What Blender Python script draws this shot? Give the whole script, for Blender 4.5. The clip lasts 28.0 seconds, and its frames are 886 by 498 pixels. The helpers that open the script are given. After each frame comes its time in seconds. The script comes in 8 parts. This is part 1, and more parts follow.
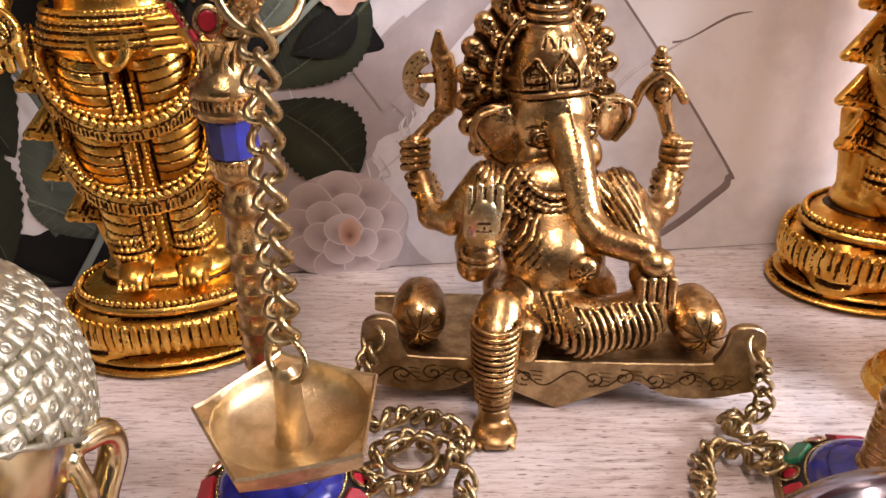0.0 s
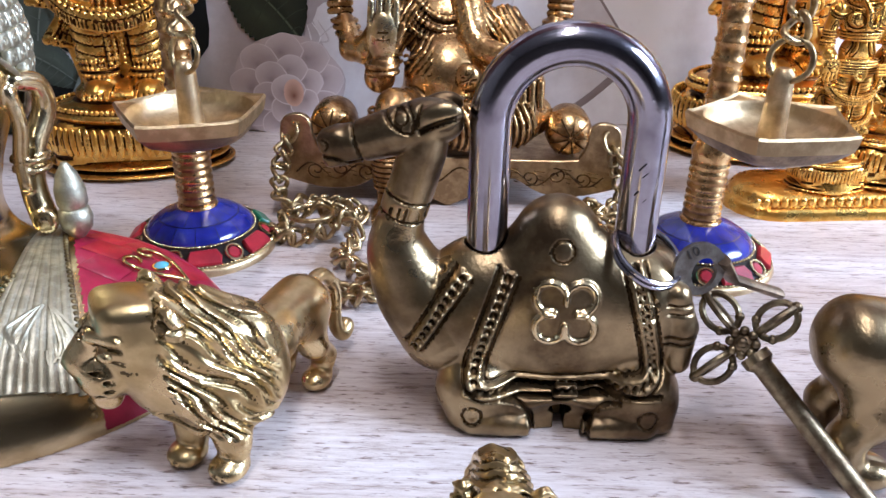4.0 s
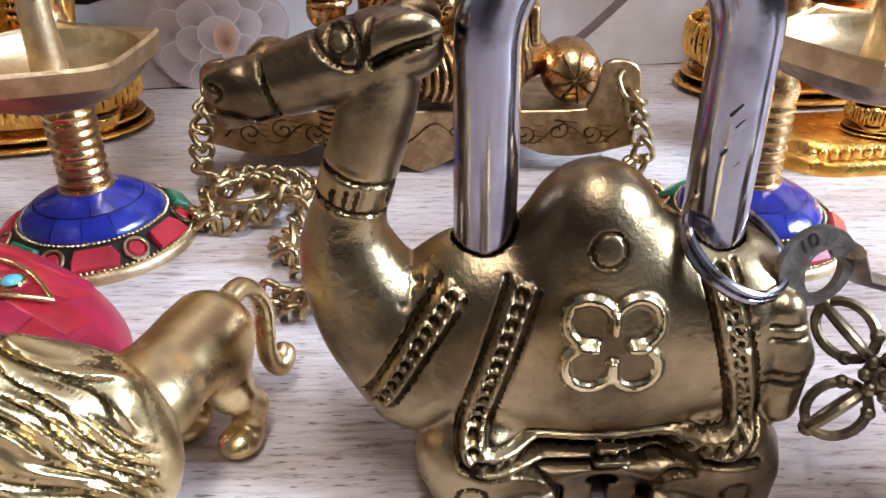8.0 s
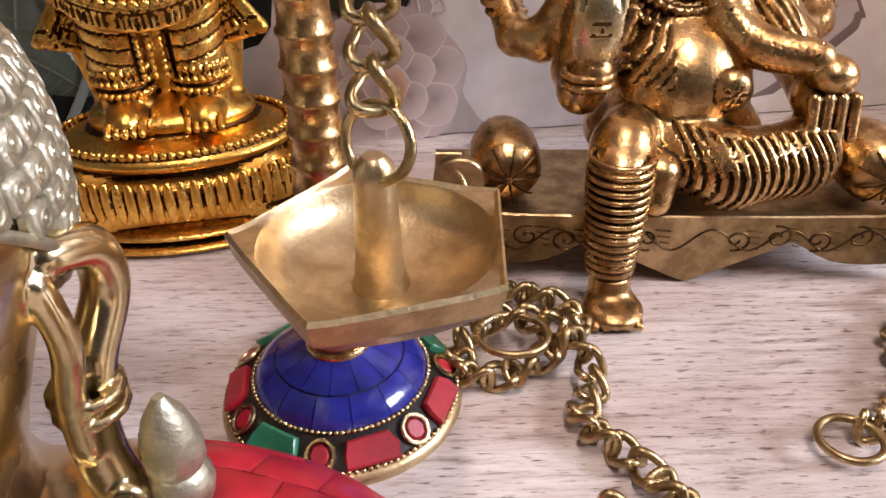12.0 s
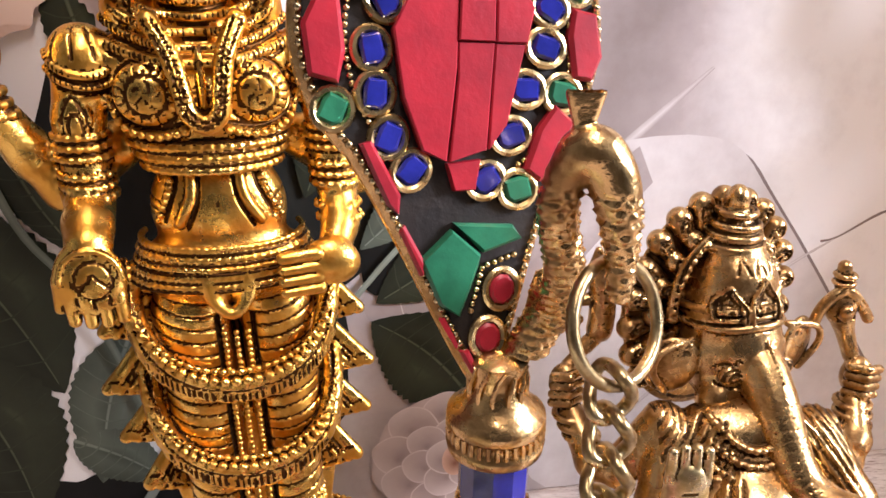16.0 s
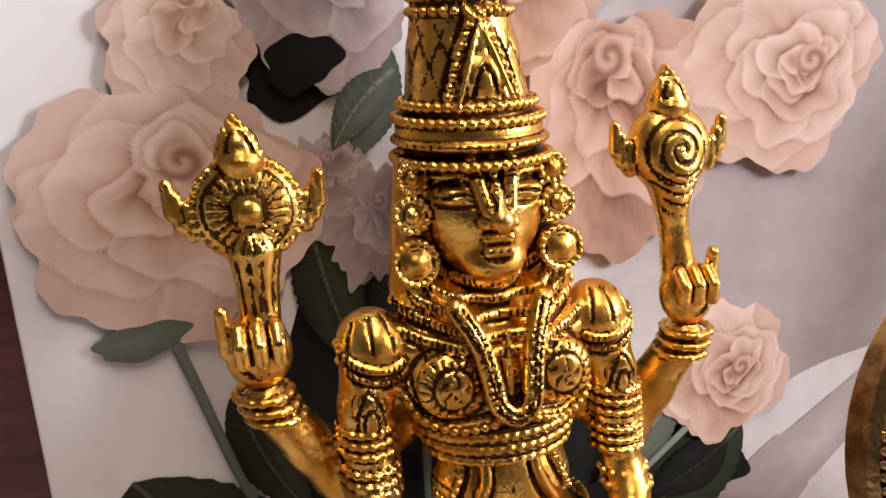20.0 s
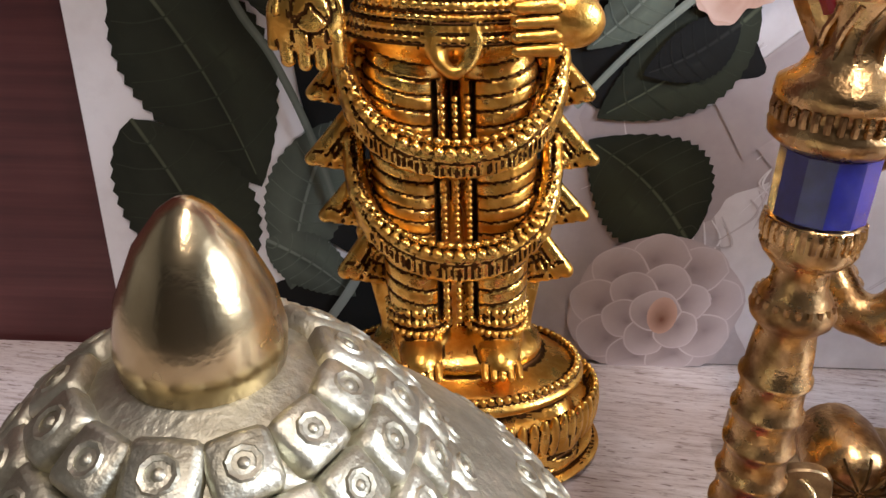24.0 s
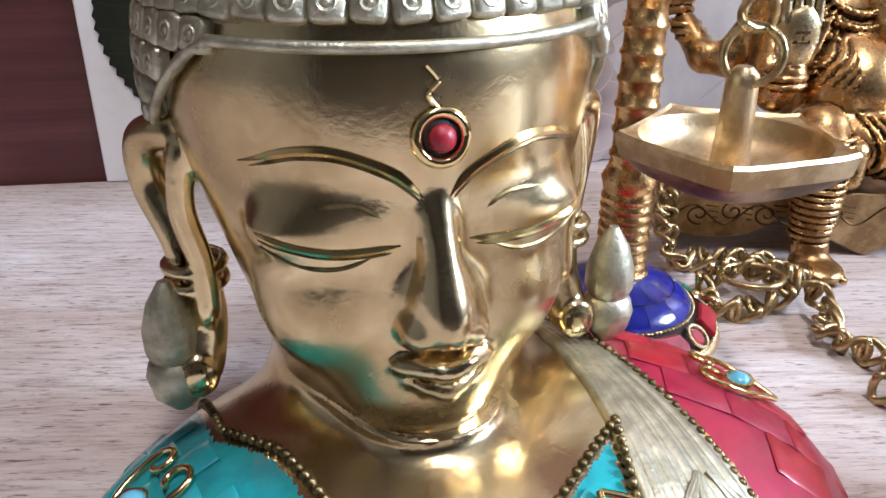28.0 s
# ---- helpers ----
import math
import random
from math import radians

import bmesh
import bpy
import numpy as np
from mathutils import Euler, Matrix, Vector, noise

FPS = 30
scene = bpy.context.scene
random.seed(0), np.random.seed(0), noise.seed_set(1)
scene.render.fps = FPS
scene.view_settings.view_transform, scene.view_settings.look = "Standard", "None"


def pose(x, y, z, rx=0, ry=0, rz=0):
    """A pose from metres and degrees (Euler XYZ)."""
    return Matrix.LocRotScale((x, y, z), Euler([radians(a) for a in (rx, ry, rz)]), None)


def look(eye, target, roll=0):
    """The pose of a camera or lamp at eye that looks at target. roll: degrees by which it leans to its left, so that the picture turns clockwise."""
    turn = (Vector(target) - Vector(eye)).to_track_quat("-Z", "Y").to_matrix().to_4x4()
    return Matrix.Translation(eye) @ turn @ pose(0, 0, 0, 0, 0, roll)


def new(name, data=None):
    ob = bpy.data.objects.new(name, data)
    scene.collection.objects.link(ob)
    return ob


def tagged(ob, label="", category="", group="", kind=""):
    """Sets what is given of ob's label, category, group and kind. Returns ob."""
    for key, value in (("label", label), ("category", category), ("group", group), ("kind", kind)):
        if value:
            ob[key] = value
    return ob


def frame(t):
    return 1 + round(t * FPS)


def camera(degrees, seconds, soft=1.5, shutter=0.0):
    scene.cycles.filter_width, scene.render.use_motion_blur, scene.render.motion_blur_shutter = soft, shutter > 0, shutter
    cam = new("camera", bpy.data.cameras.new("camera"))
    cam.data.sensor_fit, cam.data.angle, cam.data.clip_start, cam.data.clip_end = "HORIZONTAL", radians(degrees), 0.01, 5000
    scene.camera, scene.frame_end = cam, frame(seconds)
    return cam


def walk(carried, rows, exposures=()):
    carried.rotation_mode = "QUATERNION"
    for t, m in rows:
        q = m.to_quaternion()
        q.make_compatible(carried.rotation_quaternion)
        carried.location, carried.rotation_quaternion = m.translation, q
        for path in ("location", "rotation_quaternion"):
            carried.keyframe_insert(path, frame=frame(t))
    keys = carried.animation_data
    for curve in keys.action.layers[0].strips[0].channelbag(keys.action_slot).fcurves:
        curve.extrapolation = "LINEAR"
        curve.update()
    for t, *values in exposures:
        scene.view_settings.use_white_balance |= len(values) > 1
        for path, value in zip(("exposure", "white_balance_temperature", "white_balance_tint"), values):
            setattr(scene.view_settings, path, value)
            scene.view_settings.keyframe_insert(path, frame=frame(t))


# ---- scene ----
cam = camera(59.4, 28.0)
METRES, EYE, TILT, LEAN, TURN = 1.0, 0.222, -30.0, 0.0, 0.0
ROWS = [
    (0.0, 0.0, 0.0, 0.0, 0.0, 0.0, -0.0),
    (0.5, -0.0081, -0.0146, -0.0142, 0.46, 0.34, -0.12),
    (1.0, -0.0129, -0.0248, -0.0301, 0.75, 0.48, -0.39),
    (1.5, -0.0164, -0.0366, -0.0442, 0.86, 0.7, -0.35),
    (2.0, -0.0158, -0.0493, -0.0531, 0.88, 1.53, -0.7),
    (2.5, 0.003, -0.0574, -0.0672, 0.7, 2.24, -1.31),
    (3.0, 0.0253, -0.0568, -0.0839, 0.81, 2.38, -1.46),
    (3.5, 0.0436, -0.0551, -0.0968, 1.32, 2.73, -1.45),
    (4.0, 0.0558, -0.0519, -0.1101, 1.43, 3.26, -1.51),
    (4.5, 0.066, -0.049, -0.1197, 1.33, 3.52, -1.46),
    (6.5, 0.0721, 0.0418, -0.1057, 4.51, 0.3, -1.3),
    (7.0, 0.0731, 0.0446, -0.1028, 4.14, 0.21, -0.92),
    (7.5, 0.0675, 0.0352, -0.1006, 2.31, 0.13, -0.05),
    (8.0, 0.0536, 0.027, -0.0978, -0.37, 0.2, 0.86),
    (8.5, 0.042, 0.0169, -0.0928, -2.71, 0.48, 1.87),
    (9.0, 0.0268, 0.0131, -0.0918, -4.57, 0.48, 2.59),
    (9.5, 0.0011, 0.0107, -0.0909, -5.06, -0.05, 2.78),
    (10.0, -0.0219, 0.0135, -0.0865, -4.24, -0.6, 2.5),
    (10.5, -0.0271, 0.0266, -0.0674, -2.34, -1.78, 2.12),
    (11.0, -0.0305, 0.0523, -0.0522, -0.69, -3.44, 1.67),
    (11.5, -0.0305, 0.0699, -0.0481, -0.54, -3.97, 1.11),
    (13.5, -0.0506, 0.0775, -0.0021, -1.14, 0.92, 0.61),
    (14.0, -0.0545, 0.0751, 0.011, -1.65, 2.29, 0.55),
    (14.5, -0.0579, 0.0686, 0.0246, -2.03, 3.6, 0.57),
    (15.0, -0.0612, 0.064, 0.0338, -2.6, 4.87, 0.78),
    (15.5, -0.0703, 0.0609, 0.0449, -3.59, 6.38, 0.99),
    (16.0, -0.0789, 0.054, 0.0551, -4.04, 7.79, 1.23),
    (16.5, -0.0788, 0.0447, 0.0649, -4.03, 8.84, 1.6),
    (17.0, -0.0898, 0.041, 0.0733, -3.7, 9.63, 2.34),
    (17.5, -0.1116, 0.0501, 0.0865, -3.83, 10.46, 2.86),
    (18.0, -0.1308, 0.062, 0.0985, -4.12, 10.81, 2.78),
    (18.5, -0.1466, 0.0803, 0.1048, -4.67, 10.78, 2.95),
    (19.0, -0.1566, 0.0843, 0.1133, -4.4, 11.7, 3.17),
    (19.5, -0.1595, 0.0732, 0.1246, -3.98, 12.85, 3.49),
    (20.0, -0.162, 0.0683, 0.1206, -3.69, 12.7, 3.95),
    (20.5, -0.1651, 0.0778, 0.1073, -4.64, 11.14, 4.42),
    (21.0, -0.1545, 0.0747, 0.0947, -4.65, 9.34, 4.26),
    (21.5, -0.1466, 0.0705, 0.0832, -2.35, 8.25, 2.65),
    (22.0, -0.1394, 0.0721, 0.0664, 0.88, 7.04, -0.2),
    (22.5, -0.1291, 0.0773, 0.0515, 4.33, 5.62, -2.46),
    (24.5, -0.0962, 0.088, -0.0027, 6.9, 3.14, -5.14),
    (25.0, -0.0991, 0.0726, -0.015, 6.15, 3.41, -4.43),
    (25.5, -0.1002, 0.0509, -0.018, 5.5, 3.64, -4.0),
    (26.0, -0.1015, 0.0494, -0.0285, 5.01, 3.26, -3.94),
    (26.5, -0.1027, 0.042, -0.0429, 4.68, 2.24, -3.81),
    (27.0, -0.1008, 0.0335, -0.0546, 4.13, 1.53, -3.3),
    (27.5, -0.1022, 0.0358, -0.0734, 2.28, 2.45, -1.87),
    (28.0, -0.1168, 0.0376, -0.089, -1.03, 5.05, 0.56),
]
LOOK = [
    (0.0, 0.10, 7000, 28), (2.0, 0.02, 6000, 20), (3.0, 0.0, 5950, 20), (4.0, 0.04, 5300, 16), (8.0, 0.24, 5500, 12), (9.0, 0.22, 5450, 11), (10.5, -0.02, 5800, 15), (11.0, -0.04, 5900, 18),
    (14.0, 0.34, 8100, 32), (15.0, 0.34, 7200, 28), (16.0, 0.46, 6600, 23), (17.0, 0.34, 6600, 20), (19.0, -0.02, 6850, 20), (20.0, -0.16, 6850, 21),
    (22.0, 0.20, 6600, 20), (24.5, -0.10, 6200, 20), (25.0, -0.10, 6300, 19), (26.0, -0.22, 5850, 16), (27.0, -0.28, 5700, 16), (28.0, 0.28, 5650, 14),
]
walk(cam, [(t, pose(0, 0, EYE, TILT, LEAN, TURN) @ pose(METRES * x, METRES * y, METRES * z, 90 + pitch, roll, yaw)) for t, x, y, z, yaw, pitch, roll in ROWS], LOOK)

# ---- light ----
world = bpy.data.worlds.new("world")
scene.world = world
world.use_nodes = True
sky = world.node_tree.nodes.new("ShaderNodeTexSky")
sky.sky_type, sky.sun_disc = "NISHITA", False
sky.sun_elevation, sky.sun_rotation = radians(40), radians(90)
world.node_tree.links.new(sky.outputs[0], world.node_tree.nodes["Background"].inputs[0])
world.node_tree.nodes["Background"].inputs[1].default_value = 0.1


def area(name, eye, target, sx, sy, watts, color):
    data = bpy.data.lights.new(name, "AREA")
    data.shape, data.size, data.size_y, data.energy, data.color = "RECTANGLE", sx, sy, watts, color
    ob = new(name, data)
    ob.matrix_world = look(eye, target)
    return ob


area("window_light", (1.76, -0.20, 0.95), (0.0, 0.12, 0.0), 0.62, 0.66, 78, (0.82, 0.91, 1.0))
# warm fill from above, added; no ceiling lamp is seen
area("ceiling_fill", (0.1, -0.35, 1.69), (0.0, -0.35, 0.0), 1.1, 0.12, 21, (1.0, 0.90, 0.79))

# ---- mesh tools ----
def V3(*p):
    return np.array(p, float)


def turned(rx=0, ry=0, rz=0):
    return np.array(Euler([radians(a) for a in (rx, ry, rz)]).to_matrix())


def smooth_path(pts, k=6, closed=False):
    """Catmull-Rom through pts, k steps a span."""
    p = np.asarray(pts, float)
    n, out = len(p), []
    for i in range(n if closed else n - 1):
        g = (lambda j: p[j % n]) if closed else (lambda j: p[min(max(j, 0), n - 1)])
        a, b, c, d = g(i - 1), g(i), g(i + 1), g(i + 2)
        for t in np.arange(k) / k:
            out.append(0.5 * (2 * b + (c - a) * t + (2 * a - 5 * b + 4 * c - d) * t * t + (3 * b - a - 3 * c + d) * t ** 3))
    if not closed:
        out.append(p[-1])
    return np.array(out)


def even_path(pts, step, closed=False):
    """Points along pts at even steps."""
    p = np.asarray(pts, float)
    if closed:
        p = np.vstack([p, p[:1]])
    s = np.r_[0, np.cumsum(np.linalg.norm(np.diff(p, axis=0), axis=1))]
    n = max(2, int(round(s[-1] / step)))
    u = np.linspace(0, s[-1], n, endpoint=False) if closed else np.linspace(0, s[-1], n + 1)
    return np.stack([np.interp(u, s, p[:, i]) for i in range(p.shape[1])], 1)


def ring_points(c, rx, ry, n=24, a0=0.0, a1=360.0, z=0.0):
    a = np.radians(np.linspace(a0, a1, n, endpoint=abs(a1 - a0) < 359))
    return np.stack([c[0] + rx * np.cos(a), c[1] + ry * np.sin(a), np.full(len(a), c[2] + z)], 1)


class Shape:
    """Gathers vertices, faces and material slots, then becomes one mesh."""

    def __init__(self):
        self.v, self.f, self.m, self.n = [], [], [], 0

    def add(self, v, f, mat=0):
        v = np.asarray(v, float)
        self.v.append(v)
        off = self.n
        self.f.extend([tuple(int(i) + off for i in q) for q in f])
        self.m.extend([mat] * len(f) if np.isscalar(mat) else list(mat))
        self.n += len(v)
        return self

    def join(self, other, rot=None, at=(0, 0, 0), scale=1.0):
        v = np.vstack(other.v) * scale
        if rot is not None:
            v = v @ rot.T
        return self.add(v + np.asarray(at), other.f, other.m)

    def ball(self, c, r, mat=0, seg=12, rows=8, rot=None):
        r = np.ones(3) * r
        v = [(0, 0, 1)]
        for i in range(1, rows):
            t = math.pi * i / rows
            v += [(math.sin(t) * math.cos(2 * math.pi * j / seg), math.sin(t) * math.sin(2 * math.pi * j / seg), math.cos(t)) for j in range(seg)]
        v.append((0, 0, -1))
        last = len(v) - 1
        f = [(0, 1 + j, 1 + (j + 1) % seg) for j in range(seg)]
        for i in range(rows - 2):
            a = 1 + i * seg
            f += [(a + j, a + seg + j, a + seg + (j + 1) % seg, a + (j + 1) % seg) for j in range(seg)]
        a = 1 + (rows - 2) * seg
        f += [(a + j, last, a + (j + 1) % seg) for j in range(seg)]
        v = np.array(v) * r
        if rot is not None:
            v = v @ rot.T
        return self.add(v + np.asarray(c), f, mat)

    def loft(self, rings, mat=0, cap=True, closed=False):
        n = len(rings[0])
        v, f = np.vstack(rings), []
        k = len(rings)
        for i in range(k if closed else k - 1):
            a, b = i * n, ((i + 1) % k) * n
            f += [(a + j, a + (j + 1) % n, b + (j + 1) % n, b + j) for j in range(n)]
        if cap and not closed:
            f += [tuple(range(n))[::-1], tuple(range((k - 1) * n, k * n))]
        return self.add(v, f, mat)

    def lathe(self, prof, c=(0, 0, 0), mat=0, n=32, sx=1.0, sy=1.0, rot=None, cap=True):
        a = np.linspace(0, 2 * math.pi, n, endpoint=False)
        rings = []
        for r, z in prof:
            p = np.stack([r * sx * np.cos(a), r * sy * np.sin(a), np.full(n, z)], 1)
            if rot is not None:
                p = p @ rot.T
            rings.append(p + np.asarray(c))
        return self.loft(rings, mat, cap)

    def tube(self, pts, r, mat=0, n=8, closed=False, flat=1.0, up=None):
        p = np.asarray(pts, float)
        k = len(p)
        r = np.ones(k) * r
        if closed:
            tang = np.roll(p, -1, 0) - np.roll(p, 1, 0)
        else:
            tang = np.gradient(p, axis=0)
        tang /= np.maximum(np.linalg.norm(tang, axis=1, keepdims=True), 1e-12)
        u = np.asarray(up, float) if up is not None else (V3(0, 0, 1) if abs(tang[0][2]) < 0.9 else V3(0, 1, 0))
        a = np.linspace(0, 2 * math.pi, n, endpoint=False)
        rings = []
        for i in range(k):
            s = np.cross(tang[i], u)
            s /= max(np.linalg.norm(s), 1e-9)
            if up is None:
                u = np.cross(s, tang[i])
                w = u
            else:
                w = np.cross(s, tang[i])
            rings.append(p[i] + r[i] * (np.outer(np.cos(a), s) + flat * np.outer(np.sin(a), w)))
        return self.loft(rings, mat, True, closed)

    def beads(self, pts, r, mat=0, step=None, closed=False, seg=8, rows=5):
        for q in even_path(pts, step or 2.1 * r, closed):
            self.ball(q, r, mat, seg, rows)
        return self

    def slab(self, outline, depth, mat=0, rot=None, at=(0, 0, 0), bevel=0.0, side=None):
        """A flat outline (x, y) pulled up by depth along z, its upper edge bevelled."""
        o = np.asarray(outline, float)
        n = len(o)
        c = o.mean(0)
        d = np.roll(o, -1, 0) - np.roll(o, 1, 0)
        nrm = np.stack([d[:, 1], -d[:, 0]], 1)
        nrm /= np.maximum(np.linalg.norm(nrm, axis=1, keepdims=True), 1e-12)
        ar = 0.5 * np.sum(o[:, 0] * np.roll(o[:, 1], -1) - np.roll(o[:, 0], -1) * o[:, 1])
        if ar < 0:
            o = o[::-1]
            nrm = -nrm[::-1]
        lv = [(o, 0.0)]
        if bevel:
            lv += [(o, depth - bevel), (o - nrm * bevel, depth)]
        else:
            lv += [(o, depth)]
        rings = [np.c_[q, np.full(n, z)] for q, z in lv]
        v, f, m = np.vstack(rings), [], []
        for i in range(len(lv) - 1):
            f += [(i * n + j, i * n + (j + 1) % n, (i + 1) * n + (j + 1) % n, (i + 1) * n + j) for j in range(n)]
        m = [mat if side is None else side] * len(f)
        f += [tuple(range(n))[::-1], tuple(range((len(lv) - 1) * n, len(lv) * n))]
        m += [mat, mat]
        if rot is not None:
            v = v @ rot.T
        return self.add(v + np.asarray(at), f, m)

    def box(self, lo, hi, mat=0, bevel=0.0):
        x0, y0, z0 = lo
        x1, y1, z1 = hi
        b = bevel
        if not b:
            return self.slab([(x0, y0), (x1, y0), (x1, y1), (x0, y1)], z1 - z0, mat, at=(0, 0, z0))
        o = []
        for cx, cy, a0 in ((x1 - b, y0 + b, -90), (x1 - b, y1 - b, 0), (x0 + b, y1 - b, 90), (x0 + b, y0 + b, 180)):
            o += [(cx + b * math.cos(radians(a0 + a)), cy + b * math.sin(radians(a0 + a))) for a in (0, 45, 90)]
        return self.slab(o, z1 - z0, mat, at=(0, 0, z0), bevel=b * 0.8)

    def mesh(self, name, mats, sharp=40.0):
        me = bpy.data.meshes.new(name)
        me.from_pydata(np.vstack(self.v).tolist(), [], self.f)
        for m in mats:
            me.materials.append(m)
        me.polygons.foreach_set("material_index", np.array(self.m, np.int32))
        me.polygons.foreach_set("use_smooth", np.ones(len(self.f), bool))
        me.set_sharp_from_angle(angle=radians(sharp))
        me.update()
        return me


class Clay:
    """A block of clay on a grid: solids are joined to it, cut from it or traced into it, and its skin becomes a mesh."""

    def __init__(self, lo, hi, h):
        self.lo, self.h = np.asarray(lo, float), h
        self.n = np.ceil((np.asarray(hi) - self.lo) / h).astype(int) + 1
        self.d = np.full(self.n, 0.05, np.float32)
        self.m = np.zeros(self.n, np.int8)
        self.moved = None

    def window(self, lo, hi):
        a = np.maximum(np.floor((np.asarray(lo) - self.lo) / self.h).astype(int), 0)
        b = np.minimum(np.ceil((np.asarray(hi) - self.lo) / self.h).astype(int) + 1, self.n)
        if np.any(b <= a):
            return None
        s = tuple(slice(i, j) for i, j in zip(a, b))
        ax = [(self.lo[i] + self.h * np.arange(a[i], b[i])).astype(np.float32) for i in range(3)]
        return s, ax[0][:, None, None], ax[1][None, :, None], ax[2][None, None, :]

    def blend(self, s, d, mat, k, cut):
        old = self.d[s]
        if cut:
            if k > 0:
                h = np.clip(0.5 - 0.5 * (old + d) / k, 0, 1)
                new_d = old * (1 - h) - d * h + k * h * (1 - h)
            else:
                new_d = np.maximum(old, -d)
            hit = d < self.h * 0.2
        else:
            hit = d < old
            if k > 0:
                h = np.clip(0.5 + 0.5 * (old - d) / k, 0, 1)
                new_d = old * (1 - h) + d * h - k * h * (1 - h)
            else:
                new_d = np.minimum(old, d)
        self.d[s] = new_d
        if mat is not None:
            self.m[s][hit] = mat

    def ell(self, c, r, mat=0, k=0.0, cut=False, rot=None):
        c, r = np.asarray(c, float), np.ones(3) * r
        pad = k + 2 * self.h
        ext = r if rot is None else np.ones(3) * r.max()
        w = self.window(c - ext - pad, c + ext + pad)
        if w is None:
            return self
        s, x, y, z = w
        x, y, z = x - c[0], y - c[1], z - c[2]
        if rot is not None:
            q = np.asarray(rot, np.float32).T
            x, y, z = (q[i, 0] * x + q[i, 1] * y + q[i, 2] * z for i in range(3))
        k0 = np.sqrt((x / r[0]) ** 2 + (y / r[1]) ** 2 + (z / r[2]) ** 2)
        k1 = np.sqrt((x / r[0] ** 2) ** 2 + (y / r[1] ** 2) ** 2 + (z / r[2] ** 2) ** 2)
        self.blend(s, (k0 * (k0 - 1) / np.maximum(k1, 1e-6)).astype(np.float32), mat, k, cut)
        return self

    def cap(self, a, b, ra, rb=None, mat=0, k=0.0, cut=False):
        a, b = np.asarray(a, float), np.asarray(b, float)
        rb = ra if rb is None else rb
        pad = max(ra, rb) + k + 2 * self.h
        w = self.window(np.minimum(a, b) - pad, np.maximum(a, b) + pad)
        if w is None:
            return self
        s, x, y, z = w
        e = b - a
        ee = max(float(e @ e), 1e-12)
        x, y, z = x - a[0], y - a[1], z - a[2]
        t = np.clip((x * e[0] + y * e[1] + z * e[2]) / ee, 0, 1)
        d = np.sqrt((x - t * e[0]) ** 2 + (y - t * e[1]) ** 2 + (z - t * e[2]) ** 2) - (ra + (rb - ra) * t)
        self.blend(s, d.astype(np.float32), mat, k, cut)
        return self

    def line(self, pts, r, mat=0, k=0.0, cut=False, closed=False):
        p = np.asarray(pts, float)
        r = np.ones(len(p)) * r
        n = len(p)
        for i in range(n if closed else n - 1):
            j = (i + 1) % n
            self.cap(p[i], p[j], r[i], r[j], mat, k, cut)
        return self

    def beads(self, pts, r, mat=0, step=None, closed=False, k=0.0):
        for q in even_path(pts, step or 2.2 * r, closed):
            self.ell(q, r, mat, k)
        return self

    def block(self, c, half, mat=0, k=0.0, cut=False, rot=None, rnd=0.001):
        c, hf = np.asarray(c, float), np.asarray(half, float)
        pad = k + 2 * self.h
        ext = hf if rot is None else np.ones(3) * np.linalg.norm(hf)
        w = self.window(c - ext - pad, c + ext + pad)
        if w is None:
            return self
        s, x, y, z = w
        x, y, z = x - c[0], y - c[1], z - c[2]
        if rot is not None:
            q = np.asarray(rot, np.float32).T
            x, y, z = (q[i, 0] * x + q[i, 1] * y + q[i, 2] * z for i in range(3))
        x, y, z = (np.abs(a) - hf[i] + rnd for i, a in enumerate((x, y, z)))
        d = np.sqrt(np.maximum(x, 0) ** 2 + np.maximum(y, 0) ** 2 + np.maximum(z, 0) ** 2) + np.minimum(np.maximum(np.maximum(x, y), z), 0) - rnd
        self.blend(s, d.astype(np.float32), mat, k, cut)
        return self

    def trace(self, pts, w, amp, mat=None, lo=-9.0, hi=9.0, axes=(0, 2), closed=False):
        """Raises (amp > 0) or sinks a line of half width w, drawn on the skin along the third axis between lo and hi."""
        p = np.asarray(pts, float)
        n = len(p)
        third = 3 - axes[0] - axes[1]
        for i in range(n if closed else n - 1):
            a, b = p[i], p[(i + 1) % n]
            l3, h3 = np.full(3, lo), np.full(3, hi)
            for q, j in enumerate(axes):
                l3[j], h3[j] = min(a[q], b[q]) - w - self.h, max(a[q], b[q]) + w + self.h
            win = self.window(l3, h3)
            if win is None:
                continue
            s, *xyz = win
            x, y = xyz[axes[0]] - a[0], xyz[axes[1]] - a[1]
            e = b - a
            t = np.clip((x * e[0] + y * e[1]) / max(float(e @ e), 1e-12), 0, 1)
            d = np.sqrt((x - t * e[0]) ** 2 + (y - t * e[1]) ** 2)
            mask = np.clip((w - d) / (0.6 * w), 0, 1)
            mask = mask * np.ones((1, 1, 1), np.float32)
            full = np.broadcast_to(mask, self.d[s].shape)
            old = self.d[s]
            near = np.abs(old) < 3 * abs(amp) + 4 * self.h
            # a point that the line has moved already is not moved again
            key = None if self.moved is None else self.moved[s]
            step = np.where(near, amp * full, 0).astype(np.float32)
            if key is not None:
                ext = np.where(np.abs(step) > np.abs(key), step - key, 0)
                self.moved[s] = np.where(np.abs(step) > np.abs(key), step, key)
                step = ext
            self.d[s] = old - step
            if mat is not None:
                self.m[s][(full > 0.25) & near] = mat
        return self

    def start_line(self):
        self.moved = np.zeros(self.n, np.float32)
        return self

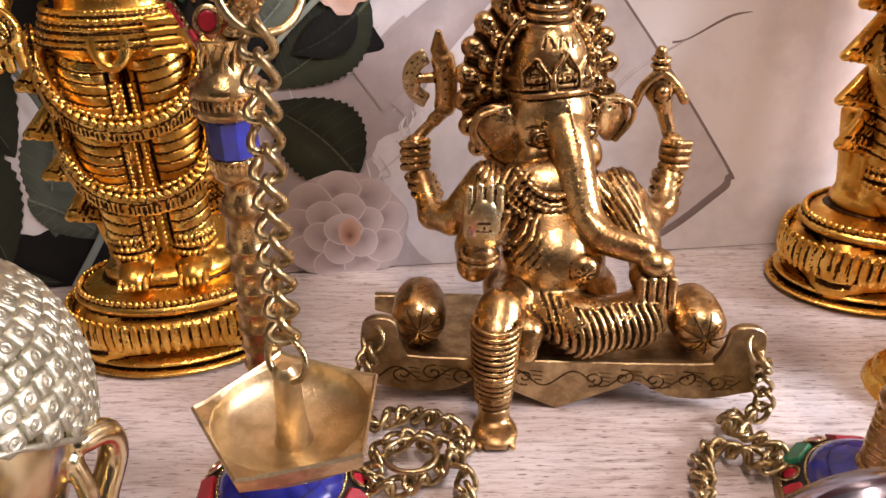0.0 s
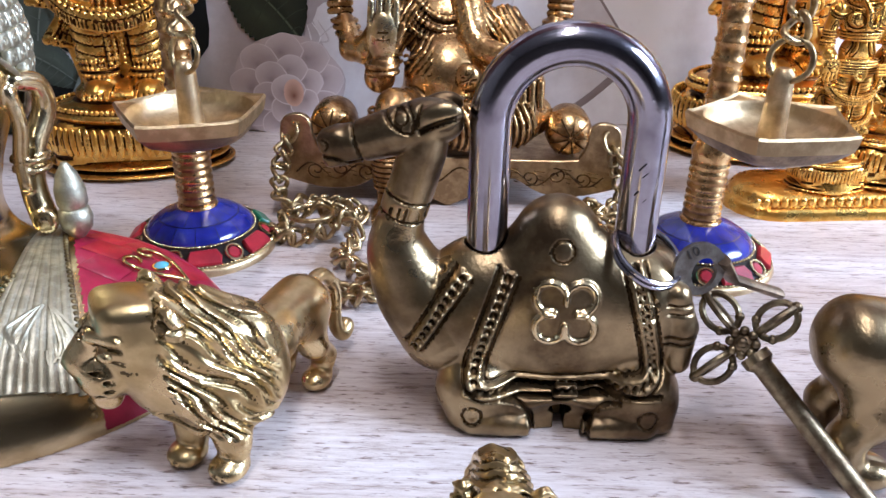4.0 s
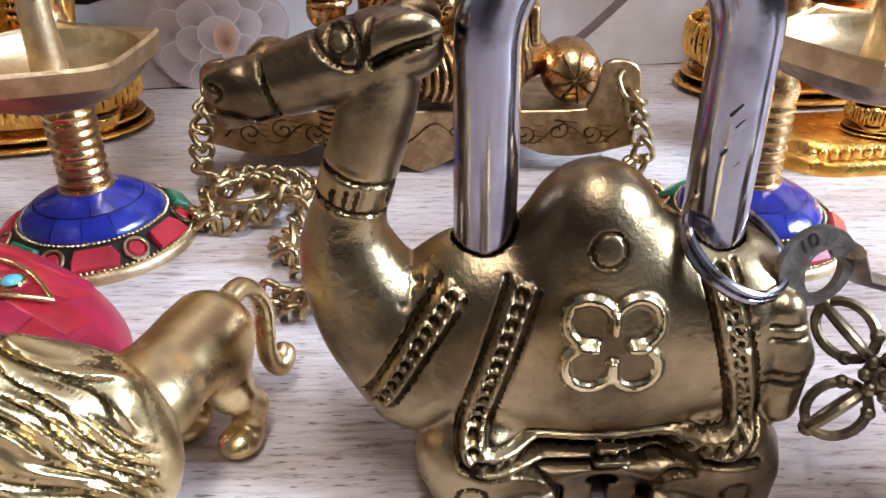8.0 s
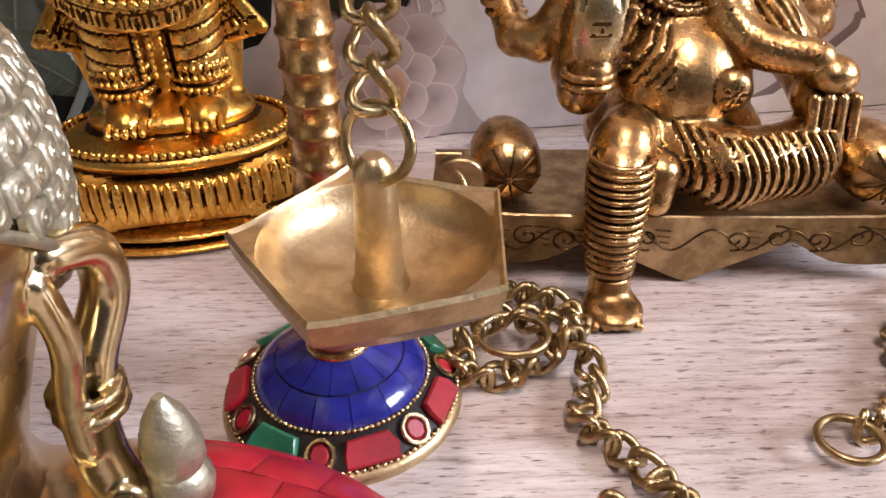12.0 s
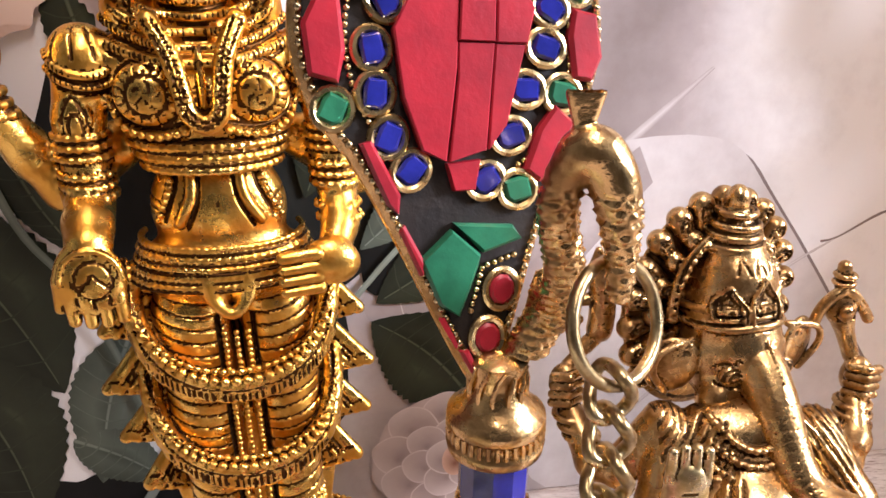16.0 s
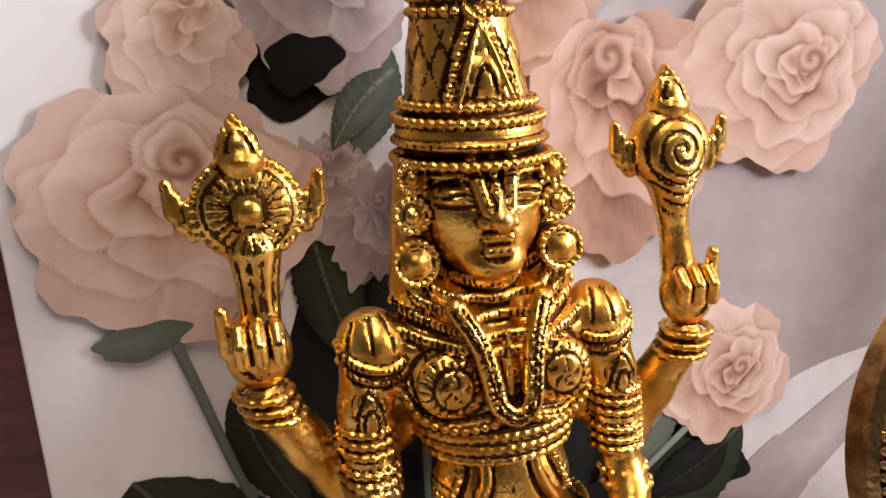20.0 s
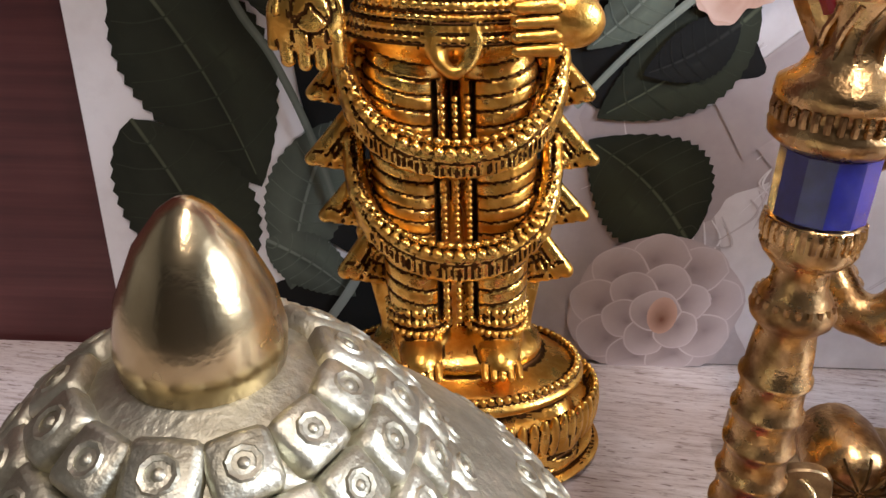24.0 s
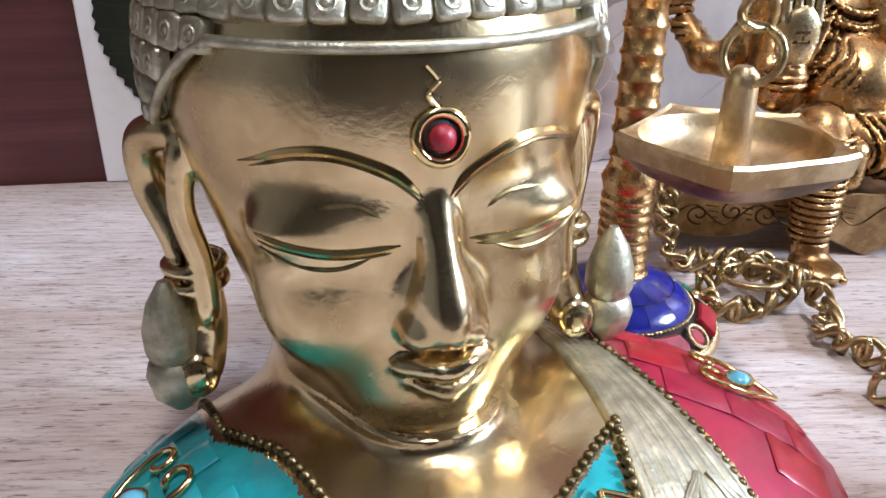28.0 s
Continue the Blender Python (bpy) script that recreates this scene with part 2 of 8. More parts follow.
    def front(self, x, z):
        """The y of the skin as seen from -y, at (x, z)."""
        i, k = (int(round((q - self.lo[j]) / self.h)) for q, j in ((x, 0), (z, 2)))
        col = self.d[min(max(i, 0), self.n[0] - 1), :, min(max(k, 0), self.n[2] - 1)]
        hit = np.nonzero(col < 0)[0]
        if not len(hit):
            return None
        j = hit[0]
        t = 0.0 if j == 0 else col[j - 1] / (col[j - 1] - col[j])
        return self.lo[1] + self.h * (j - 1 + t)

    def drawn(self, pts, lift=0.0):
        """A smooth line over the front of the skin, from (x, z) pairs."""
        out = [(x, self.front(x, z), z) for x, z in pts]
        p = np.array([(x, y - lift, z) for x, y, z in out if y is not None])
        for _ in range(3):
            p[1:-1, 1] = (p[:-2, 1] + 2 * p[1:-1, 1] + p[2:, 1]) / 4
        return p

    def grain(self, f, amp):
        """Moves the skin by amp * f(x, y, z)."""
        w = np.nonzero(np.abs(self.d) < 3 * self.h)
        x, y, z = (self.lo[i] + self.h * w[i] for i in range(3))
        self.d[w] -= (amp * f(x, y, z)).astype(np.float32)
        return self

    def darken_hollows(self, share, mat=1, reach=2):
        """Dark antique finish and painted-in shade for the most hollow share of the carving."""
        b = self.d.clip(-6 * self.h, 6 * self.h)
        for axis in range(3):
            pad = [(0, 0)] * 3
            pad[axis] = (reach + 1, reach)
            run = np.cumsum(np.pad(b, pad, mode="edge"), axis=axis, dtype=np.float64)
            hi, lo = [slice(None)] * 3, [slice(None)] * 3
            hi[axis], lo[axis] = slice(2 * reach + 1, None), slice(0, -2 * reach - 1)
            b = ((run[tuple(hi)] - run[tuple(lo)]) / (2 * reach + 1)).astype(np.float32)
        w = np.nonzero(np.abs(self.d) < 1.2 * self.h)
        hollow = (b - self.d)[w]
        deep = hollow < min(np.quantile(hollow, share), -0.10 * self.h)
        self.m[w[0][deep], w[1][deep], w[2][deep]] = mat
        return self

    def shape(self, into=None, shift=0):
        d, n = self.d, self.n
        neg = d < 0
        cn = n - 1
        acc = np.zeros((*cn, 3), np.float32)
        cnt = np.zeros(cn, np.float32)
        faces = []
        for axis in range(3):
            sl0 = [slice(None)] * 3
            sl1 = [slice(None)] * 3
            sl0[axis], sl1[axis] = slice(0, -1), slice(1, None)
            a, b = d[tuple(sl0)], d[tuple(sl1)]
            cross = neg[tuple(sl0)] != neg[tuple(sl1)]
            i = np.argwhere(cross)
            va, vb = a[cross], b[cross]
            t = va / (va - vb)
            pos = i.astype(np.float32)
            pos[:, axis] += t
            o1, o2 = [k for k in range(3) if k != axis]
            for da in (0, -1):
                for db in (0, -1):
                    c = i.copy()
                    c[:, o1] += da
                    c[:, o2] += db
                    ok = (c[:, o1] >= 0) & (c[:, o2] >= 0) & (c[:, o1] < cn[o1]) & (c[:, o2] < cn[o2])
                    q = c[ok]
                    np.add.at(acc, (q[:, 0], q[:, 1], q[:, 2]), pos[ok])
                    np.add.at(cnt, (q[:, 0], q[:, 1], q[:, 2]), 1)
            ok = (i[:, o1] > 0) & (i[:, o2] > 0) & (i[:, o1] < cn[o1]) & (i[:, o2] < cn[o2])
            faces.append((i[ok], axis, o1, o2, va[ok] < 0))
        act = cnt > 0
        idx = np.full(cn, -1, np.int64)
        idx[act] = np.arange(int(act.sum()))
        v = acc[act] / cnt[act][:, None]
        fs = []
        for i, axis, o1, o2, inside in faces:
            def cell(da, db):
                c = i.copy()
                c[:, o1] += da
                c[:, o2] += db
                return idx[c[:, 0], c[:, 1], c[:, 2]]
            q = np.stack([cell(-1, -1), cell(0, -1), cell(0, 0), cell(-1, 0)], 1)
            flip = inside if axis != 1 else ~inside
            q = np.where(flip[:, None], q, q[:, ::-1])
            fs.append(q)
        f = np.vstack(fs)
        g = np.clip(np.round(v).astype(int), 0, n - 1)
        vm = self.m[g[:, 0], g[:, 1], g[:, 2]]
        fm = vm[f]
        mat = np.where(fm[:, 0] == fm[:, 2], fm[:, 0], fm[:, 1])
        out = into or Shape()
        out.add(v * self.h + self.lo, f, (mat.astype(int) + shift).tolist())
        return out


def part(name, shape, material, parent, label="", sharp=40.0):
    mats = material if isinstance(material, (list, tuple)) else [material]
    ob = new(name, shape.mesh(name, mats, sharp) if isinstance(shape, Shape) else shape)
    ob.parent = parent
    if label:
        ob["label"] = label
    return ob


def thing(name, shape, material, label, category, group="", kind="", m=None, sharp=40.0):
    """A top-level mesh, or an Empty where shape is None."""
    mats = material if isinstance(material, (list, tuple)) else [material]
    ob = new(name, shape.mesh(name, mats, sharp) if shape is not None else None)
    if m is not None:
        ob.matrix_world = m
    return tagged(ob, label, category, group, kind)

# ---- materials ----
def material(name):
    mat = bpy.data.materials.new(name)
    mat.use_nodes = True
    nt = mat.node_tree
    return mat, nt, nt.nodes["Principled BSDF"]


def node(nt, kind, **inputs):
    nd = nt.nodes.new(kind)
    for key, value in inputs.items():
        nd.inputs[key.replace("_", " ")].default_value = value
    return nd


def noise_tex(nt, scale, detail=4.0, rough=0.6, stretch=None, coords="Object"):
    tc = nt.nodes.new("ShaderNodeTexCoord")
    nz = node(nt, "ShaderNodeTexNoise", Scale=scale, Detail=detail, Roughness=rough)
    if stretch:
        mp = nt.nodes.new("ShaderNodeMapping")
        mp.inputs["Scale"].default_value = stretch
        nt.links.new(tc.outputs[coords], mp.inputs["Vector"])
        nt.links.new(mp.outputs[0], nz.inputs["Vector"])
    else:
        nt.links.new(tc.outputs[coords], nz.inputs["Vector"])
    return nz


def ramp(nt, source, stops):
    r = nt.nodes.new("ShaderNodeValToRGB")
    while len(r.color_ramp.elements) < len(stops):
        r.color_ramp.elements.new(0.5)
    for el, (pos, col) in zip(r.color_ramp.elements, stops):
        el.position = pos
        el.color = (*col, 1) if len(col) == 3 else col
    nt.links.new(source, r.inputs[0])
    return r


def bump(nt, bs, height, strength, distance):
    b = node(nt, "ShaderNodeBump", Strength=strength, Distance=distance)
    nt.links.new(height, b.inputs["Height"])
    nt.links.new(b.outputs[0], bs.inputs["Normal"])
    return b


def metal(name, color, stain, rough=(0.2, 0.4), scale=90.0, relief=0.25, fine=900.0, stains=(0.42, 0.62)):
    """Cast metal: base colour with stains, and roughness that varies at two scales."""
    mat, nt, bs = material(name)
    bs.inputs["Metallic"].default_value = 1.0
    big, small = noise_tex(nt, scale, 5), noise_tex(nt, fine, 3)
    col = ramp(nt, big.outputs[0], [(stains[0], stain), (stains[1], color)])
    nt.links.new(col.outputs[0], bs.inputs["Base Color"])
    mix = node(nt, "ShaderNodeMapRange")
    mix.inputs["From Min"].default_value, mix.inputs["From Max"].default_value = 0.3, 0.7
    mix.inputs["To Min"].default_value, mix.inputs["To Max"].default_value = rough[1], rough[0]
    nt.links.new(big.outputs[0], mix.inputs["Value"])
    nt.links.new(mix.outputs[0], bs.inputs["Roughness"])
    bump(nt, bs, small.outputs[0], relief, 0.0004)
    return mat


def paint(name, color, second, rough=0.35, scale=60.0, relief=0.1, fine=600.0, coat=0.0, metallic=0.0):
    mat, nt, bs = material(name)
    big, small = noise_tex(nt, scale, 5), noise_tex(nt, fine, 3)
    col = ramp(nt, big.outputs[0], [(0.35, second), (0.65, color)])
    nt.links.new(col.outputs[0], bs.inputs["Base Color"])
    bs.inputs["Roughness"].default_value = rough
    bs.inputs["Coat Weight"].default_value = coat
    bs.inputs["Coat Roughness"].default_value = 0.08
    bs.inputs["Metallic"].default_value = metallic
    bump(nt, bs, small.outputs[0], relief, 0.0003)
    return mat


GOLD = metal("gilded_gold", (0.96, 0.61, 0.15), (0.72, 0.36, 0.060), (0.20, 0.38), 90, 0.5, fine=650)
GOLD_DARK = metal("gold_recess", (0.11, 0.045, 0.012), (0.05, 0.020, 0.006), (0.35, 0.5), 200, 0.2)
BRONZE = metal("aged_bronze", (0.68, 0.44, 0.19), (0.28, 0.155, 0.062), (0.18, 0.38), 110, 0.5, fine=600, stains=(0.37, 0.57))
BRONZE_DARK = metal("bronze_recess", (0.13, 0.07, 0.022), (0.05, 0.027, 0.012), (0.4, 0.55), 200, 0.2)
BRASS = metal("pale_brass", (0.72, 0.585, 0.34), (0.50, 0.38, 0.20), (0.15, 0.30), 50, 0.12)
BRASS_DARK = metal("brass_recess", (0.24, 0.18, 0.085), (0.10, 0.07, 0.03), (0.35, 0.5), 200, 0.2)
COLLAR = metal("warm_wire_brass", (0.86, 0.66, 0.33), (0.55, 0.38, 0.17), (0.20, 0.34), 200, 0.2)
DISH = metal("matt_brass", (0.66, 0.51, 0.30), (0.44, 0.32, 0.17), (0.34, 0.48), 110, 0.35)
TARNISH = metal("tarnished_brass", (0.40, 0.30, 0.19), (0.15, 0.11, 0.075), (0.40, 0.55), 70, 0.4)
CHAIN = metal("antique_chain_brass", (0.60, 0.47, 0.25), (0.30, 0.21, 0.10), (0.24, 0.40), 160, 0.3)
CAMEL = metal("dark_brass", (0.37, 0.275, 0.145), (0.11, 0.072, 0.038), (0.24, 0.42), 34, 0.3, stains=(0.38, 0.60))
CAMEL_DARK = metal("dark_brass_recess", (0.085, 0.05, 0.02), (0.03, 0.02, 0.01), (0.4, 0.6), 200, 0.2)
STEEL = metal("polished_steel", (0.36, 0.335, 0.37), (0.20, 0.175, 0.21), (0.10, 0.22), 60, 0.06, stains=(0.30, 0.50))
KEY = metal("dull_key_brass", (0.33, 0.27, 0.16), (0.14, 0.10, 0.06), (0.32, 0.5), 150, 0.4)
RED = paint("red_stone", (0.40, 0.013, 0.025), (0.26, 0.008, 0.018), 0.42, 120, 0.25, coat=0.06)
PINK = paint("magenta_stone", (0.36, 0.012, 0.050), (0.24, 0.008, 0.032), 0.40, 120, 0.25, coat=0.08)
BLUE = paint("lapis_blue_stone", (0.020, 0.026, 0.26), (0.010, 0.014, 0.13), 0.2, 120, 0.2, coat=0.5)
GREEN = paint("green_stone", (0.016, 0.17, 0.085), (0.008, 0.10, 0.05), 0.34, 120, 0.25, coat=0.12)
TURQ = paint("turquoise_stone", (0.03, 0.34, 0.36), (0.02, 0.22, 0.25), 0.25, 120, 0.25, coat=0.4)
SKY_BLUE = paint("sky_blue_stone", (0.16, 0.50, 0.66), (0.10, 0.38, 0.52), 0.25, 120, 0.2, coat=0.4)
RESIN = paint("dark_resin", (0.014, 0.009, 0.006), (0.007, 0.005, 0.004), 0.5, 200, 0.4)


def wood_material():
    """Whitewashed, pinkish-beige wood with long dark grain."""
    mat, nt, bs = material("whitewashed_wood")
    grain = noise_tex(nt, 1.0, 10, 0.8, (42, 420, 60))
    wide = noise_tex(nt, 1.0, 4, 0.5, (4, 22, 20))
    blot = noise_tex(nt, 9.0, 3, 0.5)
    a = ramp(nt, grain.outputs[0], [(0.33, (0.17, 0.12, 0.10)), (0.41, (0.42, 0.355, 0.325)), (0.48, (0.60, 0.54, 0.51)), (0.62, (0.72, 0.68, 0.665))])
    b = ramp(nt, wide.outputs[0], [(0.36, (0.76, 0.68, 0.63)), (0.60, (1.0, 1.0, 1.0))])
    c = ramp(nt, blot.outputs[0], [(0.35, (0.86, 0.84, 0.84)), (0.65, (1.0, 1.0, 1.0))])
    fleck = noise_tex(nt, 1.0, 3, 0.6, (150, 900, 60))
    d = ramp(nt, fleck.outputs[0], [(0.33, (0.34, 0.27, 0.24)), (0.41, (1.0, 1.0, 1.0))])
    last = a.outputs[0]
    for other in (b, c, d):
        mx = nt.nodes.new("ShaderNodeMix")
        mx.data_type, mx.blend_type = "RGBA", "MULTIPLY"
        mx.inputs[0].default_value = 1.0
        nt.links.new(last, mx.inputs[6])
        nt.links.new(other.outputs[0], mx.inputs[7])
        last = mx.outputs[2]
    nt.links.new(last, bs.inputs["Base Color"])
    bs.inputs["Roughness"].default_value = 0.42
    bump(nt, bs, grain.outputs[0], 0.35, 0.0006)
    return mat


WOOD = wood_material()


def maroon_material():
    """Dark red-brown laminate with faint horizontal wood streaks."""
    mat, nt, bs = material("maroon_laminate")
    streak = noise_tex(nt, 1.0, 6, 0.6, (5, 5, 170))
    blot = noise_tex(nt, 14.0, 4, 0.5)
    mx = node(nt, "ShaderNodeMath")
    mx.operation = "MULTIPLY_ADD"
    mx.inputs[1].default_value = 0.6
    nt.links.new(streak.outputs[0], mx.inputs[0])
    hf = node(nt, "ShaderNodeMath")
    hf.operation = "MULTIPLY"
    hf.inputs[1].default_value = 0.4
    nt.links.new(blot.outputs[0], hf.inputs[0])
    nt.links.new(hf.outputs[0], mx.inputs[2])
    col = ramp(nt, mx.outputs[0], [(0.36, (0.050, 0.012, 0.011)), (0.50, (0.085, 0.022, 0.020)), (0.64, (0.125, 0.038, 0.033))])
    nt.links.new(col.outputs[0], bs.inputs["Base Color"])
    bs.inputs["Roughness"].default_value = 0.34
    bump(nt, bs, streak.outputs[0], 0.08, 0.0004)
    return mat


MAROON = maroon_material()
GREIGE = paint("greige_plaster", (0.24, 0.225, 0.20), (0.19, 0.175, 0.155), 0.8, 4, 0.2, 80)
PLASTER = paint("dark_brown_plaster", (0.060, 0.050, 0.042), (0.045, 0.037, 0.031), 0.8, 4, 0.2, 80)
CEILING = paint("off_white_ceiling_paint", (0.34, 0.325, 0.305), (0.30, 0.285, 0.265), 0.85, 4, 0.1, 60)
TILE = paint("stone_floor", (0.085, 0.074, 0.064), (0.06, 0.053, 0.045), 0.5, 6, 0.2, 90)
PAPER = paint("print_white", (0.80, 0.76, 0.74), (0.70, 0.66, 0.65), 0.5, 9, 0.03, 90)
WHITE = paint("white_frame_paint", (0.80, 0.79, 0.76), (0.74, 0.73, 0.70), 0.4, 20, 0.05)


def glass():
    mat, nt, bs = material("window_glass")
    bs.inputs["Transmission Weight"].default_value = 1.0
    bs.inputs["Roughness"].default_value = 0.0
    bs.inputs["IOR"].default_value = 1.45
    return mat


GLASS = glass()

# ---- room, table and backdrop ----
def setting(name, lo, hi, mat, m=None):
    return thing(name, Shape().box(lo, hi), mat, "", "", kind="structure", m=m)


BACK = pose(0, 0.368, 0, 0, 0, 6.7)
tagged(setting("wall_north", (-2.1, 0.004, -0.75), (2.1, 0.10, 1.75), MAROON, BACK), "maroon laminate wall behind the table", "wall")
# unseen room walls: dark for dark reflections, the west one paler to bounce light
tagged(setting("wall_south", (-1.9, -2.7, -0.75), (1.9, -2.6, 1.75), PLASTER), "dark brown plaster wall", "wall")
tagged(setting("wall_west", (-1.9, -2.6, -0.75), (-1.8, 0.7, 1.75), GREIGE), "unseen greige plaster wall, paler to bounce light from the left", "wall")
east = Shape()
east.box((1.8, -2.6, -0.75), (1.9, -0.85, 1.75))
east.box((1.8, 0.45, -0.75), (1.9, 0.8, 1.75))
east.box((1.8, -0.85, -0.75), (1.9, 0.45, 0.35))
east.box((1.8, -0.85, 1.5), (1.9, 0.45, 1.75))
thing("wall_east", east, PLASTER, "dark brown plaster wall with a window opening", "wall", kind="structure")
tagged(setting("floor", (-1.9, -2.7, -0.80), (1.9, 0.8, -0.75), TILE), "dark brown stone floor", "floor")
tagged(setting("ceiling", (-1.9, -2.7, 1.75), (1.9, 0.8, 1.80), CEILING), "dull off-white painted ceiling", "ceiling")
win = thing("window_1", None, [], "white window in the plaster wall", "window", kind="structure")
fr = Shape()
for a, b in (((1.82, -0.85, 0.35), (1.87, 0.45, 0.40)), ((1.82, -0.85, 1.45), (1.87, 0.45, 1.5)), ((1.82, -0.85, 0.40), (1.87, -0.80, 1.45)), ((1.82, 0.40, 0.40), (1.87, 0.45, 1.45)), ((1.82, -0.225, 0.40), (1.87, -0.175, 1.45))):
    fr.box(a, b, 0, 0.006)
part("window_frame", fr, WHITE, win)
for y0, y1 in ((-0.80, -0.225), (-0.175, 0.40)):
    pane = part("pane", Shape().box((1.842, y0, 0.40), (1.848, y1, 1.45)), GLASS, win)
    pane.visible_shadow = False
# unseen tube housing, added to go with the ceiling fill
lamp = thing("unseen_tube_light", None, [], "unseen white ceiling tube, added as the source of the warm fill", "ceiling light")
part("housing", Shape().box((-0.5, -0.43, 1.70), (0.7, -0.27, 1.75), 0, 0.01), WHITE, lamp)

table = thing("table", None, [], "whitewashed wooden table against the maroon wall", "table")
part("tabletop", Shape().slab([(-0.9, -0.32), (0.9, -0.32), (0.9, 0.368 + 0.9 * 0.1175 + 0.0035), (-0.9, 0.368 - 0.9 * 0.1175 + 0.0035)], 0.03, at=(0, 0, -0.03), bevel=0.002), WOOD, table)
for x, y in ((-0.84, -0.26), (0.84, -0.26), (-0.84, 0.18), (0.84, 0.38)):
    part("leg", Shape().box((x - 0.025, y - 0.025, -0.75), (x + 0.025, y + 0.025, -0.03), 0, 0.004), WOOD, table)

backdrop = thing("backdrop_print", None, [], "printed photo sheet with peach roses and leaves, standing against the wall", "backdrop", m=BACK)
part("sheet", Shape().slab([(-0.270, 0.0), (0.46, 0.0), (0.46, 0.46), (-0.270, 0.46)], 0.002, rot=turned(90, 0, 0), at=(0, 0.0030, 0.0003)), PAPER, backdrop)

# ---- the printed picture on the backdrop ----
def ink(name, dark, mid, light, scale=70.0):
    """Printing ink: the picture's tone runs from dark over mid to light, with a little mottling."""
    mat, nt, bs = material(name)
    at = nt.nodes.new("ShaderNodeAttribute")
    at.attribute_name = "tone"
    nz = noise_tex(nt, scale, 6, 0.6)
    ad = nt.nodes.new("ShaderNodeMath")
    ad.operation = "MULTIPLY_ADD"
    ad.inputs[1].default_value = 0.30
    nt.links.new(nz.outputs[0], ad.inputs[0])
    sb = nt.nodes.new("ShaderNodeMath")
    sb.operation = "SUBTRACT"
    nt.links.new(at.outputs["Fac"], sb.inputs[0])
    sb.inputs[1].default_value = 0.15
    nt.links.new(sb.outputs[0], ad.inputs[2])
    col = ramp(nt, ad.outputs[0], [(0.05, dark), (0.5, mid), (0.95, light)])
    nt.links.new(col.outputs[0], bs.inputs["Base Color"])
    bs.inputs["Roughness"].default_value = 0.6
    bs.inputs["Specular IOR Level"].default_value = 0.2
    return mat


EDGE = -0.2692


class Flat:
    """Flat printed shapes, each laid a hair over the last."""
    level = 0

    def __init__(self):
        self.v, self.f, self.t = [], [], []

    def blob(self, edge, cen, tone_in, tone_out, rings=4, power=1.0):
        edge = np.asarray(edge, float)
        n = len(edge)
        Flat.level += 1
        y = -0.0001 - 0.000007 * Flat.level
        base = len(self.v)
        self.v.append((cen[0], y, cen[1]))
        self.t.append(tone_in if np.isscalar(tone_in) else tone_in[0])
        for k in range(1, rings + 1):
            s = k / rings
            for j in range(n):
                p = np.asarray(cen) * (1 - s) + edge[j] * s
                self.v.append((p[0], y, p[1]))
                to = tone_out if np.isscalar(tone_out) else tone_out[j]
                self.t.append(tone_in + (to - tone_in) * s ** power)
        for j in range(n):
            self.f.append((base, base + 1 + (j + 1) % n, base + 1 + j))
            for k in range(rings - 1):
                a = base + 1 + k * n
                self.f.append((a + j, a + (j + 1) % n, a + n + (j + 1) % n, a + n + j))
        return self

    def stroke(self, pts, w, tone):
        p = smooth_path(pts, 6)
        d = np.gradient(p, axis=0)
        nrm = np.stack([-d[:, 1], d[:, 0]], 1)
        nrm /= np.maximum(np.linalg.norm(nrm, axis=1, keepdims=True), 1e-9)
        w = np.ones(len(p)) * w if np.isscalar(w) else np.interp(np.linspace(0, 1, len(p)), np.linspace(0, 1, len(w)), w)
        Flat.level += 1
        y = -0.0001 - 0.000007 * Flat.level
        base = len(self.v)
        for q, e, ww in zip(p, nrm, w):
            self.v += [(*(q - e * ww)[:1], y, (q - e * ww)[1]), (q[0], y, q[1]), (*(q + e * ww)[:1], y, (q + e * ww)[1])]
            self.t += [tone - 0.12, tone + 0.12, tone - 0.05]
        for i in range(len(p) - 1):
            a = base + 3 * i
            self.f += [(a, a + 1, a + 4, a + 3), (a + 1, a + 2, a + 5, a + 4)]
        return self

    def lay(self, name, mat, label=""):
        me = bpy.data.meshes.new(name)
        me.from_pydata(self.v, [], self.f)
        me.materials.append(mat)
        at = me.attributes.new("tone", "FLOAT", "POINT")
        at.data.foreach_set("value", np.array(self.t, np.float32))
        me.update()
        return part(name, me, mat, backdrop, label)


PEACH = ink("peach_ink", (0.20, 0.085, 0.050), (0.56, 0.35, 0.26), (0.80, 0.62, 0.53))
PALE = ink("pale_petal_ink", (0.20, 0.15, 0.14), (0.44, 0.36, 0.345), (0.68, 0.61, 0.60))
LEAF = ink("leaf_ink", (0.012, 0.014, 0.009), (0.040, 0.047, 0.028), (0.15, 0.165, 0.10))
SAGE = ink("sage_leaf_ink", (0.05, 0.06, 0.045), (0.14, 0.165, 0.125), (0.30, 0.33, 0.28))
SHADE = ink("grey_ink", (0.21, 0.165, 0.155), (0.45, 0.39, 0.38), (0.90, 0.885, 0.88))
BLACK = ink("black_ink", (0.006, 0.006, 0.006), (0.014, 0.015, 0.013), (0.045, 0.048, 0.040))
prng = random.Random(21)


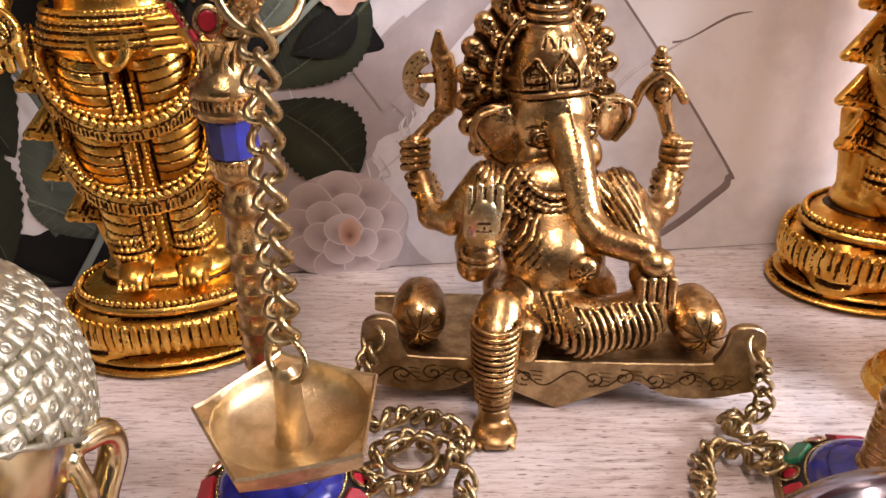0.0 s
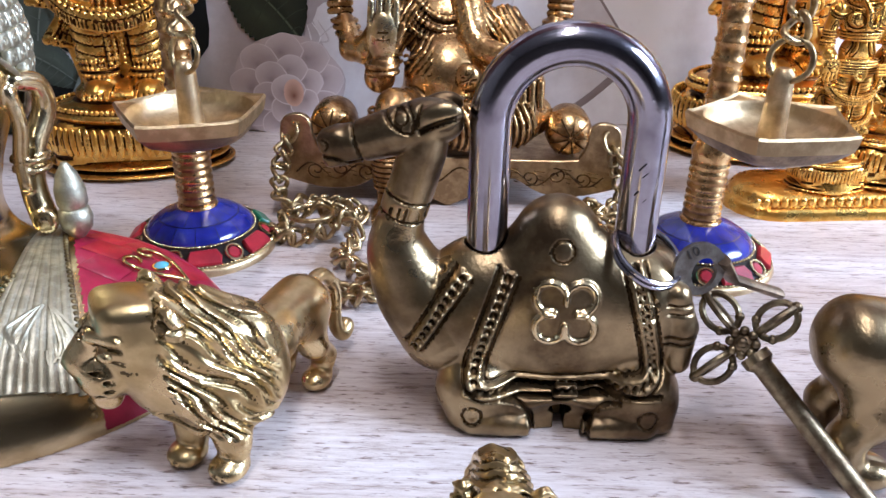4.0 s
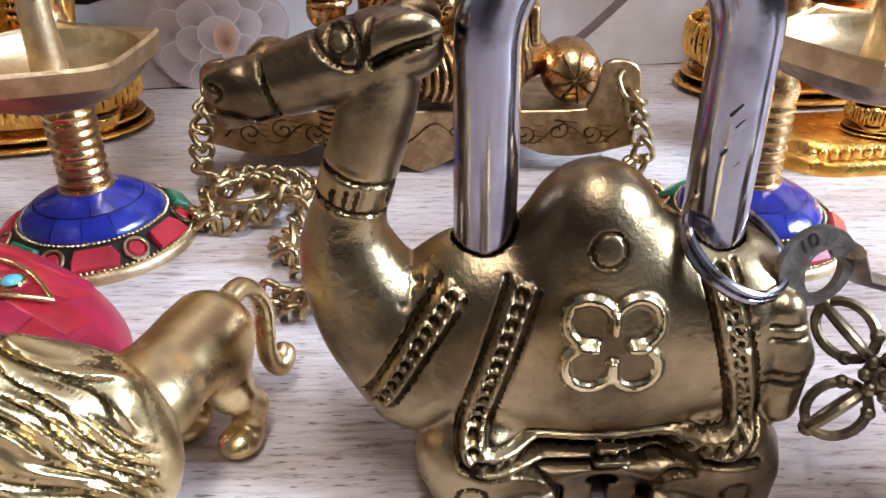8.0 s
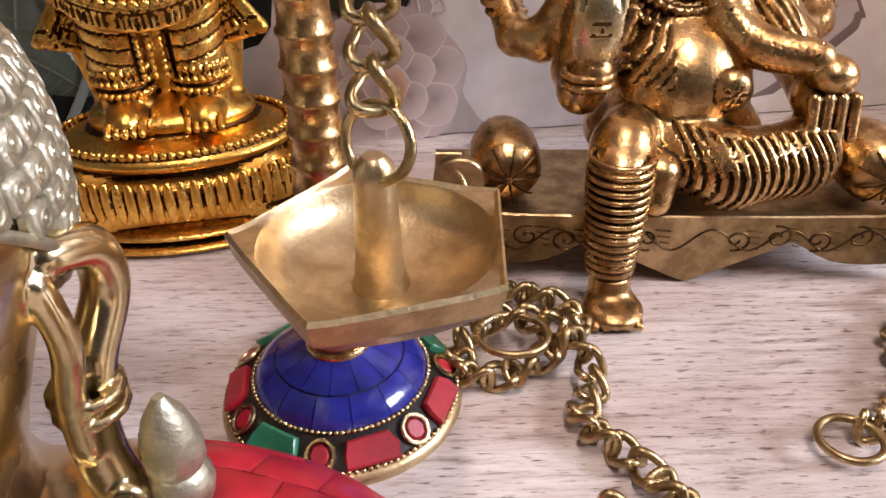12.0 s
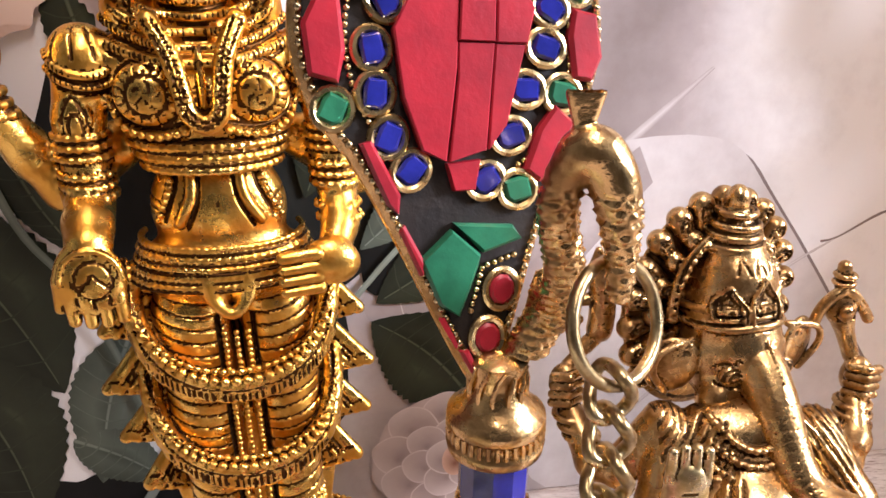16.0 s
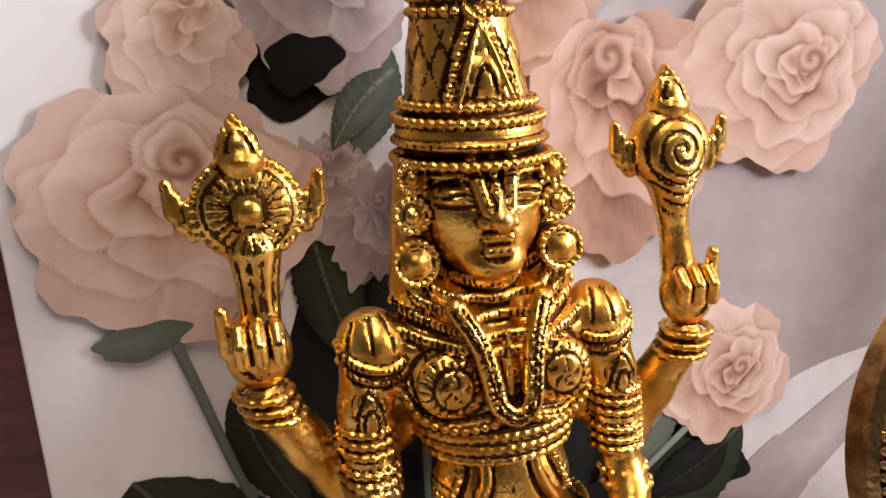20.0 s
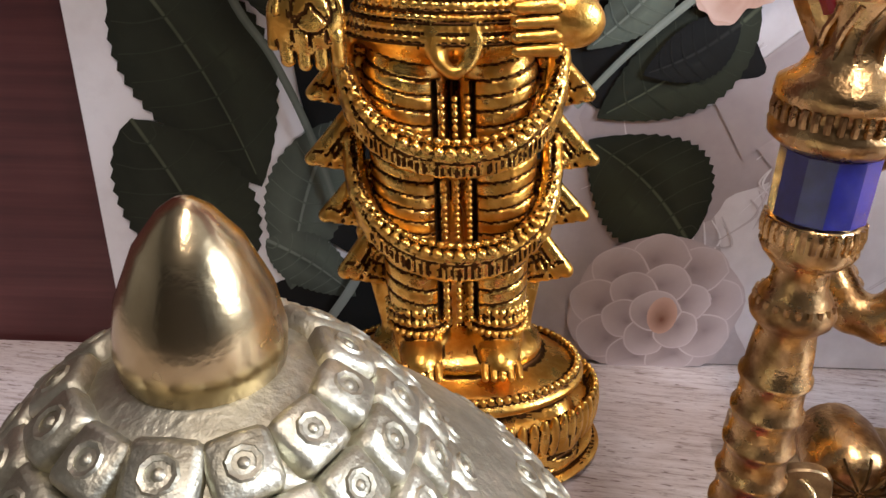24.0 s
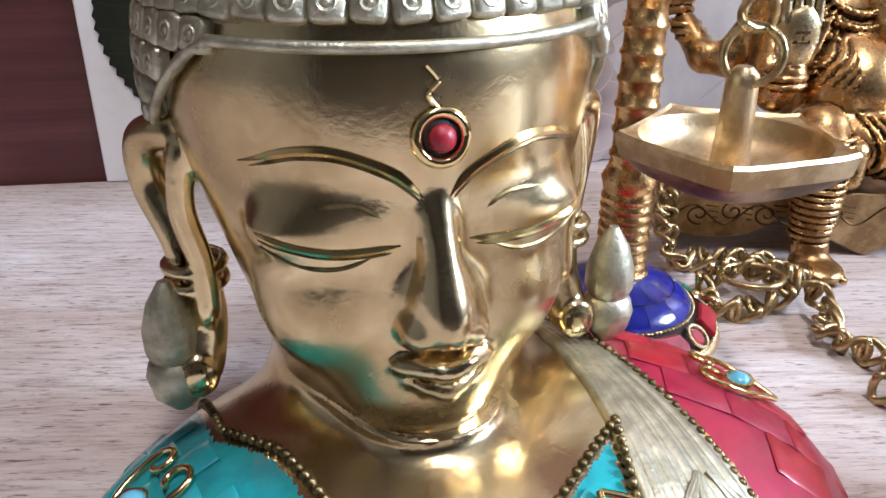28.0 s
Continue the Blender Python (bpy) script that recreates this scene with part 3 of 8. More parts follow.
def rose(c, r, mat, squash=1.0, turn=0.0, layers=5, lean=(0.0, 0.0), hi=0.80, seed=1, ragged=0.05):
    """A photographed rose: overlapping petals, each darker towards the heart and paler at its rolled rim."""
    rnd = random.Random(seed)
    na, nr = 180, 90
    A, S = np.meshgrid(np.linspace(0, 2 * math.pi, na, endpoint=False), np.linspace(0, 1, nr + 1)[1:])
    ph = [rnd.uniform(0, 6.28) for _ in range(6)]
    rim = 0.90 + 0.07 * np.sin(5 * A + ph[0]) + 0.05 * np.sin(3 * A + ph[1]) + ragged * 0.5 * np.sin(11 * A + ph[2]) + ragged * 0.3 * np.sin(23 * A + ph[3])
    rim *= 1 + 0.10 * np.abs(np.sin(2.5 * A + ph[4])) ** 3 - 0.06 * np.abs(np.sin(3.5 * A + ph[5])) ** 6
    x, y = r * S * rim * np.cos(A), r * S * rim * np.sin(A)
    warp_x = 0.055 * r * np.sin(7 * y / r + ph[0]) + 0.03 * r * np.sin(15 * y / r + 5 * x / r + ph[1])
    warp_y = 0.055 * r * np.sin(6 * x / r + ph[2]) + 0.03 * r * np.sin(13 * x / r - 6 * y / r + ph[3])
    tone = np.full(A.shape, hi - 0.16)
    for k in range(layers):
        q = k / layers
        rk = r * (1.02 - q) ** 0.85
        o = np.array(lean) * r * q
        m = 3 if k < layers - 1 else 4
        px, py = x + warp_x - o[0], y + warp_y - o[1]
        rr, th = np.hypot(px, py), np.arctan2(py, px)
        for i in range(m):
            a = turn + 2 * math.pi * (i + 0.45 * k) / m + rnd.uniform(-0.35, 0.35)
            w = rnd.uniform(0.95, 1.55) + 0.2 * (k > 2)
            d = (th - a + math.pi) % (2 * math.pi) - math.pi
            big = rk * rnd.uniform(0.80, 1.12)
            e1, e2, e3 = rnd.uniform(0, 6), rnd.uniform(0, 6), rnd.uniform(-0.25, 0.25)
            edge = big * (1 - 0.42 * np.abs(d / w + e3 * 0.4) ** 2.4) * (1 + 0.05 * np.sin(3.2 * d + e1) + 0.025 * np.sin(9 * d + e2))
            gap = (edge - rr) / r
            lit = hi + rnd.uniform(-0.12, 0.12) + 0.07 * math.cos(a - 1.2)
            body = lit - (0.20 + 0.34 * q) * np.clip(gap / (0.55 * big / r), 0, 1) ** 0.8 + 0.05 * np.sin(4.5 * d + e2) + 0.04 * np.sin(9 * d + 14 * gap + e1) + 0.022 * np.sin(46 * d + 3 * np.sin(6 * d + e2)) * np.clip(gap * 5, 0, 1) + 0.06 * np.exp(-np.clip(gap, 0, 1) / 0.05)
            wide = np.abs(d) < w * 1.3
            out = np.clip(-gap, 0, 1)
            tone = np.where(wide & (gap < 0), tone - (0.13 + 0.12 * q) * np.exp(-out / 0.05) * np.clip((1.3 * w - np.abs(d)) / 0.3, 0, 1), tone)
            soft_in = np.clip(gap / 0.03, 0, 1)
            tone = np.where(wide & (gap > 0), tone * (1 - soft_in) + body * soft_in, tone)
    o = np.array(lean) * r
    rr, th = np.hypot(x - o[0], y - o[1]), np.arctan2(y - o[1], x - o[0])
    swirl = 0.38 + 0.20 * np.sin(th + rr / r * 46 + turn)
    near = np.clip((0.17 - rr / r) / 0.05, 0, 1)
    tone = np.clip(tone * (1 - near) + swirl * near, 0.03, 0.97)
    f = Flat()
    Flat.level += 1
    lay = -0.0001 - 0.000007 * Flat.level
    f.v = [(c[0], lay, c[1])] + [(max(EDGE, c[0] + p), lay, c[1] + q * squash) for p, q in zip(x.ravel(), y.ravel())]
    f.t = [float(tone[0, 0])] + tone.ravel().tolist()
    f.f = [(0, 1 + (j + 1) % na, 1 + j) for j in range(na)]
    for k in range(nr - 1):
        b = 1 + k * na
        f.f += [(b + j, b + (j + 1) % na, b + na + (j + 1) % na, b + na + j) for j in range(na)]
    return f.lay("rose_print", mat, "printed peach rose" if mat is PEACH else "printed pale rose")


def leaf(tip, end, width, mat, bend=0.0, teeth=34, mid=0.62):
    tip, end = np.asarray(tip, float), np.asarray(end, float)
    d = end - tip
    n = np.array([-d[1], d[0]])
    n /= np.linalg.norm(n)
    left, right, rib = [], [], []
    for i in range(teeth + 1):
        t = i / teeth
        w = width * math.sin(math.pi * t ** 0.8) ** 0.85 * (1 + (0.05 if i % 2 else -0.02))
        c = tip + d * t + n * bend * math.sin(math.pi * t)
        rib.append(c)
        left.append(c + n * w)
        right.append(c - n * w)
    f = Flat()
    cen = tip + d * 0.5 + n * (bend - width * 0.02)
    ribs = np.array(rib)
    f.blob(np.vstack([ribs, np.array(left[1:-1])[::-1]]), cen + n * width * 0.4, 0.55, 0.28, 4)
    f.blob(np.vstack([ribs, np.array(right[1:-1])[::-1]]), cen - n * width * 0.4, 0.40, 0.16, 4)
    f.stroke(ribs[::4], [0.0009, 0.0007, 0.0005, 0.0003], mid)
    for i in range(4, teeth - 3, 4):
        for side in (left, right):
            f.stroke([ribs[i], ribs[i] * 0.5 + side[max(0, i - 2)] * 0.5, side[max(0, i - 3)] * 0.9 + ribs[i] * 0.1], [0.0004, 0.0003, 0.0002], mid - 0.22)
    return f.lay("leaf_print", mat)


def soft(c, rx, ry, mat, tone_in, tone_out, name="shade_print", wob=0.12, turn=0.0):
    e = []
    ph = prng.uniform(0, 6)
    for a in np.linspace(0, 2 * math.pi, 40, endpoint=False):
        k = 1 + wob * math.sin(3 * a + ph) + 0.5 * wob * math.sin(7 * a + 2 * ph)
        x, y = rx * k * math.cos(a), ry * k * math.sin(a)
        e.append((max(EDGE, c[0] + x * math.cos(turn) - y * math.sin(turn)), max(0.0006, c[1] + x * math.sin(turn) + y * math.cos(turn))))
    return Flat().blob(e, (c[0], max(0.004, c[1])), tone_in, tone_out, 5).lay(name, mat)


# soft folds of the wrapping paper and marble
U, W = np.meshgrid(np.linspace(EDGE, 0.46, 150), np.linspace(0.0006, 0.46, 96))


def band(x, lo, hi):
    return np.clip((x - lo) / (hi - lo), 0, 1)


shade = 0.97 - 0.03 * band(U, -0.262, -0.20) - 0.04 * band(W, 0.10, 0.30) * band(U, -0.27, -0.15)
shade -= 0.36 * band(U, -0.12, -0.04) * band(0.075 - U, 0, 0.05) * band(W, 0.06, 0.13)
shade -= 0.26 * np.exp(-((U - 0.012 - 0.35 * (W - 0.20)) / 0.030) ** 2) * band(W, 0.10, 0.17)
shade -= 0.16 * np.exp(-((U + 0.052 + 0.25 * (W - 0.20)) / 0.022) ** 2) * band(W, 0.14, 0.20)
shade += 0.10 * np.exp(-((U - 0.050 - 0.5 * (W - 0.20)) / 0.026) ** 2)
shade -= 0.04 * band(U, 0.10, 0.30) + 0.10 * np.exp(-((U - 0.20) / 0.018) ** 2) * band(0.17 - W, 0, 0.05)
shade += 0.04 * np.sin(38 * U + 21 * W) + 0.03 * np.sin(70 * W - 25 * U + 1.0)
shade -= 0.46 * band(U, -0.13, -0.08) * band(0.02 - U, 0, 0.03) * band(0.150 - W, 0, 0.05)
shade -= 0.14 * band(U, -0.03, 0.03) * band(W, 0.10, 0.16) * band(0.34 - W, 0, 0.06) * band(0.10 - U, 0, 0.05)
f = Flat()
Flat.level += 1
f.v = [(u, -0.0001 - 0.000007 * Flat.level, w) for u, w in zip(U.ravel(), W.ravel())]
f.t = np.clip(shade, 0.05, 0.97).ravel().tolist()
f.f = [(i * 150 + j, i * 150 + j + 1, (i + 1) * 150 + j + 1, (i + 1) * 150 + j) for i in range(95) for j in range(149)]
f.lay("paper_print", SHADE, "printed wrapping paper and marble")
f = Flat()
f.stroke([(-0.046, 0.108), (-0.030, 0.125), (0.022, 0.171), (0.050, 0.196)], [0.0003, 0.0014, 0.0020, 0.0006], 0.56)
f.lay("fold_print", SHADE)
f = Flat()
hexa = smooth_path([(-0.046, 0.118), (-0.012, 0.160), (0.055, 0.168), (0.088, 0.138), (0.150, 0.056), (0.1545, 0.045), (0.149, 0.036), (0.112, 0.008), (0.06, 0.0008), (-0.005, 0.0008), (-0.03, 0.05)], 5, True)
hexa[:, 1] = np.maximum(hexa[:, 1], 0.0006)
f.blob(hexa + np.array([0.004, -0.003]) * (hexa[:, 1:] > 0.01), (0.06, 0.07), 0.5, 0.12, 5, 3.0)
f.blob(hexa, (0.06, 0.08), 0.80, 0.70, 4)
f.stroke([(0.1135, 0.1192), (0.122, 0.121), (0.1403, 0.1308), (0.152, 0.1330)], [0.0006, 0.0004, 0.0007, 0.0002], 0.05)
for j in range(3):
    f.stroke([(0.02 + 0.03 * j, 0.03 + 0.02 * j), (0.05 + 0.02 * j, 0.06 + 0.02 * j), (0.06 + 0.03 * j, 0.10 + 0.01 * j)], [0.0003, 0.0012, 0.0003], 0.62)
f.lay("tile_print", SHADE, "printed white hexagonal tile")
# pale fur and white petals on the right
soft((-0.055, 0.088), 0.034, 0.030, SHADE, 0.50, 0.36, "fur_print", 0.18)
f = Flat()
for i in range(40):
    a = prng.uniform(0, 6.28)
    q = np.array([-0.045 + 0.03 * math.cos(a), 0.100 + 0.036 * math.sin(a)])
    f.stroke([q, q + np.array([prng.uniform(-0.006, 0.006), prng.uniform(-0.016, -0.004)]), q + np.array([prng.uniform(-0.012, 0.010), prng.uniform(-0.026, -0.012)])], [0.0002, 0.0005, 0.0001], 0.62 + prng.uniform(-0.12, 0.18))
f.lay("fur_print", SHADE)
f = Flat()
f.blob([(-0.0433, 0.1135), (-0.0183, 0.1362), (-0.002, 0.112), (-0.018, 0.086)], (-0.02, 0.112), 0.62, 0.46, 3)
f.blob([(-0.045, 0.113), (0.0225, 0.1653), (0.03, 0.15), (0.0, 0.115), (-0.03, 0.09)], (0.0, 0.13), 0.60, 0.42, 3)
f.lay("card_print", SHADE)
# dark depths behind the stems
soft((-0.165, 0.150), 0.034, 0.075, BLACK, 0.55, 0.25)
soft((-0.205, 0.012), 0.024, 0.024, BLACK, 0.30, 0.15)
soft((-0.172, 0.020), 0.030, 0.024, BLACK, 0.35, 0.15)
soft((-0.115, 0.150), 0.030, 0.060, BLACK, 0.55, 0.30)
soft((-0.182, 0.278), 0.020, 0.012, BLACK, 0.20, 0.10, turn=0.4)
soft((-0.068, 0.128), 0.024, 0.022, BLACK, 0.45, 0.12)
soft((-0.050, 0.128), 0.020, 0.012, BLACK, 0.35, 0.12, turn=-0.3)
soft((-0.140, 0.090), 0.045, 0.055, BLACK, 0.60, 0.35)
# leaves
leaf((-0.2457, 0.1525), (-0.206, 0.074), 0.0265, LEAF, 0.004)
leaf((-0.2516, 0.0990), (-0.224, 0.014), 0.0255, LEAF, 0.006)
leaf((-0.178, 0.100), (-0.198, 0.030), 0.0150, SAGE, -0.003)
leaf((-0.2061, 0.052), (-0.172, 0.028), 0.0120, SAGE, 0.002)
leaf((-0.0340, 0.1435), (-0.084, 0.104), 0.0165, LEAF, 0.003)
leaf((-0.0440, 0.0560), (-0.086, 0.096), 0.0220, LEAF, -0.004)
leaf((-0.160, 0.285), (-0.176, 0.247), 0.0085, SAGE, 0.003)
leaf((-0.212, 0.180), (-0.190, 0.130), 0.0090, LEAF, -0.003)
leaf((-0.160, 0.225), (-0.152, 0.140), 0.0140, LEAF, 0.003)
leaf((-0.185, 0.235), (-0.170, 0.180), 0.0100, LEAF, -0.002)
leaf((-0.100, 0.200), (-0.110, 0.150), 0.0120, LEAF, 0.003)
leaf((-0.2440, 0.0100), (-0.200, 0.0035), 0.0060, LEAF, 0.001)
leaf((-0.062, 0.160), (-0.090, 0.128), 0.0095, SAGE, 0.002)
leaf((-0.040, 0.138), (-0.070, 0.120), 0.0100, BLACK, 0.002)
# stems
for pts, w, tone in (
        ([(-0.232, 0.205), (-0.2259, 0.1955), (-0.211, 0.145), (-0.198, 0.123), (-0.186, 0.095), (-0.176, 0.060)], [0.0022, 0.0018, 0.0016, 0.0015, 0.0015, 0.0014], 0.55),
        ([(-0.150, 0.20), (-0.152, 0.15), (-0.150, 0.10)], 0.0015, 0.42),
        ([(-0.166, 0.050), (-0.1743, 0.0312), (-0.1944, 0.0008)], [0.0018, 0.0019, 0.0020], 0.92),
        ([(-0.052, 0.150), (-0.075, 0.128), (-0.092, 0.108)], [0.0016, 0.0013, 0.0012], 0.70)):
    Flat().stroke(pts, w, tone).lay("stem_print", SAGE)
# roses, the rear ones first
rose((-0.176, 0.296), 0.027, PALE, 1.0, 0.5, 3, (0.3, 0.5), 0.66, 2)
rose((-0.216, 0.284), 0.021, PEACH, 1.1, 1.2, 3, (0.2, 0.6), 0.92, 3)
rose((-0.118, 0.300), 0.030, PEACH, 1.0, 2.0, 4, (0.0, 0.5), 0.70, 4)
rose((-0.088, 0.252), 0.036, PEACH, 1.15, 0.2, 4, (-0.1, 0.6), 0.72, 5)
rose((-0.168, 0.232), 0.016, PALE, 1.3, 2.2, 2, (0.3, 0.3), 0.62, 6, 0.16)
rose((-0.178, 0.247), 0.012, PALE, 1.0, 0.7, 2, (0.0, 0.4), 0.60, 16, 0.16)
rose((-0.224, 0.238), 0.046, PEACH, 0.88, 0.8, 5, (0.12, 0.38), 0.96, 7)
rose((-0.033, 0.270), 0.036, PEACH, 0.95, 0.4, 6, (0.30, 0.10), 0.84, 8)
rose((-0.043, 0.166), 0.026, PEACH, 1.12, 1.5, 6, (0.22, 0.05), 0.84, 9)
rose((-0.240, 0.345), 0.034, PALE, 1.0, 0.1, 4, (0.0, 0.3), 0.70, 10)
rose((-0.050, 0.345), 0.036, PALE, 1.0, 1.1, 4, (0.1, 0.2), 0.72, 11)
soft((-0.236, 0.2005), 0.014, 0.0055, SAGE, 0.6, 0.4, "leaf_print", 0.1, 0.2)
soft((-0.183, 0.279), 0.011, 0.0075, BLACK, 0.18, 0.10, turn=0.3)
leaf((-0.1575, 0.276), (-0.1765, 0.2535), 0.0062, SAGE, -0.002)
# flower of rolled paper cones
f = Flat()
pc = np.array([-0.053, 0.0265])
f.blob([(pc[0] + 0.034 * math.cos(a) * (1 + 0.04 * math.sin(6 * a)), max(0.0006, pc[1] + 0.033 * math.sin(a))) for a in np.linspace(0, 6.28, 36)], pc, 0.35, 0.62, 4)
for ringr, cnt, size in ((0.0235, 9, 0.0105), (0.0125, 6, 0.0090), (0.0, 1, 0.0095)):
    for i in range(cnt):
        a = 2 * math.pi * (i + 0.3) / cnt
        q = pc + ringr * np.array([math.cos(a), math.sin(a)])
        edge = [(q[0] + size * (1 + 0.10 * math.sin(2 * t + a)) * math.cos(t), max(0.0006, q[1] + size * 0.96 * math.sin(t))) for t in np.linspace(0, 6.28, 22)]
        inner = q + 0.25 * size * np.array([math.cos(a + 2), math.sin(a + 2)])
        f.blob(edge, (inner[0], max(0.002, inner[1])), 0.24 if ringr else 0.10, [0.58 + 0.16 * math.cos(t - a) for t in np.linspace(0, 6.28, 22)], 4, 0.7)
        f.stroke(np.array(edge)[::3], 0.0004, 0.74)
f.lay("paper_flower_print", PALE, "printed flower of rolled paper cones")
f = Flat()
f.blob([(pc[0] + 0.003 + 0.0060 * math.cos(t), pc[1] - 0.002 + 0.0085 * math.sin(t)) for t in np.linspace(0, 6.28, 20)], pc + np.array([0.003, -0.004]), 0.05, 0.55, 3)
f.lay("paper_flower_print", PEACH)

# ---- peacock lamps ----
def small(name, shape, mat, root):
    """Tiny beads too many to tell apart, as one part."""
    return tagged(part(name, shape, mat, root), "", "", "", "stuff")


def link_mesh(length, width, wire):
    a = np.linspace(0, 2 * math.pi, 26, endpoint=False)
    p = np.stack([np.cos(a) * (width / 2 - wire), np.sin(a) * (length / 2 - wire), 0.30 * width * np.sin(2 * a)], 1)
    return Shape().tube(p, wire, n=9, closed=True)


LINK = link_mesh(0.0112, 0.0090, 0.00118).mesh("link", [CHAIN], 80)


def chain(parent, pts, pitch=0.0066, lie=True, seed=1):
    """Links along a path, each turned against the next."""
    rnd = random.Random(seed)
    p = even_path(smooth_path(pts, 8), pitch)
    for i in range(len(p) - 1):
        d = Vector(p[i + 1] - p[i]).normalized()
        side = Vector((0, 0, 1)) if abs(d.z) < 0.8 else Vector((0, -1, 0))
        x = d.cross(side).normalized()
        z = x.cross(d)
        base = Matrix((x, d, z)).transposed().to_4x4()
        ang = (rnd.choice((-30, 30)) if lie else 28) + rnd.uniform(-14, 14)
        ob = new("link", LINK)
        ob.parent = parent
        ob.matrix_local = Matrix.Translation((p[i] + p[i + 1]) / 2) @ base @ pose(0, 0, 0, 0, ang, rnd.uniform(-4, 4))


def lamp_thing(at, turn, label, seed):
    root = thing("peacock_lamp", None, [], label, "oil lamp", "pair of peacock lamps", m=pose(*at, 0, 0, turn))
    # foot
    sh = Shape().lathe([(0.0315, 0), (0.032, 0.0015), (0.0315, 0.003), (0.0305, 0.0038), (0.0, 0.0038)], n=48)
    part("foot", sh, DISH, root)
    part("foot_inlay", Shape().lathe([(0.0304, 0.0038), (0.0232, 0.0094), (0.0215, 0.0096), (0.0, 0.0097)], n=48), RESIN, root, "black resin between the stones")
    dome = Shape()
    n = 14
    for i in range(n):
        for j, (z0, z1) in enumerate(((0.0092, 0.0158), (0.0160, 0.0196))):
            def rr(z):
                return 0.0226 - 0.0146 * max(0.0, (z - 0.0090) / 0.0106) ** 2.1
            a0, a1 = 2 * math.pi * (i + 0.37 * j) / n, 2 * math.pi * (i + 0.37 * j + 0.97) / n
            rings = []
            for z in np.linspace(z0, z1, 7):
                a = np.linspace(a0, a1, 4)
                rings.append((np.stack([rr(z) * np.cos(a), rr(z) * np.sin(a), np.full(4, z)], 1)))
            f = [(r * 4 + c, r * 4 + c + 1, r * 4 + 5 + c, r * 4 + 4 + c) for r in range(6) for c in range(3)]
            dome.add(np.vstack(rings), f, 0)
    part("dome_tiles", dome, BLUE, root, "lapis-blue stone tiles")
    part("dome", Shape().lathe([(0.0220 - 0.0146 * (i / 10) ** 2.1, 0.0085 + 0.0108 * i / 10) for i in range(11)], n=32), RESIN, root)
    # ring of stones
    kinds = [RED, GREEN, RED, GREEN]
    for i in range(14):
        a = 2 * math.pi * (i - 0.73) / 14
        rot = turned(0, 0, math.degrees(a) + 90) @ turned(38, 0, 0)
        c = (0.0268 * math.cos(a), 0.0268 * math.sin(a), 0.0062)
        if i % 2:
            g = Shape().slab(ring_points((0, 0, 0), 0.0026, 0.0028, 8)[:, :2], 0.0016, rot=rot, at=c, bevel=0.0005)
            part("stone", g, RED, root)
            ringp = ring_points((0, 0, 0.0014), 0.0034, 0.0036, 14) @ rot.T + np.asarray(c)
            part("collar", Shape().tube(ringp, 0.0006, n=6, closed=True), BRASS, root)
        else:
            g = Shape().slab([(-0.0068, -0.0032), (0.0064, -0.0035), (0.0070, 0.0004), (0.0050, 0.0037), (-0.0054, 0.0036), (-0.0068, 0.0003)], 0.0019, rot=rot, at=c, bevel=0.0006)
            part("stone", g, kinds[(i // 2) % 4], root)
    small("beading", Shape().beads(ring_points((0, 0, 0.0042), 0.0304, 0.0304, 60), 0.0008, closed=True).beads(ring_points((0, 0, 0.0099), 0.0229, 0.0229, 60), 0.0007, closed=True), BRASS, root)
    # column
    prof = [(0.008, 0.0180), (0.0085, 0.0198), (0.0075, 0.0210)]
    z = 0.0210
    while z < 0.045:
        prof += [(0.0070, z), (0.0078, z + 0.0009), (0.0078, z + 0.0019), (0.0070, z + 0.0028)]
        z += 0.0031
    prof += [(0.0075, 0.047), (0.0082, 0.050), (0.0066, 0.053)]
    z = 0.056
    while z < 0.112:
        w = 0.0060 - 0.0006 * (z - 0.056) / 0.056
        prof += [(w, z), (w + 0.0006, z + 0.0006), (w + 0.0006, z + 0.0014), (w, z + 0.0020), (w - 0.0002, z + 0.0054)]
        z += 0.0072
    prof += [(0.0050, 0.114), (0.0046, 0.117), (0.0064, 0.119), (0.0068, 0.1205), (0.0060, 0.1225), (0.0045, 0.125), (0.0043, 0.128), (0.0066, 0.1305), (0.0074, 0.132), (0.0070, 0.1335), (0.0074, 0.135), (0.0070, 0.1365), (0.0064, 0.137)]
    part("column", Shape().lathe(prof, n=28), BRONZE, root, sharp=60)
    part("band_tiles", Shape().lathe([(0.0066, 0.137), (0.0071, 0.1374), (0.0071, 0.1476), (0.0066, 0.148)], n=11), BLUE, root, "lapis-blue stone band", sharp=20)
    cap_prof = [(0.0075, 0.148), (0.0095, 0.1495), (0.0098, 0.1515), (0.0090, 0.1522), (0.0090, 0.1545), (0.0098, 0.1552), (0.0096, 0.1575), (0.0072, 0.1592), (0.0050, 0.163), (0.0050, 0.166), (0.0058, 0.169), (0.0030, 0.1705)]
    part("capital", Shape().lathe(cap_prof, n=28), BRONZE, root, sharp=60)
    ridges = Shape()
    for r, z0, z1, n in ((0.0091, 0.1521, 0.1547, 34), (0.0070, 0.1332, 0.1366, 28), (0.0058, 0.1215, 0.1228, 22)):
        for i in range(n):
            a = 2 * math.pi * i / n
            ridges.tube([(r * math.cos(a), r * math.sin(a), z0), ((r + 0.0002) * math.cos(a), (r + 0.0002) * math.sin(a), (z0 + z1) / 2), (r * math.cos(a), r * math.sin(a), z1)], 0.00055, 0, 6)
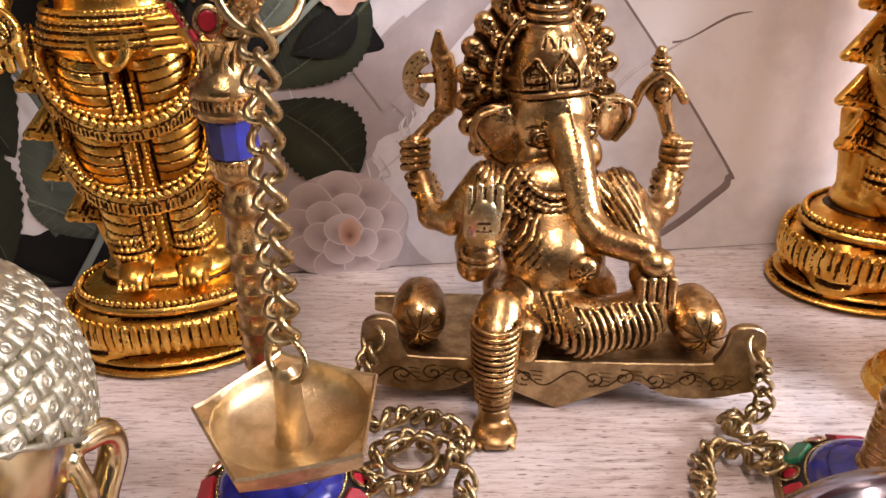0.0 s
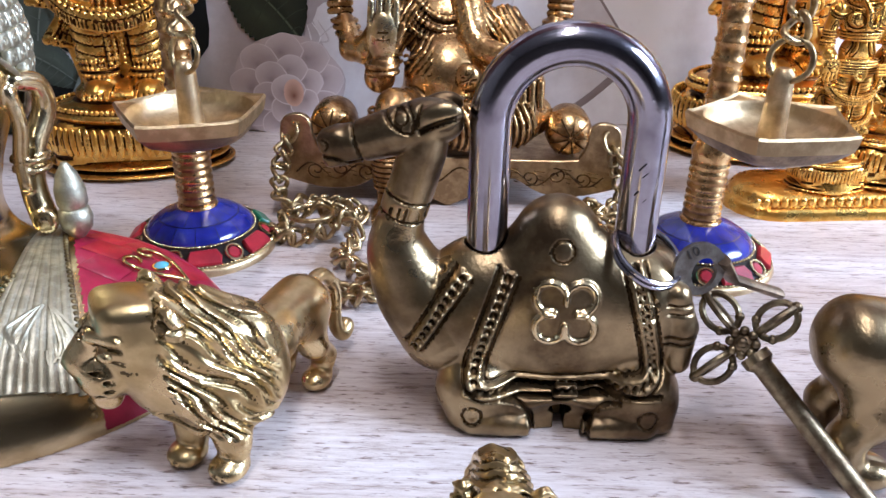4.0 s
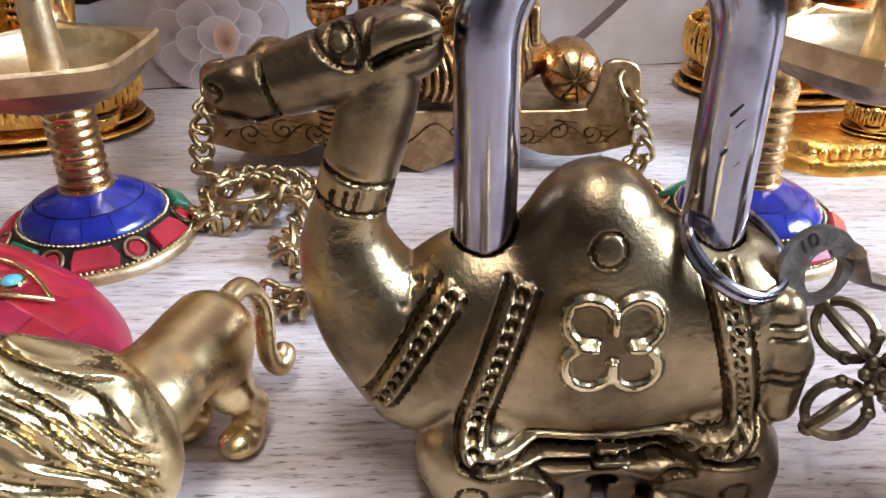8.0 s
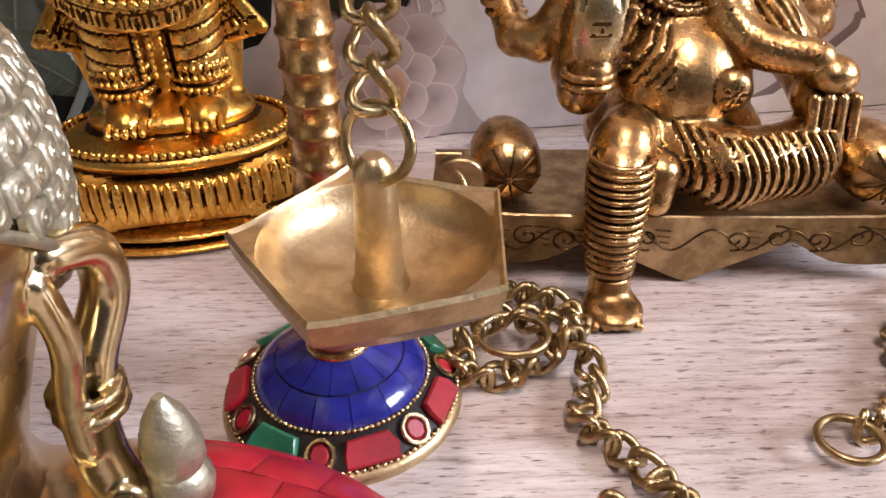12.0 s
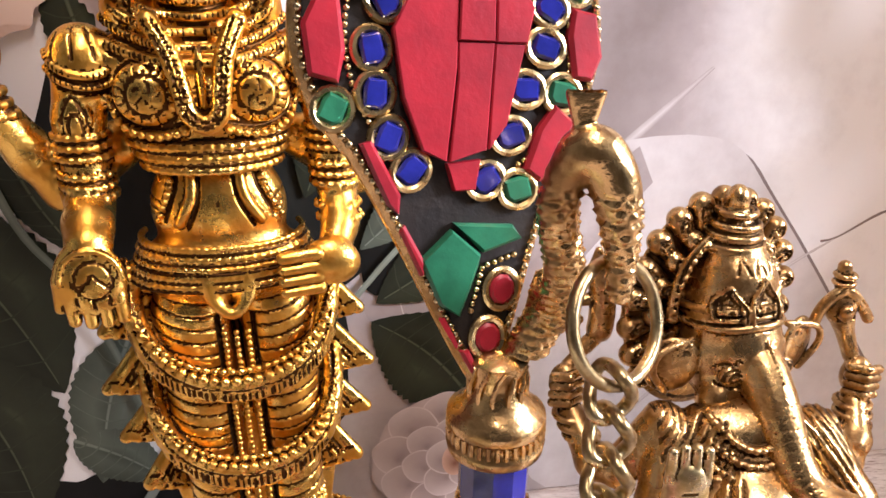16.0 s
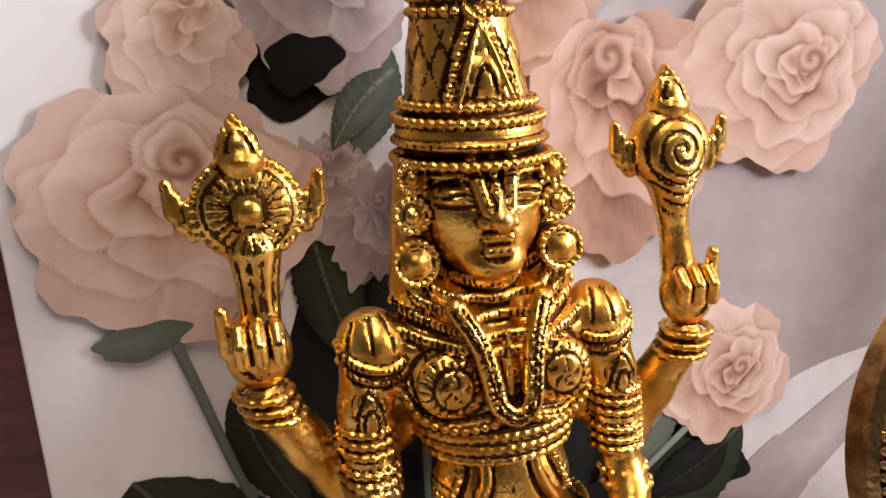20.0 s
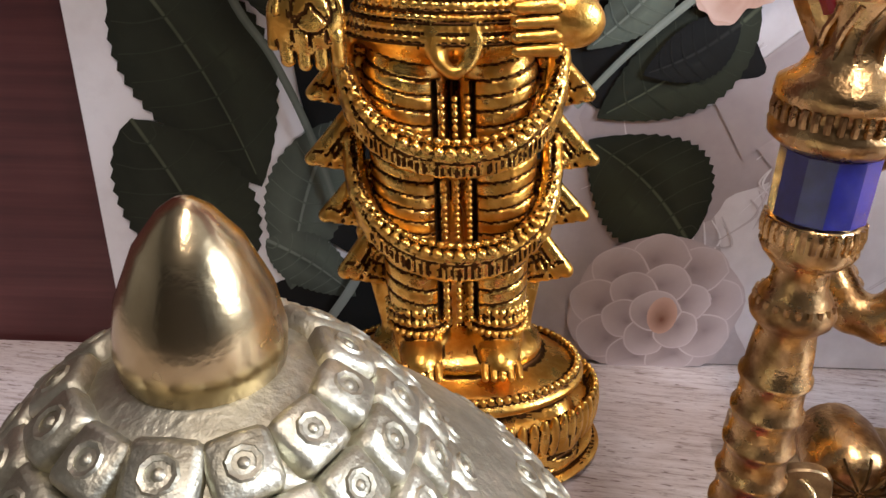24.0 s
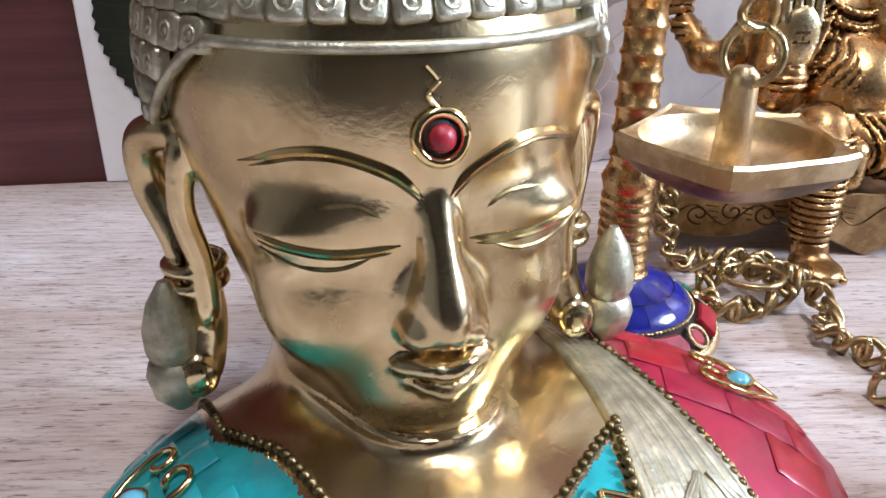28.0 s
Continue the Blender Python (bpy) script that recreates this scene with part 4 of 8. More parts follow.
    for i in range(12):
        a = 2 * math.pi * i / 12
        ridges.tube([((0.0056 if z < 0.166 else 0.0049 + (z - 0.166) * 0.26) * math.cos(a + 0.3 * math.sin(300 * z)), (0.0056 if z < 0.166 else 0.0049 + (z - 0.166) * 0.26) * math.sin(a + 0.3 * math.sin(300 * z)), z) for z in np.linspace(0.160, 0.1685, 6)], 0.0005, 0, 6)
    tagged(part("fluting", ridges, BRONZE, root), "", "", "", "stuff")
    return root


def dish_parts(root, c, turn, r=0.0285):
    """The hanging five-cornered dish with its post; c is the rim's centre."""
    a = np.radians(np.arange(5) * 72 + turn)
    def penta(rad, z, sub=8, rnd=0.0):
        cor = np.stack([np.cos(a), np.sin(a)], 1) * rad
        out = []
        for i in range(5):
            for t in np.arange(sub) / sub:
                p = cor[i] * (1 - t) + cor[(i + 1) % 5] * t
                q = p / np.linalg.norm(p) * rad * 0.86
                p = p * (1 - rnd) + q * rnd
                out.append((c[0] + p[0], c[1] + p[1], c[2] + z + 0.0006 * (1 - rnd) * (abs(t - 0.5) * 2) ** 6))
        return np.array(out)
    sh = Shape()
    under = [penta(r * 0.05, -0.0122, rnd=1.0), penta(r * 0.55, -0.0118, rnd=0.8), penta(r * 0.82, -0.0086, rnd=0.35), penta(r * 0.955, -0.0046)]
    bowl = [penta(r * k, z, rnd=1.0) for k, z in ((0.915, 0.0002), (0.90, -0.0005), (0.885, -0.0024), (0.84, -0.0046), (0.74, -0.0066), (0.58, -0.0082), (0.40, -0.0092), (0.20, -0.0099), (0.08, -0.0101))]
    rim = [penta(r * 0.99, -0.001), penta(r * 1.0, 0.0003), penta(r * 0.975, 0.0012), penta(r * 0.945, 0.0004)]
    sh.loft(under[-1:] + rim + bowl, 0, cap=False).loft(under, 1, cap=False)
    part("dish", sh, [DISH, TARNISH], root, "five-cornered matt brass dish, blackened outside", sharp=35)
    part("post", Shape().lathe([(0.0058, -0.0102), (0.0050, -0.0080), (0.0045, -0.004), (0.0041, 0.004), (0.0038, 0.013), (0.0036, 0.0155), (0.0020, 0.0172)], c=c, n=16), DISH, root)


def peacock(root):
    """The peacock on the capital: body and neck in one casting, the tail a jewelled leaf behind it."""
    c = Clay((-0.022, -0.03, 0.170), (0.026, 0.024, 0.222), 0.0005)
    c.ell((0.0092, -0.0010, 0.1815), (0.0036, 0.0056, 0.0060), 0, 0.003, rot=turned(-20, 0, 20))
    c.cap((0.0030, 0.0005, 0.1660), (0.0088, -0.0005, 0.1790), 0.0042, 0.0038, 0, 0.002)
    neck = smooth_path([(0.0092, -0.003, 0.1825), (0.0092, -0.008, 0.190), (0.0062, -0.012, 0.203), (0.0085, -0.0150, 0.2125), (0.0128, -0.0162, 0.2105), (0.0152, -0.0170, 0.2010), (0.0160, -0.0172, 0.1895)], 6)
    c.line(neck, np.interp(np.linspace(0, 1, len(neck)), [0, 0.35, 0.55, 0.75, 1], [0.0030, 0.0025, 0.0027, 0.0030, 0.0012]), 0, 0.002)
    c.ell((0.0100, -0.0155, 0.2130), (0.0042, 0.0034, 0.0036), 0, 0.002)
    for t in (-0.3, 0, 0.3):
        c.cap((0.0085, -0.0150, 0.2145), (0.0085 + 0.006 * t, -0.0150, 0.2215), 0.0010, 0.0013, 0)
    for i, q in enumerate(neck[2:20]):
        for a in range(8):
            e = V3(math.cos(a * 0.785 + i * 0.4), math.sin(a * 0.785 + i * 0.4), 0.2)
            c.ell(q + e * (0.0031 - 0.00003 * i), 0.0008, 0)
    for i in range(9):
        c.line(smooth_path([(0.0062 - 0.0016 * i, -0.0095 + 0.0004 * i, 0.184), (0.0040 - 0.0014 * i, -0.0110, 0.178), (0.0010 - 0.0010 * i, -0.0075, 0.173)], 3), 0.0004, 0, cut=True)
    c.grain(lambda x, y, z: (np.sin(2600 * (x + 0.6 * y)) * np.sin(2300 * z + 900 * y) + 0.5 * np.sin(3400 * z)) * (z < 0.207), 0.00034)
    part("bird", c.shape(), [BRONZE, BRONZE_DARK], root, "cast brass peacock with a curved neck", sharp=75)
    rot = turned(0, 0, 11) @ turned(-13, 0, 0) @ turned(90, 0, 0) @ turned(0, 0, 3)
    at = V3(-0.0030, 0.0035, 0.1580)
    def outline(k, n=44):
        """The leaf's outline drawn in by k metres."""
        R = 0.0287 - k
        a = np.linspace(-0.24 * math.pi, 1.24 * math.pi, n)
        top = [(R * math.cos(t), 0.0700 + R * 1.04 * math.sin(t)) for t in a]
        x0, y0 = top[-1]
        tip = 2.6 * k
        low = [(x0 * (1 - t) ** 0.9 * (1 - 0.06 * math.sin(math.pi * t)), y0 * (1 - t) + tip * t) for t in np.linspace(0, 1, 12)[1:-1]]
        return np.array(top + low + [(0, tip)] + [(-x, y) for x, y in low[::-1]])
    part("tail", Shape().slab(outline(0.0), 0.0052, rot=rot, at=at, bevel=0.0012), BRONZE, root, "leaf-shaped brass tail plate")
    part("inlay", Shape().slab(outline(0.0022), 0.0004, rot=rot, at=at + rot @ V3(0, 0, 0.0051)), RESIN, root)
    def lay(o, h):
        return np.c_[o, np.full(len(o), h)] @ rot.T + at
    def stone(o, mat, depth=0.0022, bevel=0.0006):
        part("stone", Shape().slab(o, depth, rot=rot, at=at + rot @ V3(0, 0, 0.0054), bevel=bevel), mat, root)
    def gem(x, y, mat, rx, ry, turn=0.0, square=True):
        """A cut stone in a wire collar."""
        r2 = rot @ turned(0, 0, turn)
        cen = lay(np.array([(x, y)]), 0.0056)[0]
        o = [(-0.62, -0.70), (0.45, -0.74), (0.66, -0.30), (0.64, 0.70), (-0.30, 0.76), (-0.68, 0.40)] if square else [(0.78 * math.cos(t), 0.78 * math.sin(t)) for t in np.linspace(0, 6.28, 10, endpoint=False)]
        part("stone", Shape().slab([(rx * p, ry * q) for p, q in o], 0.0019, rot=r2, at=cen, bevel=0.0006), mat, root)
        part("collar", Shape().tube(ring_points((0, 0, 0.0008), rx, ry, 18) @ r2.T + cen, 0.00078, n=7, closed=True), COLLAR, root)
    small("beading", Shape().beads(lay(outline(0.0016, 60), 0.0058), 0.0008, step=0.0019, closed=True), BRASS, root)
    def mm(points):
        """Places on the leaf, in millimetres from the middle of its round end."""
        out = []
        for x, y in points:
            x, y = x - 1.3, y + 1.3
            half = 25.6 * math.sqrt(max(0.05, 1 - (y / 27.0) ** 2)) if y > -17 else max(1.0, 19.6 * ((y + 70.0) / 53.0) ** 0.9)
            out.append((min(max(x, -half), half) / 1000, 0.0700 + y / 1000))
        return out
    inner = [(0.0009 + 0.0205 * math.cos(t), 0.0673 + 0.0245 * math.sin(t)) for t in np.linspace(-0.36 * math.pi, 1.36 * math.pi, 60)]
    small("beading", Shape().beads(lay(np.array(inner), 0.0060), 0.0006, step=0.0014), COLLAR, root)
    small("beading", Shape().beads(lay(np.array(mm([(8.8, -42.6), (2.5, -44.0), (-0.5, -52.0)])), 0.0060), 0.0006, step=0.0014), COLLAR, root)
    # outer ring: long red stones between collared green ones
    for i, (x, y) in enumerate(mm([(1.3, 22.4), (17.9, 18.9), (24.5, 4.4), (20.2, -14.3), (10.2, -30.5), (-16.6, 9.0), (-23.0, -13.2)])):
        gem(x, y, GREEN, 0.0033, 0.0034, 25 * i)
    for (x, y), turn, big in [((10.2, 22.0), -15, 0.75), ((-8.0, 18.5), 35, 1.05), ((23.2, 11.4), -50, 0.95), ((25.1, -6.1), -97, 0.9), ((17.0, -23.2), -125, 0.95), ((-21.9, -1.5), 80, 1.0)]:
        o = [(-7.4, -2.2), (-2.0, -3.6), (6.2, -3.0), (7.2, 1.0), (2.4, 3.6), (-6.0, 2.8)]
        r2 = rot @ turned(0, 0, turn + 6)
        part("stone", Shape().slab([(big * u / 1000, big * w / 1000) for u, w in o], 0.0024, rot=r2, at=lay(np.array(mm([(x, y)])), 0.0054)[0], bevel=0.0008), RED, root)
    # blue stones round the red heart
    for i, (x, y) in enumerate(mm([(2.3, 13.0), (9.7, 11.7), (15.3, 7.1), (18.9, 0.9), (17.6, -5.9), (13.2, -12.9), (9.7, -20.7), (4.3, -28.2), (-9.2, -25.0), (-12.6, -18.9), (-14.1, -11.2), (-13.9, -3.7), (-10.8, 4.0), (-5.7, 8.7)])):
        gem(x, y, BLUE, 0.0031, 0.0035, 17 * i)
    # the heart: split red facets, each of its own height
    for o, d in zip([[(-6.7, 4.7), (2.3, 7.6), (0.4, -8.1), (-3.0, -24.0), (-7.1, -21.8), (-9.6, -12.3), (-10.1, -0.7)], [(2.6, 7.8), (8.8, 7.2), (7.6, -4.3), (1.1, -3.6)], [(1.1, -3.8), (7.6, -4.5), (4.5, -22.8), (-2.5, -24.2), (0.4, -9.9)], [(9.1, 7.0), (13.1, 6.1), (15.5, 1.0), (13.6, -5.0), (7.9, -4.4)], [(7.8, -4.6), (13.4, -5.2), (8.8, -18.8), (4.9, -22.7)], [(-2.8, -24.4), (3.5, -24.3), (2.1, -29.7), (-1.9, -29.5)]], (0.0030, 0.0034, 0.0029, 0.0031, 0.0026, 0.0022)):
        stone(mm(o), RED, d, 0.0003)
    # green slabs, red ovals and slips towards the tip
    for o in [[(-9.2, -41.2), (-2.9, -36.3), (2.1, -41.5), (1.4, -43.7), (-2.9, -52.5), (-6.6, -49.8)], [(-2.4, -35.2), (8.6, -36.8), (10.2, -39.6), (2.6, -41.3)]]:
        stone(mm(o), GREEN)
    for x, y in mm([(5.6, -48.6), (2.1, -57.4)]):
        gem(x, y, RED, 0.0031, 0.0037, -15, False)
    for o in [[(-19.4, -19.5), (-15.6, -19.0), (-11.6, -29.0), (-12.2, -32.4), (-15.4, -30.6)], [(-14.6, -35.5), (-11.4, -34.4), (-8.4, -41.6), (-11.2, -44.0)], [(-9.0, -52.2), (-6.3, -57.7), (-3.8, -58.2), (-6.8, -51.9)], [(-3.6, -59.1), (-1.7, -63.7), (-0.2, -63.2), (-1.8, -59.1)]]:
        stone(mm(o), RED)


def hang(root, dish, seed):
    """The ring in the beak, the chain, and the dish."""
    top = V3(0.0160, -0.0175, 0.1895)
    rr = turned(70, 0, 35)
    part("ring", Shape().tube(ring_points((0, 0, 0), 0.0102, 0.0102, 28) @ rr.T + top + V3(0, 0, -0.0045), 0.0011, n=10, closed=True), CHAIN, root, sharp=80)
    post = V3(*dish) + V3(0, 0, 0.016)
    low = post + V3(0.001, -0.001, 0.004)
    part("ring", Shape().tube(ring_points((0, 0, 0), 0.0066, 0.0066, 24) @ turned(78, 0, -30).T + low, 0.0010, n=10, closed=True), CHAIN, root, sharp=80)
    chain(root, [top + V3(-0.001, -0.003, -0.0115), (top + low) / 2 + V3(-0.0005, -0.002, 0), low + V3(0, 0, 0.0065)], 0.0074, False, seed)


LAMP_L = lamp_thing((-0.058, 0.201, 0), 0, "brass peacock oil lamp with lapis-blue mosaic foot and hanging dish", 1)
peacock(LAMP_L)
dish_parts(LAMP_L, (0.0148, -0.0335, 0.0715), 34)
hang(LAMP_L, (0.0148, -0.0335, 0.0715), 3)
LAMP_R = lamp_thing((0.154, 0.198, 0), 0, "tarnished brass peacock oil lamp with mosaic foot and hanging dish", 2)
peacock(LAMP_R)
dish_parts(LAMP_R, (0.003, -0.0465, 0.0765), 26)
hang(LAMP_R, (0.003, -0.0465, 0.0765), 7)

# ---- gilded standing statues ----
def arc_points(x, z0, z1, y0, y1, n=21):
    """A hanging curve across the front, from (-x, z0) over (0, z1) to (x, z0)."""
    u = np.linspace(-1, 1, n)
    return np.stack([x * np.sin(u * math.pi / 2), y0 + (y1 - y0) * (1 - u ** 2), z0 + (z1 - z0) * (1 - u ** 2) ** 0.75], 1)


def belt(c, z, rx, ry, r, cy=0.0, mat=0, a0=180.0, a1=360.0, beads=True):
    p = ring_points((0, cy, z), rx, ry, 40, a0 - 15, a1 + 15)
    if beads:
        c.line(p, r * 0.8, mat)
        c.beads(p, r, mat, 2.0 * r)
    else:
        c.line(p, r, mat)


def deity(h=0.0005):
    c = Clay((-0.081, -0.036, -0.001), (0.081, 0.036, 0.333), h)
    # lotus base
    for z, rx, ry, rz in ((0.0035, 0.046, 0.0335, 0.0042), (0.0085, 0.0435, 0.0315, 0.0045), (0.0205, 0.0425, 0.0305, 0.0060), (0.0275, 0.0385, 0.0275, 0.0045)):
        c.ell((0, 0, z), (rx, ry, rz), 0, 0.001)
    c.block((0, 0, 0.014), (0.036, 0.024, 0.013), 0, rnd=0.01)
    for i in range(70):
        a = 2 * math.pi * i / 70
        ca, sa = math.cos(a), math.sin(a)
        c.ell((0.0425 * ca, 0.0305 * sa, 0.0205), (0.0018, 0.0018, 0.0050), 0)
        a += math.pi / 70
        ca, sa = math.cos(a), math.sin(a)
        c.cap((0.0446 * ca, 0.0325 * sa, 0.0165), (0.0446 * ca, 0.0325 * sa, 0.0245), 0.0005, 0.0005, 1, cut=True)
    c.line(ring_points((0, 0, 0.0145), 0.0432, 0.0315, 48), 0.0011, 1, cut=True, closed=True)
    c.beads(ring_points((0, 0, 0.0300), 0.0365, 0.0255, 60), 0.0011, closed=True)
    c.line(ring_points((0, 0, 0.0268), 0.0400, 0.0290, 48), 0.0008, 1, cut=True, closed=True)
    # legs and skirt
    c.ell((0, 0.004, 0.034), (0.028, 0.02, 0.006), 0, 0.002)
    c.block((0, 0.008, 0.085), (0.024, 0.007, 0.055), 0, 0.002, rnd=0.005)
    for s in (-1, 1):
        c.line([(s * 0.0125, -0.003, 0.036), (s * 0.0125, -0.002, 0.055), (s * 0.0135, -0.002, 0.085), (s * 0.0135, 0, 0.125)], [0.0088, 0.0095, 0.0115, 0.0125], 0, 0.002)
        c.ell((s * 0.0125, -0.011, 0.0375), (0.0068, 0.0105, 0.0048), 0, 0.001)
        for j in range(5):
            c.cap((s * 0.0125 + (j - 2) * 0.0026, -0.0185, 0.0372), (s * 0.0125 + (j - 2) * 0.0027, -0.0222, 0.0355), 0.0014, 0.0012, 0)
        for z in (0.0435, 0.0470, 0.0505):
            p = ring_points((s * 0.0125, -0.002, z), 0.0098, 0.0098, 16, 180, 360)
            c.beads(p, 0.0011, 0)
        p = ring_points((s * 0.0125, -0.002, 0.0452), 0.0092, 0.0092, 16, 180, 360)
        c.line(p, 0.0007, 1, cut=True)
        # stepped side drapes
        for j, (z, x) in enumerate(((0.1165, 0.0375), (0.0950, 0.0395), (0.0745, 0.0370), (0.0560, 0.0325))):
            for q in range(5):
                t = q / 4
                c.cap((s * (x - 0.013 + 0.003 * t), 0.003, z + 0.020), (s * (x - 0.010 + 0.013 * t), 0.001 - 0.002 * t, z + 0.003 * t), 0.0016, 0.0024, 0, 0.0012)
                if q:
                    c.cap((s * (x - 0.013 + 0.003 * t - 0.0008), -0.0005, z + 0.017), (s * (x - 0.010 + 0.013 * t - 0.0018), -0.0018, z + 0.001), 0.0005, 0.0006, 1, cut=True)
            c.beads([(s * (x - 0.010), -0.001, z + 0.001), (s * (x + 0.003), -0.002, z + 0.004)], 0.0011, 0)
            c.line([(s * (x - 0.0098), -0.0022, z + 0.0035), (s * (x + 0.003), -0.0030, z + 0.0065)], 0.0005, 1, cut=True)
        # plain back panel beside the ankles
        c.block((s * 0.021, 0.008, 0.052), (0.007, 0.004, 0.02), 0, 0.002, rnd=0.002, rot=turned(0, s * 12, 0))
    # pleats between the garlands
    for z in np.arange(0.052, 0.142, 0.0046):
        for s in (-1, 1):
            u = np.linspace(0.14, 1, 6)
            pts = np.stack([s * 0.0275 * u, np.full(6, 0.0), z + 0.006 * u ** 2], 1)
            c.trace(pts[:, [0, 2]], 0.0006, -0.0005, 1, -0.05, 0.004)
    # middle strap with a loop
    for x in (-0.0036, 0.0, 0.0036):
        c.beads([(x, -0.0135, 0.050), (x, -0.0150, 0.085), (x, -0.0150, 0.122)], 0.0010, 0)
    for x in (-0.0055, 0.0055):
        c.trace([(x, 0.048), (x, 0.125)], 0.0009, -0.0016, 1, -0.05, 0.004)
    c.line(smooth_path([(-0.0055, -0.0155, 0.148), (-0.0052, -0.0170, 0.136), (0, -0.0180, 0.1305), (0.0052, -0.0170, 0.136), (0.0055, -0.0155, 0.148)], 5), 0.0022, 0)
    c.line([(0, -0.0185, 0.148), (0, -0.0195, 0.138)], 0.0024, 1, cut=True)
    # garlands
    for z0, z1, x in ((0.141, 0.106, 0.0315), (0.104, 0.0715, 0.0300)):
        p = arc_points(x, z0, z1, 0.0, -0.0195)
        c.line(p, 0.0033, 0, 0.001)
        c.line(p + V3(0, 0.0002, -0.0040), 0.0030, 0, 0.001)
        c.beads(p + V3(0, -0.0024, 0.0022), 0.0015, 0)
        c.beads(p + V3(0, -0.0012, 0.0050), 0.0012, 0)
        c.line(p + V3(0, -0.0036, -0.0012), 0.0006, 1, cut=True)
        c.line(p + V3(0, -0.0014, 0.0070), 0.0010, 1, cut=True)
        c.line(p + V3(0, -0.0010, -0.0076), 0.0011, 1, cut=True)
        for q in even_path(p + V3(0, -0.0030, -0.0042), 0.0019):
            c.cap(q + V3(0, 0, 0.0015), q - V3(0, 0, 0.0018), 0.00042, 0.00042, 1, cut=True)
    # hips, belts, torso
    c.ell((0, 0, 0.142), (0.0290, 0.0175, 0.014), 0, 0.004)
    for z, rx, r in ((0.1405, 0.0290, 0.0012), (0.1438, 0.0282, 0.0012), (0.1470, 0.0272, 0.0011), (0.1505, 0.0260, 0.0013), (0.1538, 0.0250, 0.0011)):
        belt(c, z, rx, 0.0180, r)
        belt(c, z - 0.0017, rx + 0.0006, 0.0184, 0.0006, mat=1, beads=False)
    c.ell((0, 0, 0.162), (0.0208, 0.0120, 0.020), 0, 0.005)
    c.ell((0, -0.0005, 0.193), (0.0270, 0.0155, 0.0165), 0, 0.006)
    c.ell((0, 0.001, 0.207), (0.0320, 0.0125, 0.0105), 0, 0.006)
    c.ell((0, -0.0128, 0.1660), 0.0013, 1, cut=True)
    for s in (-1, 1):
        c.line(c.drawn(smooth_path([(s * 0.0070, 0.1760), (s * 0.0078, 0.1680), (s * 0.0120, 0.1600)], 5), 0.0004), 0.0017, 0)
        c.line(c.drawn(smooth_path([(s * 0.0050, 0.1760), (s * 0.0058, 0.1670), (s * 0.0098, 0.1580)], 5)), 0.0006, 1, cut=True)
        side = smooth_path([(s * 0.0112, 0.1770), (s * 0.0122, 0.1700), (s * 0.0165, 0.1600)], 5)
        c.line(c.drawn(side), 0.0007, 1, cut=True)
        side[:, 0] += s * 0.0020
        c.beads(c.drawn(side, 0.0006), 0.0011, 0)
        for z in (0.1610, 0.1640):
            c.trace([(s * 0.0170, z + 0.0015), (s * 0.0200, z + 0.0030)], 0.0005, -0.0005, 1, -0.05, 0.004)
    for z in (0.1765, 0.1800, 0.1835):
        belt(c, z, 0.0205 + (z - 0.1765) * 0.35, 0.0148, 0.0014)
        belt(c, z + 0.0018, 0.0213 + (z - 0.1765) * 0.35, 0.0154, 0.0006, mat=1, beads=False)
    # breast ornaments
    for s in (-1, 1):
        q = V3(s * 0.0152, -0.0125, 0.1990)
        c.ell(q, (0.0092, 0.0046, 0.0090), 0, 0.001)
        ang = np.linspace(0, 2 * math.pi, 26)
        for rad, w in ((0.0056, 0.00045), (0.0094, 0.0006)):
            c.line(c.drawn(np.stack([q[0] + rad * np.cos(ang), q[2] + rad * np.sin(ang)], 1)), w, 1, cut=True)
        for i in range(20):
            a = 2 * math.pi * i / 20
            c.line(c.drawn([(q[0] + r * math.cos(a), q[2] + r * math.sin(a)) for r in (0.0064, 0.0088)]), 0.00028, 1, cut=True)
        for i in range(5):
            a = 2 * math.pi * i / 5 + 0.4
            c.line(c.drawn([(q[0] + r * math.cos(a + 260 * r), q[2] + r * math.sin(a + 260 * r)) for r in (0.0012, 0.0026, 0.0042)]), 0.0003, 1, cut=True)
        low = smooth_path([(s * 0.0270, 0.1965), (s * 0.0235, 0.1900), (s * 0.0150, 0.1872), (s * 0.0060, 0.1890)], 6)
        c.line(c.drawn(low, 0.0003), 0.0013, 0)
        c.beads(c.drawn(low, 0.0012), 0.0012, 0)
        c.line(c.drawn(low + np.array([0.0, 0.0020])), 0.0006, 1, cut=True)
        c.line(c.drawn(low - np.array([0.0, 0.0019])), 0.0006, 1, cut=True)
    # U-shaped garland with a pendant slot
    u = smooth_path([(-0.0120, -0.0125, 0.2190), (-0.0078, -0.0160, 0.2110), (-0.0056, -0.0180, 0.2010), (-0.0044, -0.0186, 0.1945), (0, -0.0190, 0.1912), (0.0044, -0.0186, 0.1945), (0.0056, -0.0180, 0.2010), (0.0078, -0.0160, 0.2110), (0.0120, -0.0125, 0.2190)], 6)
    c.line(u, 0.0029, 0)
    for dx in (0.00095, -0.00095):
        off = u.copy()
        off[:, 0] *= 1 + dx * 90
        off[:, 2] -= dx * 0.9
        c.line(off + V3(0, -0.0025, 0), 0.0004, 1, cut=True)
    for q in even_path(u + V3(0, -0.0022, 0), 0.0017):
        c.cap(q - V3(0.0016, 0, 0.0002), q + V3(0.0016, 0, 0.0002), 0.0003, 0.0003, 1, cut=True)
    c.cap((0, -0.0185, 0.2095), (0, -0.0185, 0.1955), 0.0024, 0.0022, 1, cut=True)
